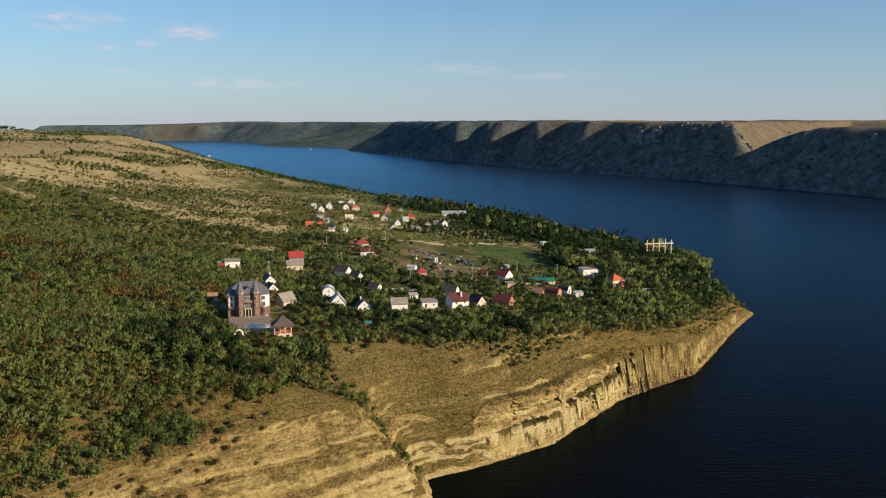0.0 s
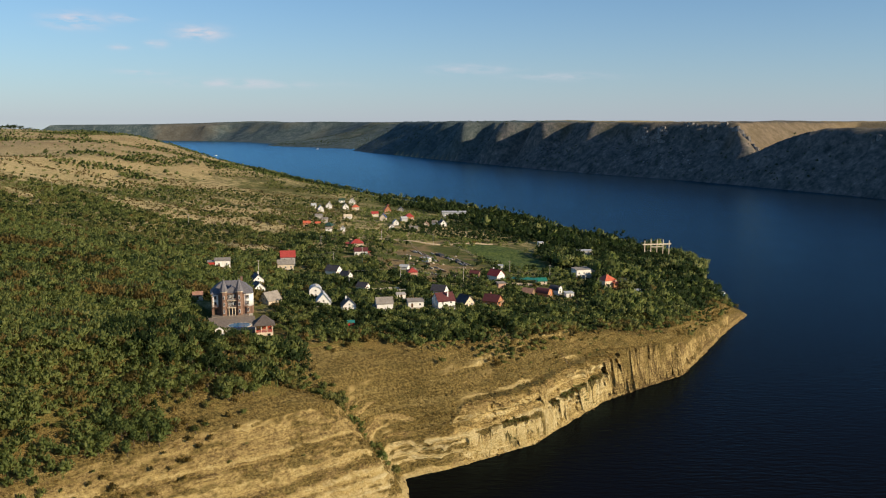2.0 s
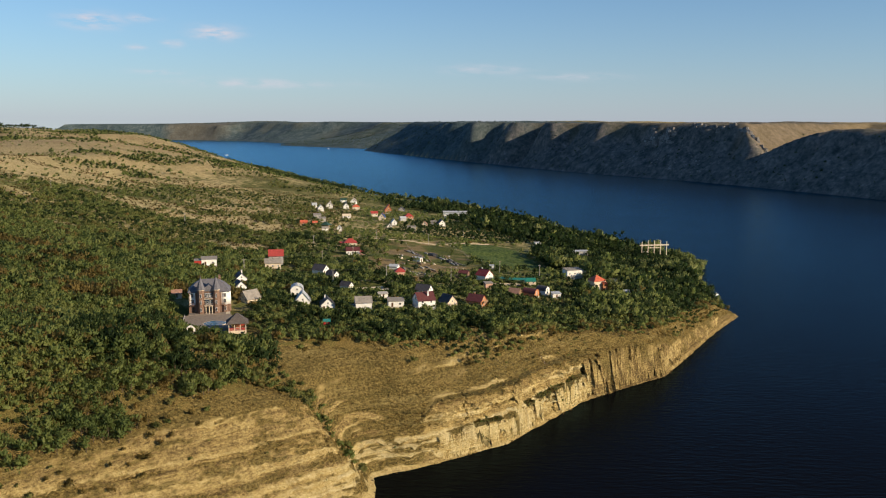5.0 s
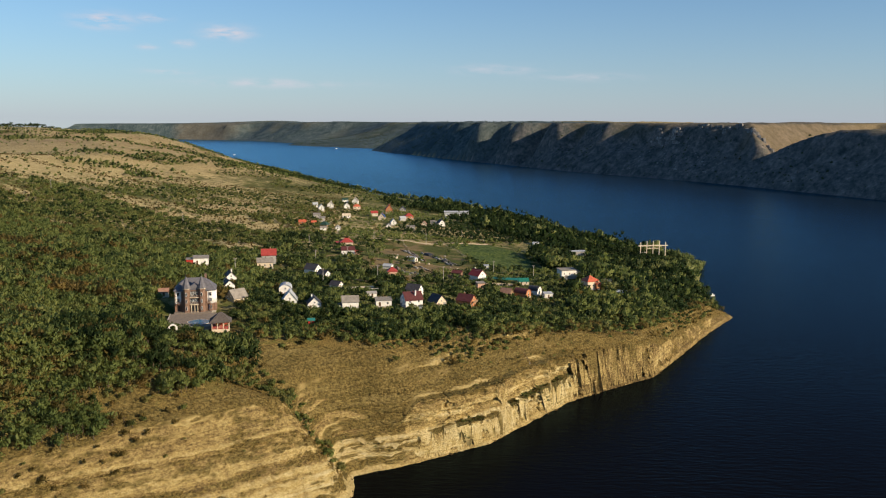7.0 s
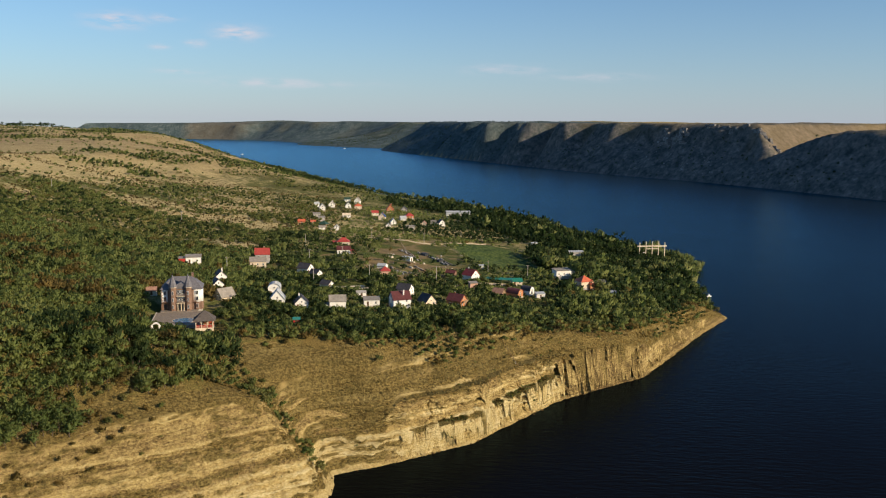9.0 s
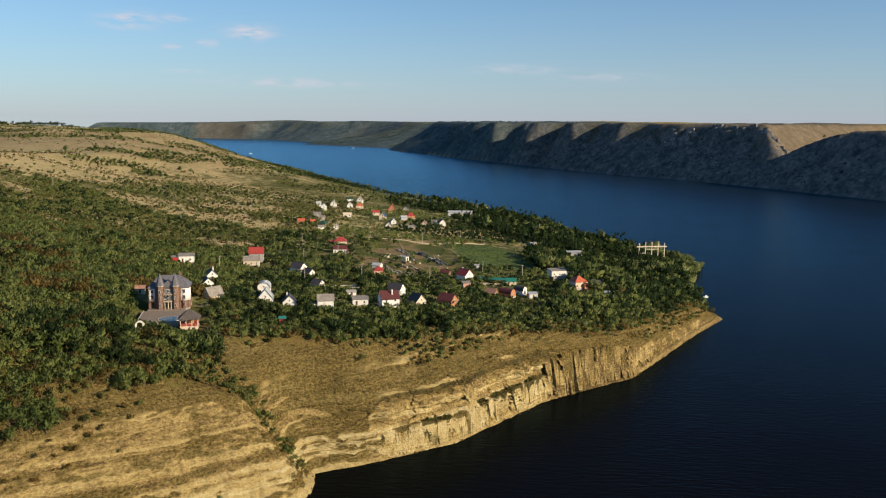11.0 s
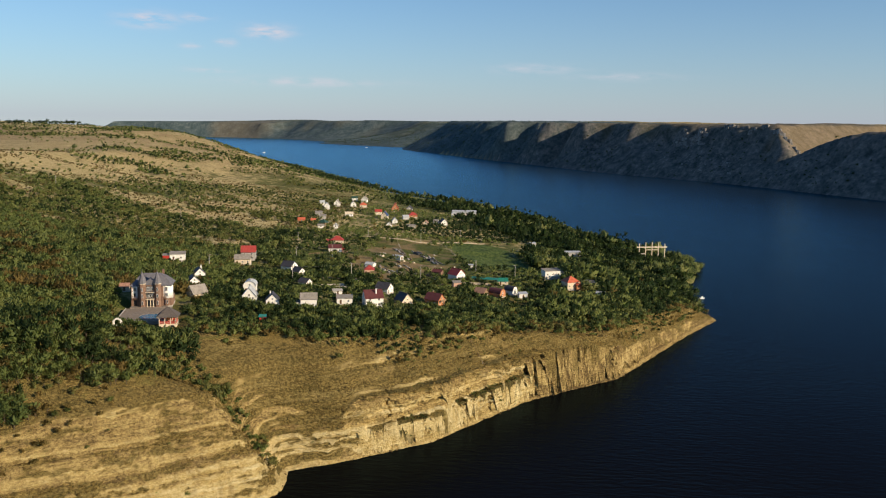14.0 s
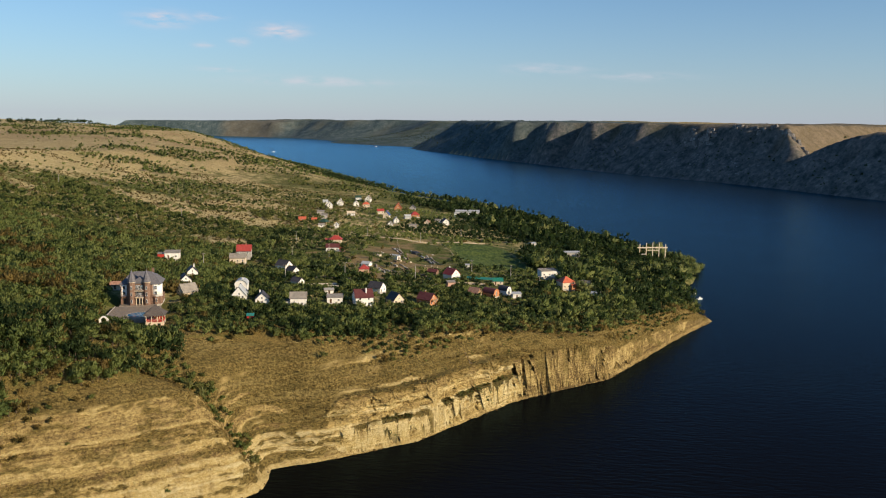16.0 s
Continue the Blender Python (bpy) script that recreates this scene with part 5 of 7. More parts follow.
for u in (-8.42, 7.0):
    for i in range(9):
        part("quoin", *box(u - 0.05 + 0.12 * (i % 2) * (u < 0), u + 0.4 + 0.2 * (i % 2), -5.08, -4.9, 3.25 + 0.55 * i, 3.62 + 0.55 * i), BROWNBRICK, man)
n = [(-4.4, -6.9, 9.0), (4.0, -6.9, 9.0), (4.0, -2.0, 9.0), (-4.4, -2.0, 9.0), (-0.2, -6.9, 11.6), (-0.2, -1.0, 11.6)]
part("bay_roof", n, [(0, 1, 4), (1, 2, 5, 4), (3, 0, 4, 5), (2, 3, 5), (3, 2, 1, 0)], SPIREROOF, man)
for cx in (-3.4, 3.0):
    tower = part("turret", *prism(disc(cx, -6.6, 1.5, 8, 0.39), 0.0, 9.8), BROWNBRICK, man, "octagonal brown brick turret")
    part("spire", *prism(disc(cx, -6.6, 2.0, 8, 0.39), 9.8, 15.0, 0, cx, -6.6), SPIREROOF, tower, "pointed grey slate spire")
    part("finial", *prism(disc(cx, -6.6, 0.06, 5), 14.8, 15.7), WIRE, tower)
    part("turret_cornice", *prism(disc(cx, -6.6, 1.75, 8, 0.39), 9.5, 9.8), CREAM, tower)
    for z in (1.0, 3.9, 6.6):
        g = part("window", *box(cx - 0.35, cx + 0.35, -8.1, -7.9, z, z + 1.5), FRAME, tower)
        part("pane", *box(cx - 0.25, cx + 0.25, -8.14, -8.1, z + 0.1, z + 1.4), GLASS, g)
for z in (3.1, 5.9):
    bal = part("balcony", *box(-2.1, 1.7, -8.0, -6.6, z, z + 0.18), CREAM, man)
    part("railing", *joined(box(-2.1, 1.7, -8.0, -7.93, z + 0.95, z + 1.03), *[box(-2.05 + 0.32 * i, -2.0 + 0.32 * i, -7.99, -7.94, z + 0.18, z + 0.95) for i in range(12)]), BROWNBRICK, bal)
for z in (3.5, 6.3):
    for u in (-1.3, -0.2, 0.9):
        window(man, "f", u, z, 0.85, 1.9, 6.62)
# dark sheets on the bay stand for the shade in its open storeys
for z in (0.2, 3.3, 6.1):
    part("recess", *box(-1.9, 1.5, -6.66, -6.55, z, z + 2.3), GLASS, man, "dark glazed recess behind the balconies")
for u, w in ((-6.4, 2.9), (5.6, 2.0)):
    bal = part("balcony", *box(u - w / 2, u + w / 2, -6.2, -5.0, 3.1, 3.26), BROWNBRICK, man)
    part("railing", *joined(box(u - w / 2, u + w / 2, -6.2, -6.12, 4.0, 4.1), *[box(u - w / 2 + 0.3 * i, u - w / 2 + 0.3 * i + 0.07, -6.19, -6.13, 3.26, 4.0) for i in range(int(w / 0.3) + 1)]), BROWNBRICK, bal)
    for v in (u - w / 2 + 0.15, u + w / 2 - 0.15):
        part("balcony_post", *box(v - 0.12, v + 0.12, -6.15, -5.9, 0.0, 3.1), BROWNBRICK, man)
for u in (-1.4, 0.0, 1.2):
    part("arch_column", *prism(disc(u, -7.9, 0.16, 8), 0.0, 3.1), CREAM, man)
for z in (3.8, 6.2):
    window(man, "f", -7.0, z, 1.1, 1.6, 5.02)
for z in (0.8, 3.8, 6.2):
    window(man, "f", 6.5, z, 1.1, 1.6, 5.42)
for u in (-3.2, 0.2, 3.4):
    for z in (3.8, 6.2):
        window(man, "l", u, z, 1.0, 1.5, 8.42)
# dark sheets on the wall give the arcade openings their shade
for u in (-6.8, -5.2):
    ar = part("arcade_opening", *box(u - 0.6, u + 0.6, -5.16, -5.05, 0.2, 2.3), GLASS, man)
part("porch_slab", *box(-8.6, 7.0, -9.0, -5.0, -3.0, 0.06), PAVING, man, "raised paved porch")
part("chimney", *box(3.8, 4.8, 2.2, 3.0, 10.5, 14.0), BROWNBRICK, man)

court = root("courtyard_terrace", -54.2, 326.5, MZ - 0.25, 12, "brown paved terrace in front of the mansion", "terrace")
part("retaining_wall", *joined(box(-9.4, 7.4, -30.75, -9.0, -9.0, 0.0)), GREYWALL, court, "grey block retaining wall")
for i in range(29):
    part("paving_strip", *box(-9.4, 7.4, -30.75 + 0.75 * i + 0.03, -30.75 + 0.75 * (i + 1) - 0.05, 0.0, 0.06 + 0.012 * (i % 3)), PAVING, court)
part("parapet", *joined(box(-9.6, -9.4, -30.9, -9.0, -0.5, 0.35), box(-9.6, 7.6, -30.95, -30.75, -0.5, 0.35)), GREYWALL, court)
for a, b in ((-60, 316), (-52, 317), (-46, 318), (-57, 308), (-50, 309), (-44, 309), (-54, 300), (-47, 301), (-42, 303), (-44, 294), (-51, 297)):
    CLEAR.append((a, b, 5.5))
pool = root("swimming_pool", -47.6, 303.5, MZ - 0.22, 12, "round swimming pool with blue water and pale rim", "pool")
part("rim", *joined(prism(disc(0, 0, 4.2, 28), -0.4, 0.16)), CREAM, pool)
part("pool_water", *prism(disc(0, 0, 3.9, 28), 0.12, 0.19), POOL, pool, "clear blue pool water")

gaz = root("gazebo", -37.4, 293.5, 39.9, 12, "gazebo with brown tiered roof and red balustrade", "gazebo")
gaz.scale = (0.88, 0.88, 0.92)
CLEAR.append((-37.6, 293.5, 5.8))
CLEAR.append((-37.0, 288, 4.0))
part("base", *box(-3.4, 3.4, -3.0, 3.0, -4.5, 0.6), CREAM, gaz, "cream plastered base")
part("cellar_door", *box(1.2, 2.4, -3.06, -2.98, -2.0, 0.1), GLASS, gaz)
for px in (-3.2, -1.1, 1.1, 3.2):
    for py in (-2.8, 2.8):
        part("post", *box(px - 0.13, px + 0.13, py - 0.13, py + 0.13, 0.6, 3.4), CREAM, gaz)
for side in (-1, 1):
    part("balustrade", *joined(box(-3.1, 3.1, side * 2.8 - 0.06, side * 2.8 + 0.06, 1.45, 1.6), *[box(-3.0 + 0.4 * i, -2.8 + 0.4 * i, side * 2.8 - 0.04, side * 2.8 + 0.04, 0.6, 1.45) for i in range(16)]), REDWOOD, gaz, "red wooden balustrade")
    part("end_balustrade", *joined(box(side * 3.2 - 0.06, side * 3.2 + 0.06, -2.7, 2.7, 1.45, 1.6), *[box(side * 3.2 - 0.04, side * 3.2 + 0.04, -2.6 + 0.4 * i, -2.4 + 0.4 * i, 0.6, 1.45) for i in range(13)]), REDWOOD, gaz)
part("lower_roof", *prism([(-4.3, -3.9), (4.3, -3.9), (4.3, 3.9), (-4.3, 3.9)], 3.3, 4.9, 0.55), SHINGLE, gaz, "brown-grey shingle roof")
part("roof_tier", *prism([(-2.5, -2.3), (2.5, -2.3), (2.5, 2.3), (-2.5, 2.3)], 4.85, 6.6, 0.16), SHINGLE, gaz)
part("red_beam", *joined(box(-3.4, 3.4, -3.0, -2.7, 3.05, 3.35), box(-3.4, 3.4, 2.7, 3.0, 3.05, 3.35)), REDWOOD, gaz)

gate = root("garden_arch", -49.4, 278.5, float(height_at(-49.4, 278.5)), 12, "white plastered garden arch at the terrace's foot", "arch")
for px in (-1.2, 1.2):
    part("pillar", *box(px - 0.3, px + 0.3, -0.3, 0.3, -1.5, 2.6), PLASTER, gate)
part("lintel", *joined(*[box(-1.2 + 0.3 * i, -0.9 + 0.3 * i, -0.28, 0.28, 2.3 + 0.7 * math.sin(math.pi * (i + 0.5) / 8), 2.75 + 0.8 * math.sin(math.pi * (i + 0.5) / 8)) for i in range(8)]), PLASTER, gate)
CLEAR.append((-49.4, 278.5, 2.2))


# ---- trees and scrub ----
BALL_V = np.array([(x, y, z) for z in (-1, 1) for y in (-1, 1) for x in (-1, 1)]) / math.sqrt(3) * 1.12
BALL_Q = np.array([(0, 2, 3, 1), (4, 5, 7, 6), (0, 1, 5, 4), (1, 3, 7, 5), (3, 2, 6, 7), (2, 0, 4, 6)])


def stem(points, radii, sides=4):
    """A tapered, bent stem through the points."""
    v, q = [], []
    for k, (p, r) in enumerate(zip(points, radii)):
        for i in range(sides):
            a = 2 * math.pi * i / sides
            v.append((p[0] + r * math.cos(a), p[1] + r * math.sin(a), p[2]))
        if k:
            q += [[(k - 1) * sides + i, (k - 1) * sides + (i + 1) % sides, k * sides + (i + 1) % sides, k * sides + i] for i in range(sides)]
    return np.array(v), np.array(q)


def crown(rng, tall, wide, base, leaves, leaf, lobes, column=False):
    """Leaf clumps on several lobes, round small inner cores. tall and wide in metres; base: where the crown begins."""
    V, Q, N, n = [], [], [], 0
    mid, half = (tall + base) / 2, (tall - base) / 2
    spots = []
    for i in range(lobes):
        a, k = rng.uniform(0, 2 * math.pi), rng.uniform(0.15, 0.62) if lobes > 1 else 0
        up = rng.uniform(-0.45, 0.55)
        if column:
            a, k, up = a, 0.15, -0.8 + 1.6 * i / max(1, lobes - 1)
        spots.append((np.array([k * wide * math.cos(a), k * wide * math.sin(a), mid + up * half]), rng.uniform(0.46, 0.68)))
    for lobe, (c, r) in enumerate(spots):
        size = np.array([wide * r, wide * r, half * r * (0.62 if column else 0.95)])
        turn_ = rng.uniform(0, 1.5)
        core = np.stack([BALL_V[:, 0] * math.cos(turn_) - BALL_V[:, 1] * math.sin(turn_), BALL_V[:, 0] * math.sin(turn_) + BALL_V[:, 1] * math.cos(turn_), BALL_V[:, 2]], 1)
        if lobe < 2:
            V.append(c + core * size * 0.5 * rng.uniform(0.8, 1.15, (len(BALL_V), 1)))
            Q.append(BALL_Q + n)
            N.append(core)
            n += len(BALL_V)
        m = leaves // lobes
        way = rng.normal(size=(m, 3))
        way[:, 2] = np.where(way[:, 2] < -0.4, -way[:, 2], way[:, 2])
        way /= np.linalg.norm(way, axis=1, keepdims=True)
        at = c + way * size * rng.uniform(0.55, 1.12, (m, 1))
        # sprays of leaves: longer than wide, pointing up and outwards
        grow = 0.7 * way + np.array([0, 0, 0.65]) + rng.normal(scale=0.4, size=(m, 3))
        grow /= np.linalg.norm(grow, axis=1, keepdims=True)
        side = np.cross(grow, way + rng.normal(scale=0.7, size=(m, 3)))
        side /= np.linalg.norm(side, axis=1, keepdims=True)
        side *= np.sign((np.cross(side, grow) * way).sum(1, keepdims=True) + 1e-6)
        face = np.cross(side, grow)
        s = leaf * rng.uniform(0.6, 1.3, (m, 1))
        k = rng.uniform(0.45, 0.75, (m, 1))
        quad = np.stack([at - side * s * k * 0.7 - grow * s, at + side * s * k * 0.7 - grow * s * 0.8, at + side * s * k * 0.5 + grow * s * 1.3, at - side * s * k * 0.9 + grow * s * 0.8], 1)
        V.append(quad.reshape(-1, 3))
        out = quad.reshape(-1, 3) - (0.6 * c + 0.4 * np.array([0, 0, mid - 0.3 * half]))
        out = out / np.linalg.norm(out, axis=1, keepdims=True) * 0.95 + 0.4 * np.repeat(face, 4, 0)
        N.append(out)
        Q.append(np.arange(4 * m).reshape(-1, 4) + n)
        n += 4 * m
    N = np.concatenate(N)
    return np.concatenate(V), np.concatenate(Q), N / np.linalg.norm(N, axis=1, keepdims=True)


def bush_set(seed, count, **kw):
    rng = np.random.default_rng(seed)
    return [crown(rng, **kw) for _ in range(count)]


# unit plants, one metre tall, by detail: near, middle, far
UNIT = {
    "broad": [bush_set(1, 7, tall=1, wide=0.6, base=0.04, leaves=66, leaf=0.09, lobes=4), bush_set(2, 6, tall=1, wide=0.58, base=0.04, leaves=40, leaf=0.106, lobes=3), bush_set(3, 5, tall=1, wide=0.52, base=0.0, leaves=13, leaf=0.16, lobes=1)],
    "shrub": [bush_set(4, 7, tall=1, wide=0.66, base=0.0, leaves=60, leaf=0.13, lobes=3), bush_set(5, 6, tall=1, wide=0.85, base=0.0, leaves=26, leaf=0.2, lobes=2), bush_set(6, 5, tall=1, wide=0.9, base=0.0, leaves=10, leaf=0.23, lobes=1)],
    "poplar": [bush_set(7, 4, tall=1, wide=0.17, base=0.06, leaves=110, leaf=0.045, lobes=5, column=True)] * 2 + [bush_set(8, 4, tall=1, wide=0.17, base=0.03, leaves=26, leaf=0.07, lobes=2, column=True)],
}
rng = np.random.default_rng(11)


def scatter(x0, x1, y0, y1, gap):
    """Points on a shaken grid."""
    gx_, gy_ = np.meshgrid(np.arange(x0, x1, gap), np.arange(y0, y1, gap), indexing="ij")
    px, py = gx_.ravel() + rng.uniform(-0.48, 0.48, gx_.size) * gap, gy_.ravel() + rng.uniform(-0.48, 0.48, gx_.size) * gap
    return px, py


def free(px, py, grow=0.0):
    ok = np.ones(len(px), bool)
    for cx, cy, r in CLEAR:
        ok &= (px - cx) ** 2 + (py - cy) ** 2 > (r + grow) ** 2
    return ok


CLEAR_LINES = [[(-60, 500), (-20, 545), (10, 600), (40, 690), (95, 700)], TRACK]


def wants(px, py):
    """Chance of a plant, its height and its kind (0 olive, 1 green, 2 pale, 3 rust) by the plan."""
    dp, _ = to_line(px, py, PROMONTORY)
    dc, sc = to_line(px, py, CLIFF)
    db, sb = to_line(px, py, BACK)
    land = inside(px, py, HOME)
    edge_ = np.minimum(dp, dc)
    n1, n2, n3 = fbm(px / 45, py / 45, 3, 80), fbm(px / 15, py / 15, 3, 81), fbm(px / 130, py / 130, 3, 82)
    chance, tall = np.zeros(len(px)), np.full(len(px), 3.0)
    wood = ramp01(-px - 0.10 * (py - 300), 28, 44) * ramp01(py + 0.25 * px, 500, 440)
    chance = np.maximum(chance, wood * 1.0)
    tall = np.where(wood > 0.5, 4.3 + 1.1 * n1 + 0.8 * n2, tall)
    brow = np.interp(px, [-110, -60, -50, -44, -36, -26, -18], [20, 20, 20, 24, 27, 27, 33]) + 2.5 * n2
    open_ = ramp01(dp, brow - 3, brow + 3) * (1 - 0.9 * ramp01(bump2(px, py, -74, 208, 3.4) + bump2(px, py, -45, 233, 4.0) + bump2(px, py, -50, 226, 3.2) + bump2(px, py, -85, 200, 3.0), 0.25, 0.7))
    chance = chance * (0.35 + 0.65 * open_)
    tall = np.where(open_ < 0.5, 1.9 + 0.8 * n2, tall)
    scrub = ramp01(py, 400, 470) * ramp01(-px, 20, 60) * ramp01(py, 1200, 1060)
    high = ramp01(-px + 0.2 * (py - 600) + 30 * n3, 290, 360) * ramp01(py, 560, 640)
    chance = np.maximum(chance, scrub * 0.92 * (1 - high) * ramp01(n1 + 0.5 * n2 + 0.4 * ramp01(py, 800, 560) - 0.1, -0.3, 0.12))
    tall = np.where((scrub > 0.4) & (wood < 0.5), 3.1 + 0.9 * n3 + 0.5 * n2, tall)
    garden = (px > -66) & (py > 300) & (py < 640) & (px < 160)
    chance = np.where(garden, np.maximum(chance, 0.55 + 0.5 * n2 + 0.3 * ramp01(py, 400, 360)), chance)
    tall = np.where(garden & (wood < 0.5), 3.6 + 1.4 * n2 + 0.9 * n1, tall)
    north = garden & (py > 495) & (px > 30)
    chance, tall = np.where(north, chance * 0.55, chance), np.where(north, np.minimum(tall, 2.6), tall)
    yard = edge(px, py, YARD, 5.0)
    chance = chance * (1 - 0.93 * yard) * (1 - edge(px, py, FIELD, 2.0))
    lip = edge_ + 10 * ramp01(px, 75, 150)
    belt = ramp01(lip + 6 * n2, 11, 20) * ramp01(edge_, 62, 44) * (px > -30) * (sc > 18)
    chance = np.maximum(chance, belt * (0.85 + 0.4 * n2))
    tall = np.where(belt > 0.1, np.minimum(3.2 + 1.4 * n2 + 0.8 * n1, 0.9 + 0.17 * np.maximum(lip - 9, 0)), tall)
    apron = edge(px, py, [(-44, 288), (-34, 282), (-16, 282), (4, 291), (22, 297), (40, 310), (40, 335), (-44, 335)], 5.0)
    chance = np.maximum(chance, apron * (0.95 + 0.2 * n2))
    tall = np.where((apron > 0.4) & (wood < 0.5), 3.3 + 1.3 * n2 + 0.6 * n1, tall)
    bowl = bump2(px, py, -43, 268, 13) + bump2(px, py, -60, 262, 14) + 0.8 * bump2(px, py, -30, 262, 8)
    chance = np.maximum(chance, ramp01(bowl, 0.3, 0.55))
    tall = np.where(bowl > 0.4, 5.0 + 1.0 * n2, tall)
    point = ramp01(db, 140, 100) * ramp01(py, 455, 500) * ramp01(py, 1120, 1040)
    point = np.maximum(point, ramp01(px - 0.1 * (py - 480), 100, 122) * (py < 700) * (py > 400))
    chance = np.maximum(chance, point * (0.93 + 0.2 * n2) * (1 - edge(px, py, FIELD, 2.0)))
    tall = np.where(point > 0.5, 7.0 + 2.2 * n1 + 1.4 * n2, tall)
    tall = np.where((px < 124) & (py > 478) & (py < 562) & (px > 60), np.minimum(tall, 2.6), tall)
    far_bank = ramp01(py, 1150, 1500)
    bank = ramp01(db, 46 + 20 * n3 + 80 * far_bank, 22 + 60 * far_bank) * (py > 900)
    chance = np.maximum(chance, bank)
    tall = np.where(bank > 0.4, 8.2 + 2.2 * n2 - 3.6 * ramp01(py, 1120, 1350), tall)
    strip = ramp01(db, 230, 150) * (py > 1000) * ramp01(n1 + 0.5 * n2, 0.1, 0.5) * 0.25
    chance = np.maximum(chance, strip)
    hamlet = ramp01(np.hypot(px + 10, (py - 790) * 0.9), 150, 100)
    chance = np.maximum(chance, hamlet * (0.6 + 0.45 * n2))
    tall = np.where((hamlet > 0.4) & (point < 0.4), 3.0 + 1.2 * n2, tall)
    orchard = edge(px, py, [(0, 712), (60, 712), (118, 712), (100, 830), (60, 850), (10, 800)], 8.0)
    chance = np.maximum(chance, 0.9 * orchard)
    tall = np.where((orchard > 0.4) & (point < 0.4), 4.2 + 1.2 * n2, tall)
    thicket = high * ramp01(fbm(px / 80 + 3, py / 60, 3, 83) + 0.35 * n2, 0.42, 0.62) * 0.9 + high * 0.06 + 0.9 * ramp01(py, 1050, 1150) * ramp01(-px, 100, 200) * ramp01(fbm(px / 110, py / 90, 3, 84), 0.38, 0.6)
    chance = np.maximum(chance, thicket)
    tall = np.where(thicket > 0.4, 4.4 + n2, tall)
    for line in THICKETS:
        strip_ = ramp01(to_line(px, py, line)[0] + 9 * n2, 17, 9)
        chance, tall = np.maximum(chance, 0.95 * strip_), np.where(strip_ > 0.4, 5.0 + n2, tall)
        thicket = np.maximum(thicket, strip_)
    rim = 0.75 * ramp01(edge_, 8, 19) ** 2 * ramp01(n2, -0.35, 0.4)
    tall = np.where((dc < dp) & (sc > 18), np.minimum(tall, 0.9 + 0.8 * ramp01(px, 60, 110) + 0.15 * np.maximum(edge_ - 6, 0)), tall)
    low = lip < 13.5
    chance = np.where(low, np.where(dp < dc, 0.07, 0.13) + 0.2 * (n2 > 0.45) + rim + 0.45 * ramp01(px, 40, 90) * ramp01(edge_, 4, 9), chance)
    tall = np.where(low, 0.75 + 0.4 * n2 + 0.7 * ramp01(edge_, 12, 19) + 0.45 * grain(px / 2.3, py / 2.3, 85), tall)
    ravine, _ = to_line(px, py, [(9, 256), (-4, 258.5), (-18, 258), (-34, 256)])
    ravine = ravine + 2.5 * n2
    chance = np.where(ravine < 6.5, 0.85, chance)
    tall = np.where(ravine < 6.5, 2.3 + 0.8 * n2 + 0.03 * np.maximum(-px, 0), tall)
    for cx, cy, r in CLEAR:
        gone = cy - py
        ahead = (np.abs(px - cx - gone * (40 - cx) / cy) < r + 0.13 * gone) & (gone > 0) & (gone < r + 34)
        tall = np.where(ahead, np.minimum(tall, (1.2 if cy < 650 else 1.5) + 0.23 * np.maximum(gone - r, 0)), tall)
    for line in CLEAR_LINES:
        chance = np.where(to_line(px, py, line)[0] < 4.5, 0, chance)
    chance = np.where(land & (np.minimum(edge_, db) > 1.5), chance, 0)
    kind = np.where(wood > 0.5, np.where(n3 + 0.5 * n2 > 0.85, 3, 0), 0)
    kind = np.where((scrub > 0.4) & (wood < 0.5), 4, kind)
    kind = np.where((bowl > 0.4) | (point > 0.5) | (bank > 0.4) | (thicket > 0.4) | (orchard > 0.4), 1, kind)
    kind = np.where(belt > 0.4, np.where((n2 > 0.1) | (px > 85), 1, 0), kind)
    dice = rng.uniform(size=len(px))
    kind = np.where(garden & (wood < 0.5), np.where(dice < 0.5, 1, np.where(dice < 0.58, 2, 0)), kind)
    kind = np.where((wood > 0.5) & (kind == 0) & (dice < 0.14 + 0.25 * n1), 1, kind)
    kind = np.where((wood > 0.5) & (dice > 0.93 - 0.06 * n2), 3, kind)
    kind = np.where((kind == 4) & (dice < 0.3 + 0.35 * n3), 0, kind)
    kind = np.where((kind == 4) & (dice > 0.8 - 0.3 * n1), 1, kind)
    kind = np.where((bowl > 0.4) & (point < 0.5) & (dice < 0.45) | (thicket > 0.4) & (dice < 0.6), 0, kind)
    kind = np.where((kind == 1) & (point > 0.5) & (dice < 0.03), 2, kind)
    kind = np.where((kind == 1) & (point > 0.5) & (dice > 0.94), 0, kind)
    shore = ((point > 0.5) | (bank > 0.4)) & (db < 75) & (py > 520) & (n2 + dice > np.where(db < 26, 0.75, 1.4))
    kind = np.where(shore, 2, kind)
    kind = np.where((kind == 0) & (rng.uniform(size=len(px)) < 0.03), 3, kind)
    kind = np.where((low | (open_ < 0.5)) & (bowl < 0.4) | ((dc < dp) & (edge_ < 24 - 10 * ramp01(px, 85, 140)) & (n2 > -0.15)), np.where(dice < 0.45, 3, np.where(dice < 0.85, 4, 0)), kind)
    kind = np.where(ravine < 6.5, np.where(dice < 0.6, 4, 0), kind)
    return chance, np.clip(tall, 0.45, 11), kind, edge_


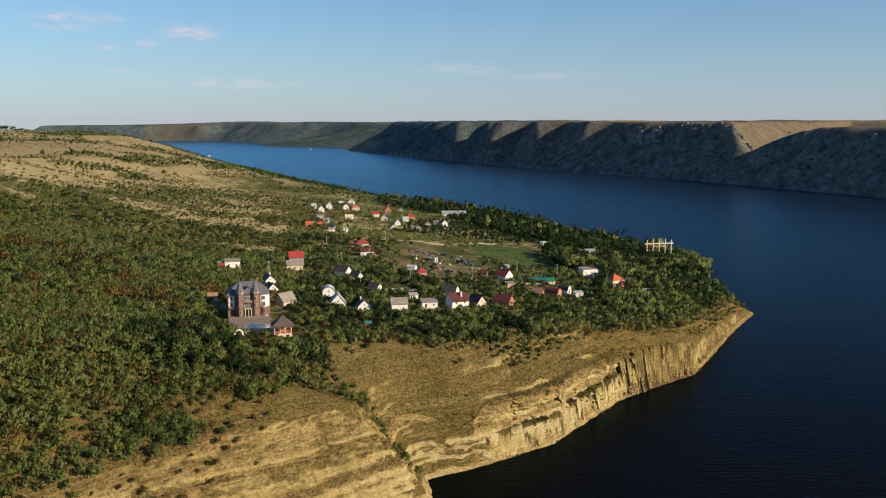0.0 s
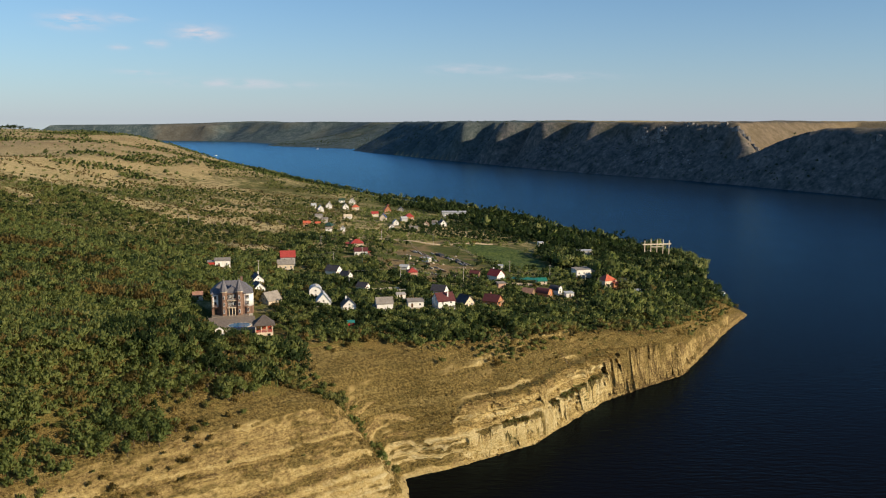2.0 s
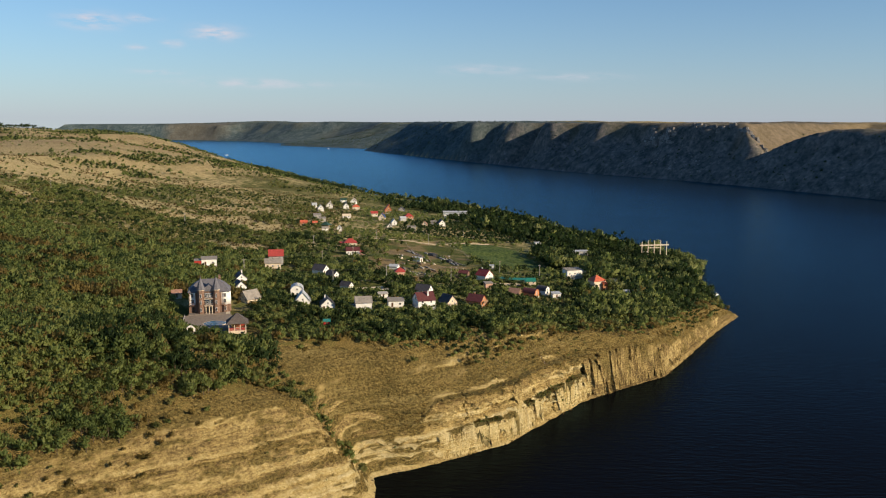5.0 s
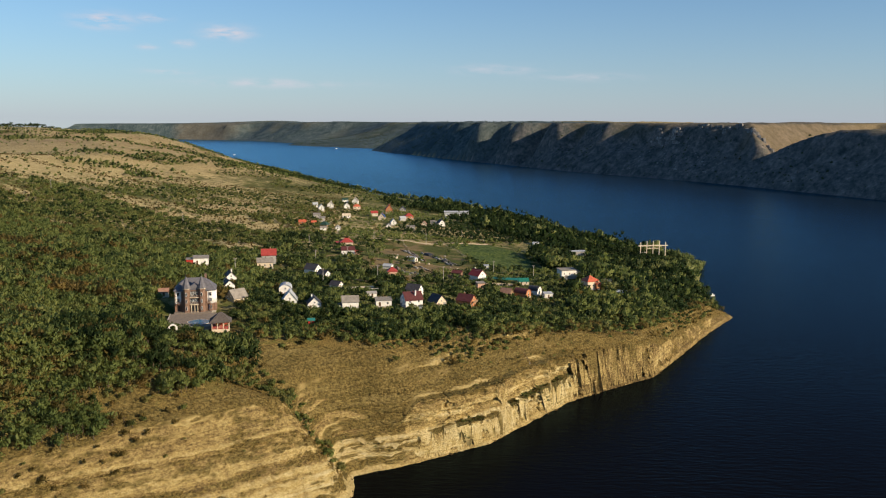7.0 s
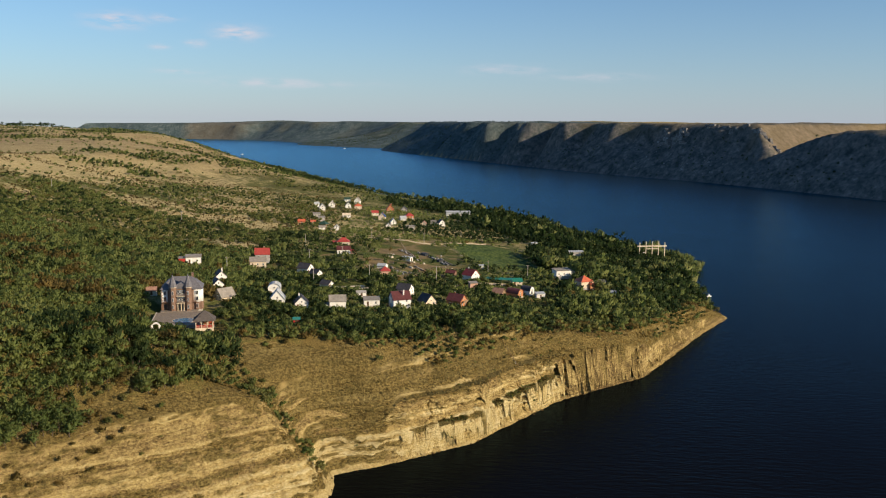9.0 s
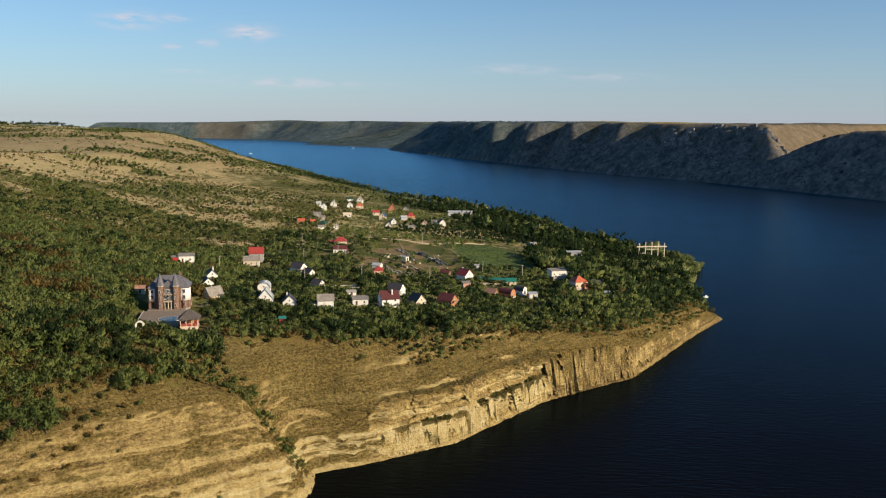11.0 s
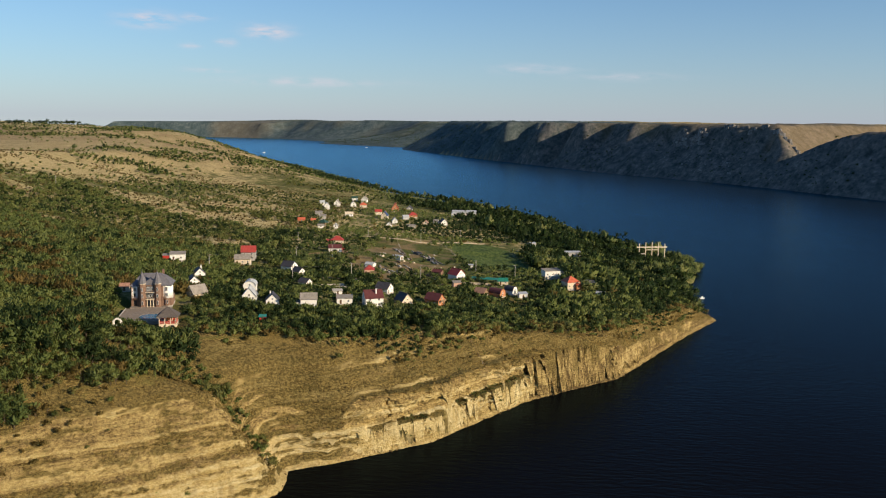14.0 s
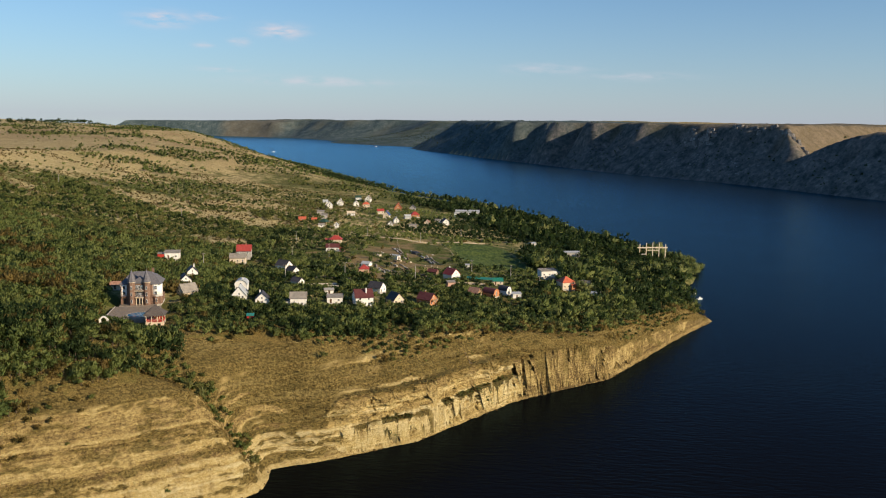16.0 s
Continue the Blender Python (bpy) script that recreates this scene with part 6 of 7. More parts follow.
LEAVES = (LEAF_OLIVE, LEAF_GREEN, LEAF_PALE, LEAF_RUST, LEAF_SCRUB)
NAMES = (("woodland", "dense olive-green deciduous woodland on the slope"), ("green_woodland", "dark green broadleaf trees and orchard scrub"),
         ("willow_scrub", "pale silvery willows along the shore"), ("rusty_scrub", "rust-brown autumn shrubs among the trees"), ("hill_scrub", "yellow-green thorn scrub on the open hillside"))
plants = []
for x0, x1, y0, y1, gap in ((-260, 260, 180, 470, 2.55), (-330, 300, 470, 720, 3.7), (-420, 300, 720, 1150, 4.8), (-900, 120, 1150, 2300, 7.2), (-1300, -250, 2300, 3900, 11.0)):
    px, py = scatter(x0, x1, y0, y1, gap)
    # only what the flight can see
    seen_ = (np.abs(np.arctan2(px - 40, py)) < radians(38)) & (px > -7 - 0.585 * py)
    px, py = px[seen_], py[seen_]
    c, t, k, e_ = wants(px, py)
    keep = (rng.uniform(size=len(px)) < c) & free(px, py, 0.9)
    for a in zip(px[keep], py[keep], t[keep], k[keep], e_[keep]):
        plants.append((*a, 0 if a[1] < 340 else 1 if a[1] < 720 else 2))
# low growth that closes the gaps under the wood
ux, uy = scatter(-200, -20, 190, 470, 4.5)
uc, ut, uk, ue = wants(ux, uy)
keep = (uc > 0.6) & (ut > 3.2) & free(ux, uy, 1.5) & (np.abs(np.arctan2(ux - 40, uy)) < radians(38)) & (ux < -28 - 0.1 * (uy - 300))
for a, b, e_ in zip(ux[keep], uy[keep], ue[keep]):
    plants.append((a, b, rng.uniform(1.9, 2.7), 0, e_, 2))
# trees along the plateau's edge on the skyline
for i in range(130):
    k = rng.uniform()
    plants.append((-1490 + 340 * k + rng.normal(0, 12), 2680 + 110 * k + rng.normal(0, 25), rng.uniform(8, 13) * (1.5 if i % 16 == 0 else 1.0), 1, 99.0, 1))
# bushes on the opposite bank
bx_, by_ = scatter(-700, 1100, 900, 4100, 11.0)
_, bland, bd = away_land(bx_, by_)
lush = 0.2 + 0.55 * ramp01(fbm(bx_ / 120, by_ / 120, 3, 87), 0.0, 0.5) + 0.3 * ramp01(by_, 2000, 2500)
keep = bland & (bd > 4) & (bd < 92 + 70 * ramp01(by_, 2750, 3100) + 320 * ramp01(by_, 3400, 3560)) & (rng.uniform(size=len(bx_)) < lush) & (np.abs(np.arctan2(bx_ - 40, by_)) < radians(38))
for a, b in zip(bx_[keep], by_[keep]):
    plants.append((a, b, rng.uniform(2.2, 5.5), 1, 99.0, 2))
px, py, pt, pk, pe, pl = np.array(plants).T
pt = pt * rng.uniform(0.7, 1.3, len(pt))
pz = height_at(px, py) - 0.15
pz = np.where(pe < 20, pz + 0.55, pz)
pz = np.where(to_line(px, py, [(9, 257), (-4, 258.5), (-18, 258), (-34, 256)])[0] < 9, pz + 0.6, pz)
spin, slim, tone = rng.uniform(0, 2 * math.pi, len(px)), np.where(pt < 1.7, 0.8, rng.uniform(0.85, 1.15, len(px))), rng.uniform(0, 1, len(px))
shape = np.where((pk == 1) & (pt > 7.5) & (rng.uniform(size=len(px)) < 0.10) & (px > 60), 2, np.where(pt < 3.4, 1, 0))
pt = np.where(shape == 2, pt * 1.25, pt)
variety = rng.integers(0, 1000, len(px))
tone = np.where((pk == 1) & (px > 85) & (pe < 9000), tone * 0.4, tone)
# plants in this stretch of the lip and below the mansion stand as trees of their own
lone = (pl == 0) & (px > -64) & (px < 96) & (py < 338 + 0.55 * np.maximum(px - 40, 0)) & (pt > 2.6) & (shape < 2) & (pe > 14)
lone &= np.cumsum(lone) <= 290


def placed(idx):
    """All the plants of idx as one set of points and quads."""
    V, Q, T, N, n = [], [], [], [], 0
    for i in idx:
        sets = UNIT[("broad", "shrub", "poplar")[int(shape[i])]][int(pl[i])]
        v, q, w = sets[variety[i] % len(sets)]
        c, s = math.cos(spin[i]) * pt[i] * slim[i], math.sin(spin[i]) * pt[i] * slim[i]
        V.append(np.stack([v[:, 0] * c - v[:, 1] * s + px[i], v[:, 0] * s + v[:, 1] * c + py[i], v[:, 2] * pt[i] + pz[i]], 1))
        Q.append(q + n)
        T.append(np.full(len(v), tone[i]))
        cs, sn = math.cos(spin[i]), math.sin(spin[i])
        N.append(np.stack([w[:, 0] * cs - w[:, 1] * sn, w[:, 0] * sn + w[:, 1] * cs, w[:, 2]], 1))
        n += len(v)
        if pl[i] < 2 and shape[i] == 0:
            r = 0.028 * pt[i]
            v, q = stem([(px[i], py[i], pz[i] - 0.3), (px[i], py[i], pz[i] + 0.35 * pt[i])], (r, 0.6 * r), 3)
            V.append(v)
            Q.append(q + n)
            T.append(np.full(len(v), 0.0))
            N.append(np.tile((0.8, -0.5, 0.2), (len(v), 1)))
            n += len(v)
    return np.concatenate(V), np.concatenate(Q), np.concatenate(T), np.concatenate(N)


for kind in range(5):
    for near in (0, 1, 2):
        idx = np.flatnonzero((pk == kind) & (pl == near) & ~lone)
        if len(idx) == 0:
            continue
        V, Q, T, N = placed(idx)
        ob = new(NAMES[kind][0], quads_mesh(NAMES[kind][0], V, Q, LEAVES[kind], normals=N))
        mark(ob, tone=T)
        tagged(ob, NAMES[kind][1], "woodland", kind="stuff")

# single trees: trunk with limbs, and crown
MODELS = {}
for kind in range(5):
    for m in range(5):
        r2 = np.random.default_rng(100 + 10 * kind + m)
        wide = r2.uniform(0.4, 0.56)
        v, q, w = crown(r2, 1, wide, 0.12, 170, 0.064, 5)
        cm = quads_mesh("crown", v, q, LEAVES[kind], normals=w)
        at = cm.attributes.new("tone", "FLOAT", "POINT")
        at.data.foreach_set("value", np.full(len(v), r2.uniform(0, 1), np.float32))
        tv, tq = stem([(0, 0, -0.08), (0.01, 0.0, 0.2), (0.02, -0.015, 0.45), (0.0, 0.01, 0.75)], (0.03, 0.024, 0.016, 0.006), 5)
        parts_v, parts_q, n = [tv], [tq], len(tv)
        for i in range(4):
            a, z0 = r2.uniform(0, 6.28), r2.uniform(0.18, 0.4)
            lv, lq = stem([(0.01, 0, z0), (0.13 * math.cos(a), 0.13 * math.sin(a), z0 + 0.13), (0.28 * math.cos(a), 0.28 * math.sin(a), z0 + 0.24)], (0.013, 0.009, 0.004), 4)
            parts_v.append(lv)
            parts_q.append(lq + n)
            n += len(lv)
        MODELS[kind, m] = (quads_mesh("trunk", np.concatenate(parts_v), np.concatenate(parts_q), BARK, True), cm)
LONE_LABEL = ("olive-green deciduous tree near the cliff's edge", "dark green broadleaf tree below the houses", "pale silvery willow tree", "rust-brown autumn tree near the cliff's edge", "yellow-green scrub tree on the slope")
for i in np.flatnonzero(lone):
    small = pt[i] < 3.6
    ob = root("shrub" if small else "tree", px[i], py[i], pz[i], math.degrees(spin[i]), LONE_LABEL[int(pk[i])].replace("tree", "shrub" if small else "tree"), "shrub" if small else "tree", "trees on the headland")
    ob.scale = (pt[i] * slim[i] * (1.25 if small else 1), pt[i] * slim[i] * (1.25 if small else 1), pt[i])
    trunk, leafy = MODELS[int(pk[i]), int(variety[i] % 5)]
    for nm, data in (("trunk", trunk), ("crown", leafy)):
        o = new(nm, data)
        o.parent = ob


# ---- poles, wires, pier frame, boats, fences, yard ----
def stand(x, y):
    return float(height_at(x, y))


def power_pole(x, y, tall=8.5, rot=20, arm=1.5):
    p = root("power_pole", x, y, stand(x, y), rot, "grey concrete power pole with a short crossarm", "power pole", "power poles")
    part("post", *prism(disc(0, 0, 0.19, 8), -1.0, tall, 0.62), CONCRETE, p)
    bar = part("crossarm", *box(-arm / 2, arm / 2, -0.06, 0.06, tall - 0.55, tall - 0.42), WOOD, p)
    for u in (-arm / 2 + 0.1, 0, arm / 2 - 0.1):
        part("insulator", *prism(disc(u, 0, 0.06, 6), tall - 0.42, tall - 0.2), FRAME, bar)
    return x, y, stand(x, y) + tall - 0.25


tops = [power_pole(*q) for q in ((-60.5, 417), (-15.7, 401), (41.7, 463), (72, 506), (30.5, 655), (-8.3, 640), (-45, 560), (-30, 480), (8, 432), (110, 470), (-262, 676), (-150, 640), (60, 720), (-16, 520), (95, 500))]


def wire(a, b, sag):
    n, v, f = 10, [], []
    for i in range(n + 1):
        k = i / n
        x, y, z = (a[j] + (b[j] - a[j]) * k for j in range(3))
        z -= 4 * sag * k * (1 - k)
        v += [(x, y - 0.02, z), (x, y + 0.02, z), (x, y, z + 0.035)]
        if i:
            o = 3 * (i - 1)
            f += [(o + c, o + (c + 1) % 3, o + 3 + (c + 1) % 3, o + 3 + c) for c in range(3)]
    w = part("power_line", v, f, WIRE)
    tagged(w, "thin dark power line between two poles", "power line", "power lines")


for a, b in ((0, 7), (7, 1), (1, 8), (8, 2), (2, 3), (3, 14), (2, 9), (7, 13), (13, 5), (5, 4), (5, 6), (4, 12), (6, 11), (11, 10)):
    wire(tops[a], tops[b], 0.9)

# open concrete frame on the wooded shore
pier = root("concrete_frame", 216, 698, stand(216, 698), 10, "weathered open concrete frame rising above the trees", "concrete frame")
CLEAR.append((216, 698, 4))
for i in range(5):
    for j in (0,):
        part("column", *box(-11 + 5.4 * i - 0.3, -11 + 5.4 * i + 0.3, j - 0.3, j + 0.3, -1.5, 15.6 if i in (1, 2, 3) else 14.6), CREAM, pier)
for j in (0,):
    part("beam", *box(-13, 12.4, j - 0.42, j + 0.5, 11.2, 12.1), CREAM, pier)
part("lower_beam", *box(-5.6, 5.2, -0.2, 0.2, 9.2, 9.7), CREAM, pier)
part("brace", *box(-11, -5.6, -0.3, 0.3, 6.0, 6.6), CONCRETE, pier)


def boat(x, y, rot, long_, label, group):
    b = root("boat", x, y, 0.0, rot, label, "boat", group)
    w = long_ * 0.16
    ring_ = [(-long_ / 2, -w), (long_ * 0.2, -w), (long_ * 0.42, -w * 0.55), (long_ / 2, 0), (long_ * 0.42, w * 0.55), (long_ * 0.2, w), (-long_ / 2, w)]
    part("hull", *prism(ring_, -0.25, 0.7, 1.12), FRAME, b)
    part("cabin", *prism([(-long_ * 0.2, -w * 0.7), (long_ * 0.12, -w * 0.7), (long_ * 0.12, w * 0.7), (-long_ * 0.2, w * 0.7)], 0.7, 1.7, 0.8), PLASTER, b)
    part("windscreen", *box(long_ * 0.1, long_ * 0.13, -w * 0.6, w * 0.6, 0.95, 1.5), GLASS, b)


boat(220.5, 574, 70, 4.0, "small white moored boat by the shore", "boats")
boat(219.5, 555, 20, 3.6, "small white moored boat by the shore", "boats")
boat(-598, 2765, 60, 14.0, "white motor boat far out on the water", "boats")
boat(-590, 3900, 40, 16.0, "white motor boat far out on the water", "boats")
boat(-350, 3440, 70, 16.0, "white boat moored under the far bank", "boats")


def fence(points, tall, board, label, gap=2.6):
    """Posts and rails along a line; boarded if board."""
    f = new("fence")
    f.matrix_basis = pose(points[0][0], points[0][1], 0)
    tagged(f, label, "fence", "fences")
    ox, oy = points[0]
    for (ax, ay), (bx, by) in zip(points[:-1], points[1:]):
        size = math.hypot(bx - ax, by - ay)
        n = max(1, round(size / gap))
        ux, uy = (bx - ax) / size, (by - ay) / size
        for i in range(n):
            x0, y0, x1, y1 = ax + (bx - ax) * i / n, ay + (by - ay) * i / n, ax + (bx - ax) * (i + 1) / n, ay + (by - ay) * (i + 1) / n
            z0, z1 = stand(x0, y0), stand(x1, y1)
            x0, y0, x1, y1 = x0 - ox, y0 - oy, x1 - ox, y1 - oy
            part("post", *box(x0 - 0.07, x0 + 0.07, y0 - 0.07, y0 + 0.07, z0 - 0.4, z0 + tall + 0.1), CONCRETE, f)
            px_, py_ = -uy * 0.03, ux * 0.03
            for lo, hi in ((0.1, tall),) if board else ((tall * 0.35, tall * 0.35 + 0.12), (tall * 0.85, tall * 0.85 + 0.12)):
                v = [(x0 - px_, y0 - py_, z0 + lo), (x1 - px_, y1 - py_, z1 + lo), (x1 + px_, y1 + py_, z1 + lo), (x0 + px_, y0 + py_, z0 + lo),
                     (x0 - px_, y0 - py_, z0 + hi), (x1 - px_, y1 - py_, z1 + hi), (x1 + px_, y1 + py_, z1 + hi), (x0 + px_, y0 + py_, z0 + hi)]
                part("panel" if board else "rail", v, BOXF, PALEWOOD if board else WOOD, f)


fence([(-10, 646), (28, 658), (52, 672)], 0.8, True, "pale board fence along the upper plots", 5.0)
fence([(54, 676), (80, 694)], 0.8, True, "pale board fence beside the green field", 5.0)
fence([(44, 674), (66, 556)], 1.2, False, "weathered post and rail field fence", 6.0)
fence([(12, 655), (20, 600), (26, 560)], 1.2, False, "grey plank fence between the plots", 5.0)
fence([(-20, 425), (4, 428), (30, 436)], 1.4, True, "pale garden fence by the lane", 3.0)
fence([(36, 440), (60, 462), (84, 470)], 1.3, True, "pale garden fence by the lane", 3.0)

# beams, slabs, a container and tarpaulin on the building yard
yard_rng = random.Random(5)
ROWS = [((12, 615), (30, 542), 9), ((15, 610), (33, 538), 6), ((21, 524), (32, 504), 5), ((24, 528), (35, 507), 4), ((35, 482), (53, 469), 5), ((10, 506), (19, 478), 5), ((14, 508), (23, 482), 5), ((27, 601), (49, 530), 8), ((32, 600), (52, 534), 6), ((18, 500), (30, 484), 5)]
for row, ((ax, ay), (bx, by), many) in enumerate(ROWS):
    for i in range(many):
        k = (i + yard_rng.uniform(0.2, 0.8)) / many
        x, y = ax + (bx - ax) * k + yard_rng.uniform(-0.8, 0.8), ay + (by - ay) * k + yard_rng.uniform(-0.8, 0.8)
        long_, rot = math.dist((ax, ay), (bx, by)) / many * yard_rng.uniform(0.7, 1.05), math.degrees(math.atan2(by - ay, bx - ax)) + yard_rng.uniform(-7, 7)
        w, timber = yard_rng.uniform(0.35, 0.9), (i + row) % 3 == 0
        b = part("timber" if timber else "concrete_beam", *box(-long_ / 2, long_ / 2, -w / 2, w / 2, -0.2, yard_rng.uniform(0.4, 0.9)), WOOD if timber else (CONCRETE, SLATE)[i % 2])
        b.matrix_basis = pose(x, y, stand(x, y), 0, 0, rot)
        tagged(b, "weathered timber lying on the building yard" if timber else "long concrete beam lying on the building yard", "timber" if timber else "beam", "yard timber" if timber else "yard beams")
for i in range(26):
    x, y = 8 + 44 * yard_rng.random(), 482 + 110 * yard_rng.random()
    s = yard_rng.uniform(0.5, 1.4)
    ring_ = [(s * yard_rng.uniform(0.6, 1.0) * math.cos(a), s * yard_rng.uniform(0.6, 1.0) * math.sin(a)) for a in (0.2, 1.3, 2.4, 3.4, 4.5, 5.6)]
    b = part("rubble_heap", *prism(ring_, -0.3, s * 0.6, 0.45), (CONCRETE, SLATE, CREAM)[i % 3])
    b.matrix_basis = pose(x, y, stand(x, y))
    tagged(b, "small heap of pale rubble on the yard", "rubble", "rubble heaps")
cont = root("white_container", 22.5, 540, stand(22.5, 540), -38, "white site container with rounded roof", "container")
CLEAR.append((22.5, 540, 4.5))
part("body", *box(-3.6, 3.6, -1.4, 1.4, -0.5, 2.3), PLASTER, cont)
part("roof", *slab((-3.7, -1.5, 2.3), (3.7, -1.5, 2.3), (3.7, 1.5, 2.6), (-3.7, 1.5, 2.6), 0.12), PALEROOF, cont)
part("door", *box(3.6, 3.66, -0.6, 0.6, 0.0, 2.0), DOORMAT, cont)
for x, y, a, b_, rot in ((33, 580, 9.5, 4.2, -66), (39, 566, 8.0, 3.6, -66), (43, 549, 6.5, 3.2, -66)):
    t = part("tarpaulin_heap", *prism([(-a / 2, -b_ / 2), (a / 2, -b_ / 2), (a / 2, b_ / 2), (-a / 2, b_ / 2)], -0.4, 1.5, 0.75), TARP)
    t.matrix_basis = pose(x, y, stand(x, y), 0, 0, rot)
    tagged(t, "heap of building material under dark tarpaulin", "tarpaulin heap", "tarpaulin heaps")
net = root("green_canopy", 75, 476, stand(75, 476), -8, "long green netting canopy on posts", "canopy")
CLEAR.append((70, 477, 4.5))
CLEAR.append((79, 475, 4.5))
part("netting", *slab((-9.5, -2.4, 2.6), (9.5, -2.4, 2.2), (9.5, 2.4, 2.6), (-9.5, 2.4, 3.0), 0.06), GREENROOF, net)
for u in (-9.2, -3.1, 3.1, 9.2):
    for w in (-2.2, 2.2):
        part("post", *prism(disc(u, w, 0.06, 6), -1.2, 2.6), WIRE, net)

# wooden rail beside the path down the slope, and pale blocks along the promontory's brow
fence([(66, 340), (70, 333), (75, 325)], 0.5, False, "weathered wooden rail beside the slope path", 2.0)
rocks_rng = random.Random(9)
for i in range(34):
    k = i / 33
    x, y = -92 + 34 * k + rocks_rng.uniform(-1, 1), 181 + 28 * k + rocks_rng.uniform(-1, 1)
    s = rocks_rng.uniform(0.25, 0.5)
    n_ = 6
    low = [(s * rocks_rng.uniform(0.75, 1.1) * math.cos(6.28 * q / n_), 0.7 * s * rocks_rng.uniform(0.75, 1.1) * math.sin(6.28 * q / n_)) for q in range(n_)]
    b = part("boulder", *prism(low, -0.8, s * rocks_rng.uniform(0.5, 0.8), 0.72), ROCK)
    b.matrix_basis = pose(x, y, stand(x, y) + 0.3, rocks_rng.uniform(-8, 8), rocks_rng.uniform(-8, 8), rocks_rng.uniform(0, 180))
    tagged(b, "pale limestone block on the brow of the slope", "boulder", "limestone blocks")

# fallen blocks along the waterline
shore_line = PROMONTORY[4:] + CLIFF[1:] + BACK[1:4]
shore_run = [0.0]
for p_, q_ in zip(shore_line[:-1], shore_line[1:]):
    shore_run.append(shore_run[-1] + math.dist(p_, q_))
for i in range(230):
    at_ = shore_run[-1] * (i + rocks_rng.uniform(0, 0.9)) / 230
    x = float(np.interp(at_, shore_run, [p_[0] for p_ in shore_line])) + rocks_rng.uniform(-1.2, 1.2)
    y = float(np.interp(at_, shore_run, [p_[1] for p_ in shore_line])) + rocks_rng.uniform(-1.2, 1.2)
    s = rocks_rng.uniform(0.25, 0.75) * (0.7 if at_ > 300 else 1.0)
    low = [(s * rocks_rng.uniform(0.8, 1.5) * math.cos(6.28 * q / 6), s * rocks_rng.uniform(0.6, 1.1) * math.sin(6.28 * q / 6)) for q in range(6)]
    b = part("shore_rock", *prism(low, -1.0, s * rocks_rng.uniform(0.35, 0.7), 0.7), ROCK)
    b.matrix_basis = pose(x, y, 0.0, rocks_rng.uniform(-8, 8), rocks_rng.uniform(-8, 8), rocks_rng.uniform(0, 180))
    tagged(b, "pale fallen limestone block at the water's edge", "rock", "shore rocks")

# weathered limestone outcrops under the opposite bank's rim, and blocks on its lower slope
bank_run = np.r_[0, np.cumsum([math.dist(p_, q_) for p_, q_ in zip(OPPOSITE[:-1], OPPOSITE[1:])])]


def bank_point(s_, d_):
    """A place on the opposite bank: so far along its shore, so far inland."""
    x, y = float(np.interp(s_, bank_run, [p_[0] for p_ in OPPOSITE])), float(np.interp(s_, bank_run, [p_[1] for p_ in OPPOSITE]))
    x2, y2 = float(np.interp(s_ + 30, bank_run, [p_[0] for p_ in OPPOSITE])), float(np.interp(s_ + 30, bank_run, [p_[1] for p_ in OPPOSITE]))
    size = math.hypot(x2 - x, y2 - y)
    return x + (y2 - y) / size * d_, y - (x2 - x) / size * d_


for s0, s1, d0, d1, many, big in ((1640, 1850, 92, 103, 38, 1.0), (1880, 1960, 74, 94, 22, 1.1), (1250, 1440, 68, 86, 20, 1.1), (1700, 1960, 15, 60, 44, 0.4)):
    for i in range(many):
        x, y = bank_point(rocks_rng.uniform(s0, s1), rocks_rng.uniform(d0, d1))
        s = rocks_rng.uniform(2.4, 5.5) * big
        low = [(s * rocks_rng.uniform(0.7, 1.2) * math.cos(6.28 * q / 9), 1.6 * s * rocks_rng.uniform(0.7, 1.2) * math.sin(6.28 * q / 9)) for q in range(9)]
        b = part("rock_outcrop", *prism(low, -7.0 * big, rocks_rng.uniform(1.0, 5.0) * big, 0.7), CRAG)
        b.matrix_basis = pose(x, y, stand(x, y), rocks_rng.uniform(-6, 6), rocks_rng.uniform(-6, 6), 28)
        tagged(b, "grey limestone outcrop below the plateau's rim" if big > 0.5 else "pale limestone block on the far slope", "rock", "rock outcrops" if big > 0.5 else "slope blocks")

# dry tufts on the bare hill
tuft_rng = np.random.default_rng(21)


def tufts(name, x0, x1, y0, y1, count, size, leaves, test, label):
    tx, ty = tuft_rng.uniform(x0, x1, count), tuft_rng.uniform(y0, y1, count)
    ok = test(tx, ty) & free(tx, ty)
    tx, ty = tx[ok], ty[ok]
    tz = height_at(tx, ty) + 0.15
    ts = size * tuft_rng.uniform(0.5, 1.5, len(tx))
    m = leaves
    a = tuft_rng.uniform(0, 6.28, (len(tx), m))
    lean = tuft_rng.uniform(0.6, 1.8, (len(tx), m))
    c, s = np.cos(a), np.sin(a)
    base = np.stack([tx, ty, tz], 1)[:, None]
    w = ts[:, None] * 0.35
    tip = np.stack([c * lean, s * lean, 0 * c + 1], -1) * ts[:, None, None]
    side = np.stack([-s, c, 0 * c], -1) * w[..., None]
    quad = np.stack([base - side - 0.3 * np.array([0, 0, 1]), base + side - 0.3 * np.array([0, 0, 1]), base + tip + side * 0.7, base + tip - side * 0.7], 2)
    V = quad.reshape(-1, 3)
    ob = new(name, quads_mesh(name, V, np.arange(len(V)).reshape(-1, 4), STRAW))
    tagged(ob, label, "dry grass", kind="stuff")


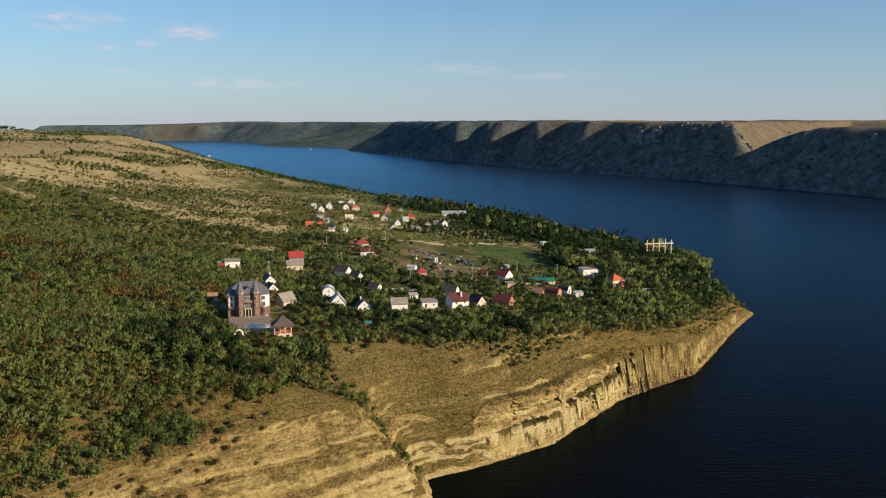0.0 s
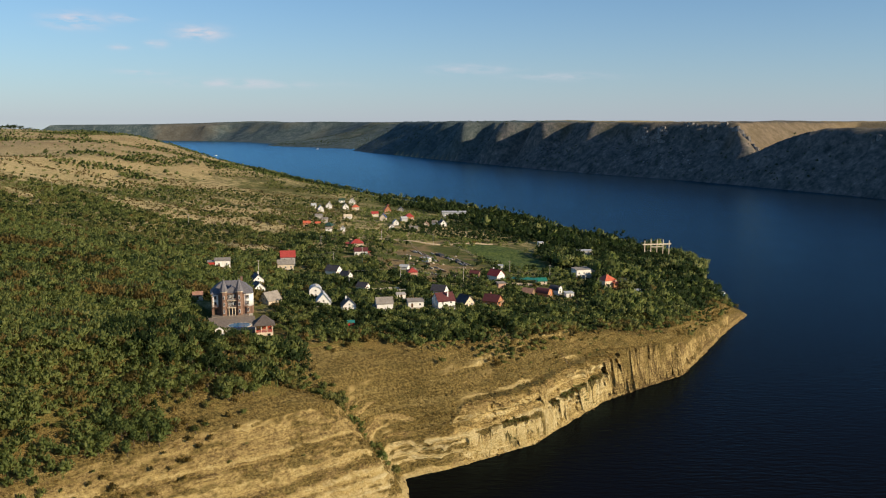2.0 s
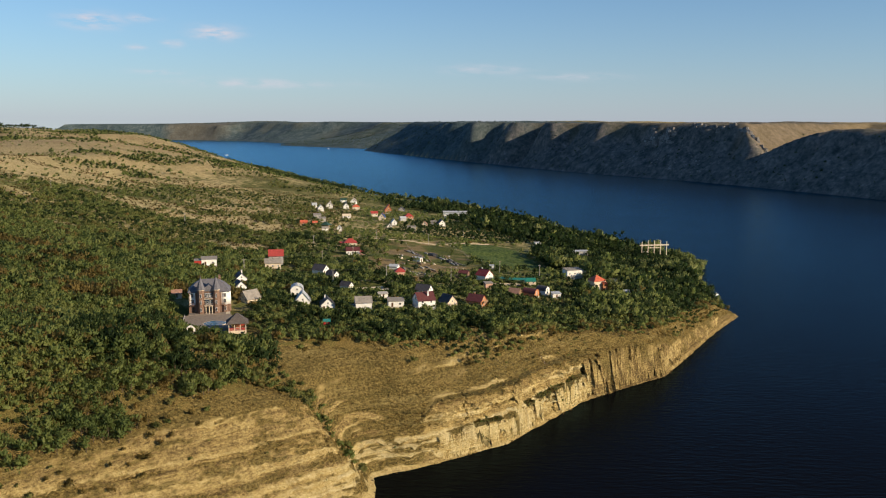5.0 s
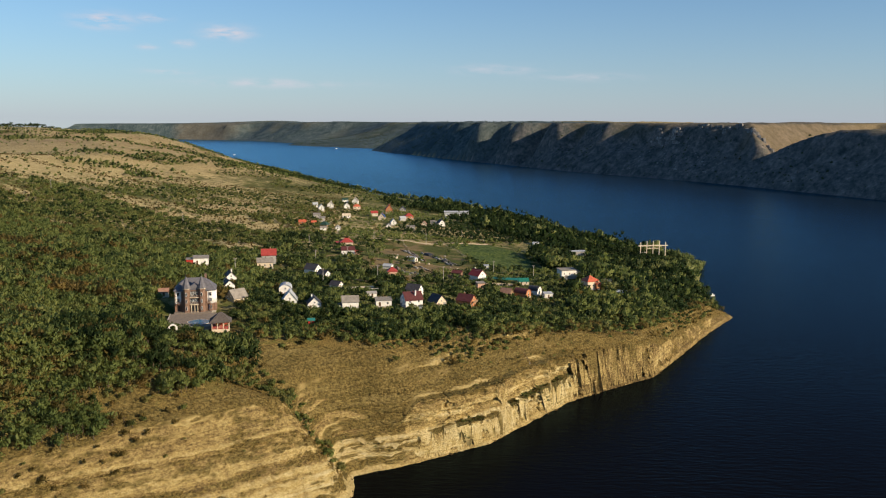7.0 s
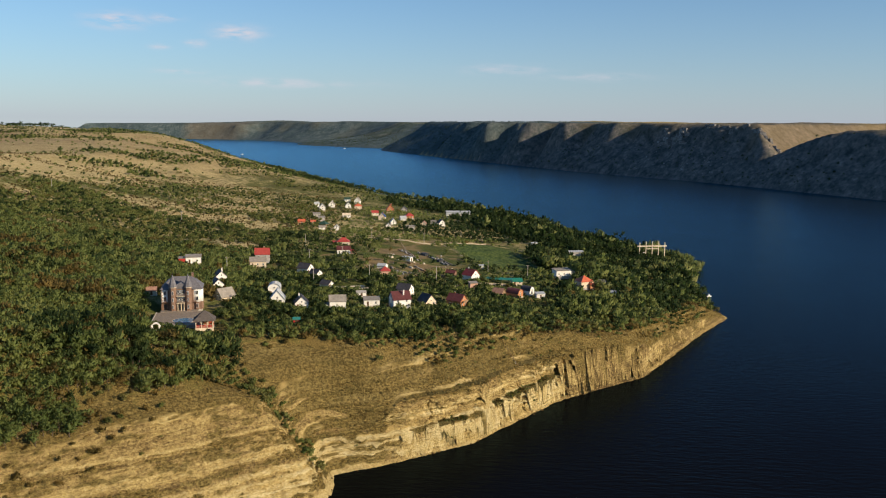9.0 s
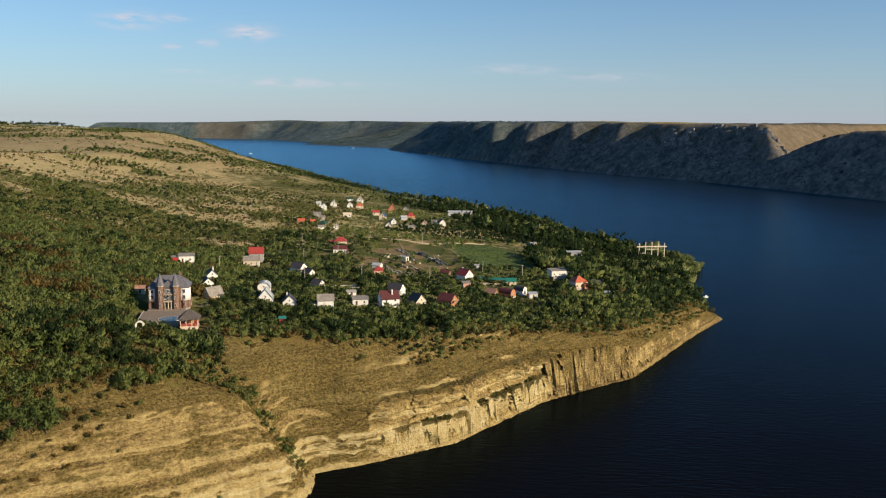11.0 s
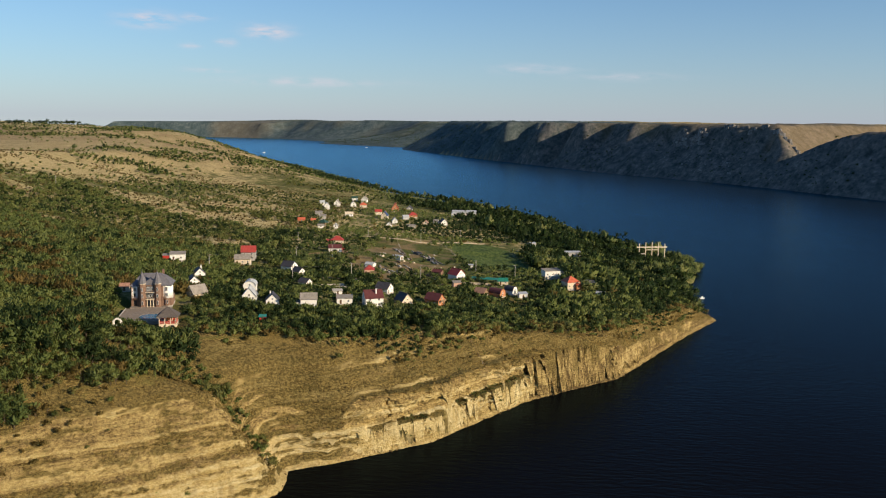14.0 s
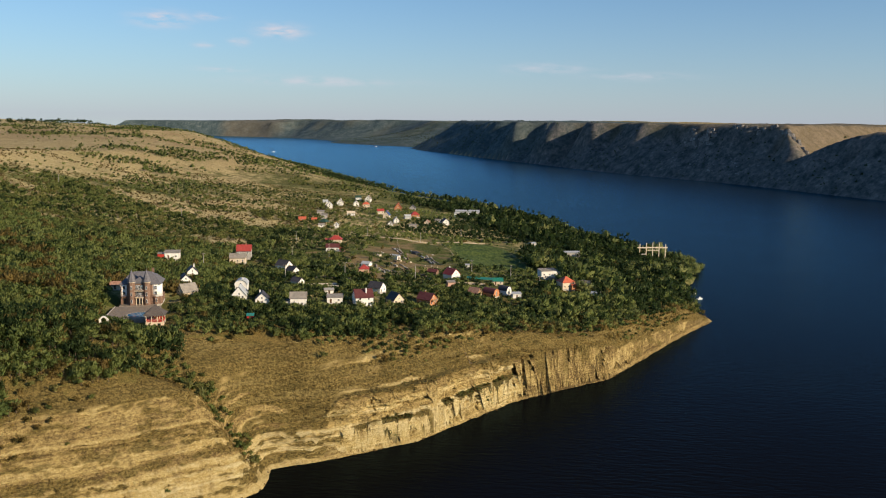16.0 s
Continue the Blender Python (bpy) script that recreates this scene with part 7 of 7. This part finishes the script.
tufts("hill_grass", -420, -40, 430, 1000, 13000, 0.7, 4, lambda x, y: fbm(x / 45, y / 45, 3, 80) < 0.05, "straw-coloured dry grass on the open hillside")

# dry grass and weeds on the cliff's slope, rooted on its ledges
cm = cliff.data
c_co, c_gr = np.zeros(len(cm.vertices) * 3, np.float32), np.zeros(len(cm.vertices), np.float32)
cm.vertices.foreach_get("co", c_co)
cm.attributes["grass"].data.foreach_get("value", c_gr)
c_co = c_co.reshape(-1, 3)
spots = np.flatnonzero((c_gr > 0.3) & (c_co[:, 2] > 2))
spots = tuft_rng.choice(spots, 12000, replace=False)
root_ = c_co[spots] + tuft_rng.normal(0, 0.12, (len(spots), 3))
root_[:, 2] -= 0.1
size_ = tuft_rng.uniform(0.22, 0.6, len(spots))
V = []
for leaf_ in range(3):
    a = tuft_rng.uniform(0, 6.28, len(spots))
    lean = tuft_rng.uniform(0.2, 0.9, len(spots))
    side = np.stack([-np.sin(a), np.cos(a), 0 * a], 1) * (size_ * 0.4)[:, None]
    tip = np.stack([np.cos(a) * lean, np.sin(a) * lean, 0 * a + 1], 1) * size_[:, None]
    side *= np.sign(np.cross(side, tip) @ np.array([0.5, -0.7, 0.5]) + 1e-6)[:, None]
    V.append(np.stack([root_ - side * 0.6, root_ + side * 0.6, root_ + tip + side, root_ + tip - side], 1))
V = np.concatenate(V).reshape(-1, 3)
lit_ = np.tile(np.array([0.35, -0.45, 0.8]), (len(V), 1)) + tuft_rng.normal(0, 0.25, (len(V), 3))
ob = new("cliff_grass", quads_mesh("cliff_grass", V, np.arange(len(V)).reshape(-1, 4), GOLDGRASS, normals=lit_ / np.linalg.norm(lit_, axis=1, keepdims=True)))
mark(ob, tone=np.tile(np.repeat(tuft_rng.uniform(0, 1, len(spots)), 4), 3))
tagged(ob, "dry golden grass tufts on the cliff's slope and ledges", "dry grass", kind="stuff")

# low scrub along the bench and the ledge
c_sh = np.zeros(len(cm.vertices), np.float32)
cm.attributes["shelf"].data.foreach_get("value", c_sh)
spots = tuft_rng.choice(np.flatnonzero(c_sh > 0.75), 190, replace=False)
for label_, kind_, chosen in (("brown-green scrub along the cliff's bench", 4, spots[:130]), ("rust-brown bushes rooted on the cliff's bench", 3, spots[130:])):
    V, Q, T, N, n = [], [], [], [], 0
    for i in chosen:
        sets = UNIT["shrub"][1]
        v, q, w = sets[int(tuft_rng.integers(0, len(sets)))]
        k, a = tuft_rng.uniform(0.4, 1.0), tuft_rng.uniform(0, 6.28)
        ca, sa = math.cos(a) * k, math.sin(a) * k
        V.append(np.stack([v[:, 0] * ca - v[:, 1] * sa, v[:, 0] * sa + v[:, 1] * ca, v[:, 2] * k - 0.1], 1) + c_co[i])
        Q.append(q + n)
        T.append(np.full(len(v), tuft_rng.uniform(0, 0.8)))
        N.append(w)
        n += len(v)
    ob = new("ledge_scrub", quads_mesh("ledge_scrub", np.concatenate(V), np.concatenate(Q), LEAVES[kind_], normals=np.concatenate(N)))
    mark(ob, tone=np.concatenate(T))
    tagged(ob, label_, "scrub", kind="stuff")
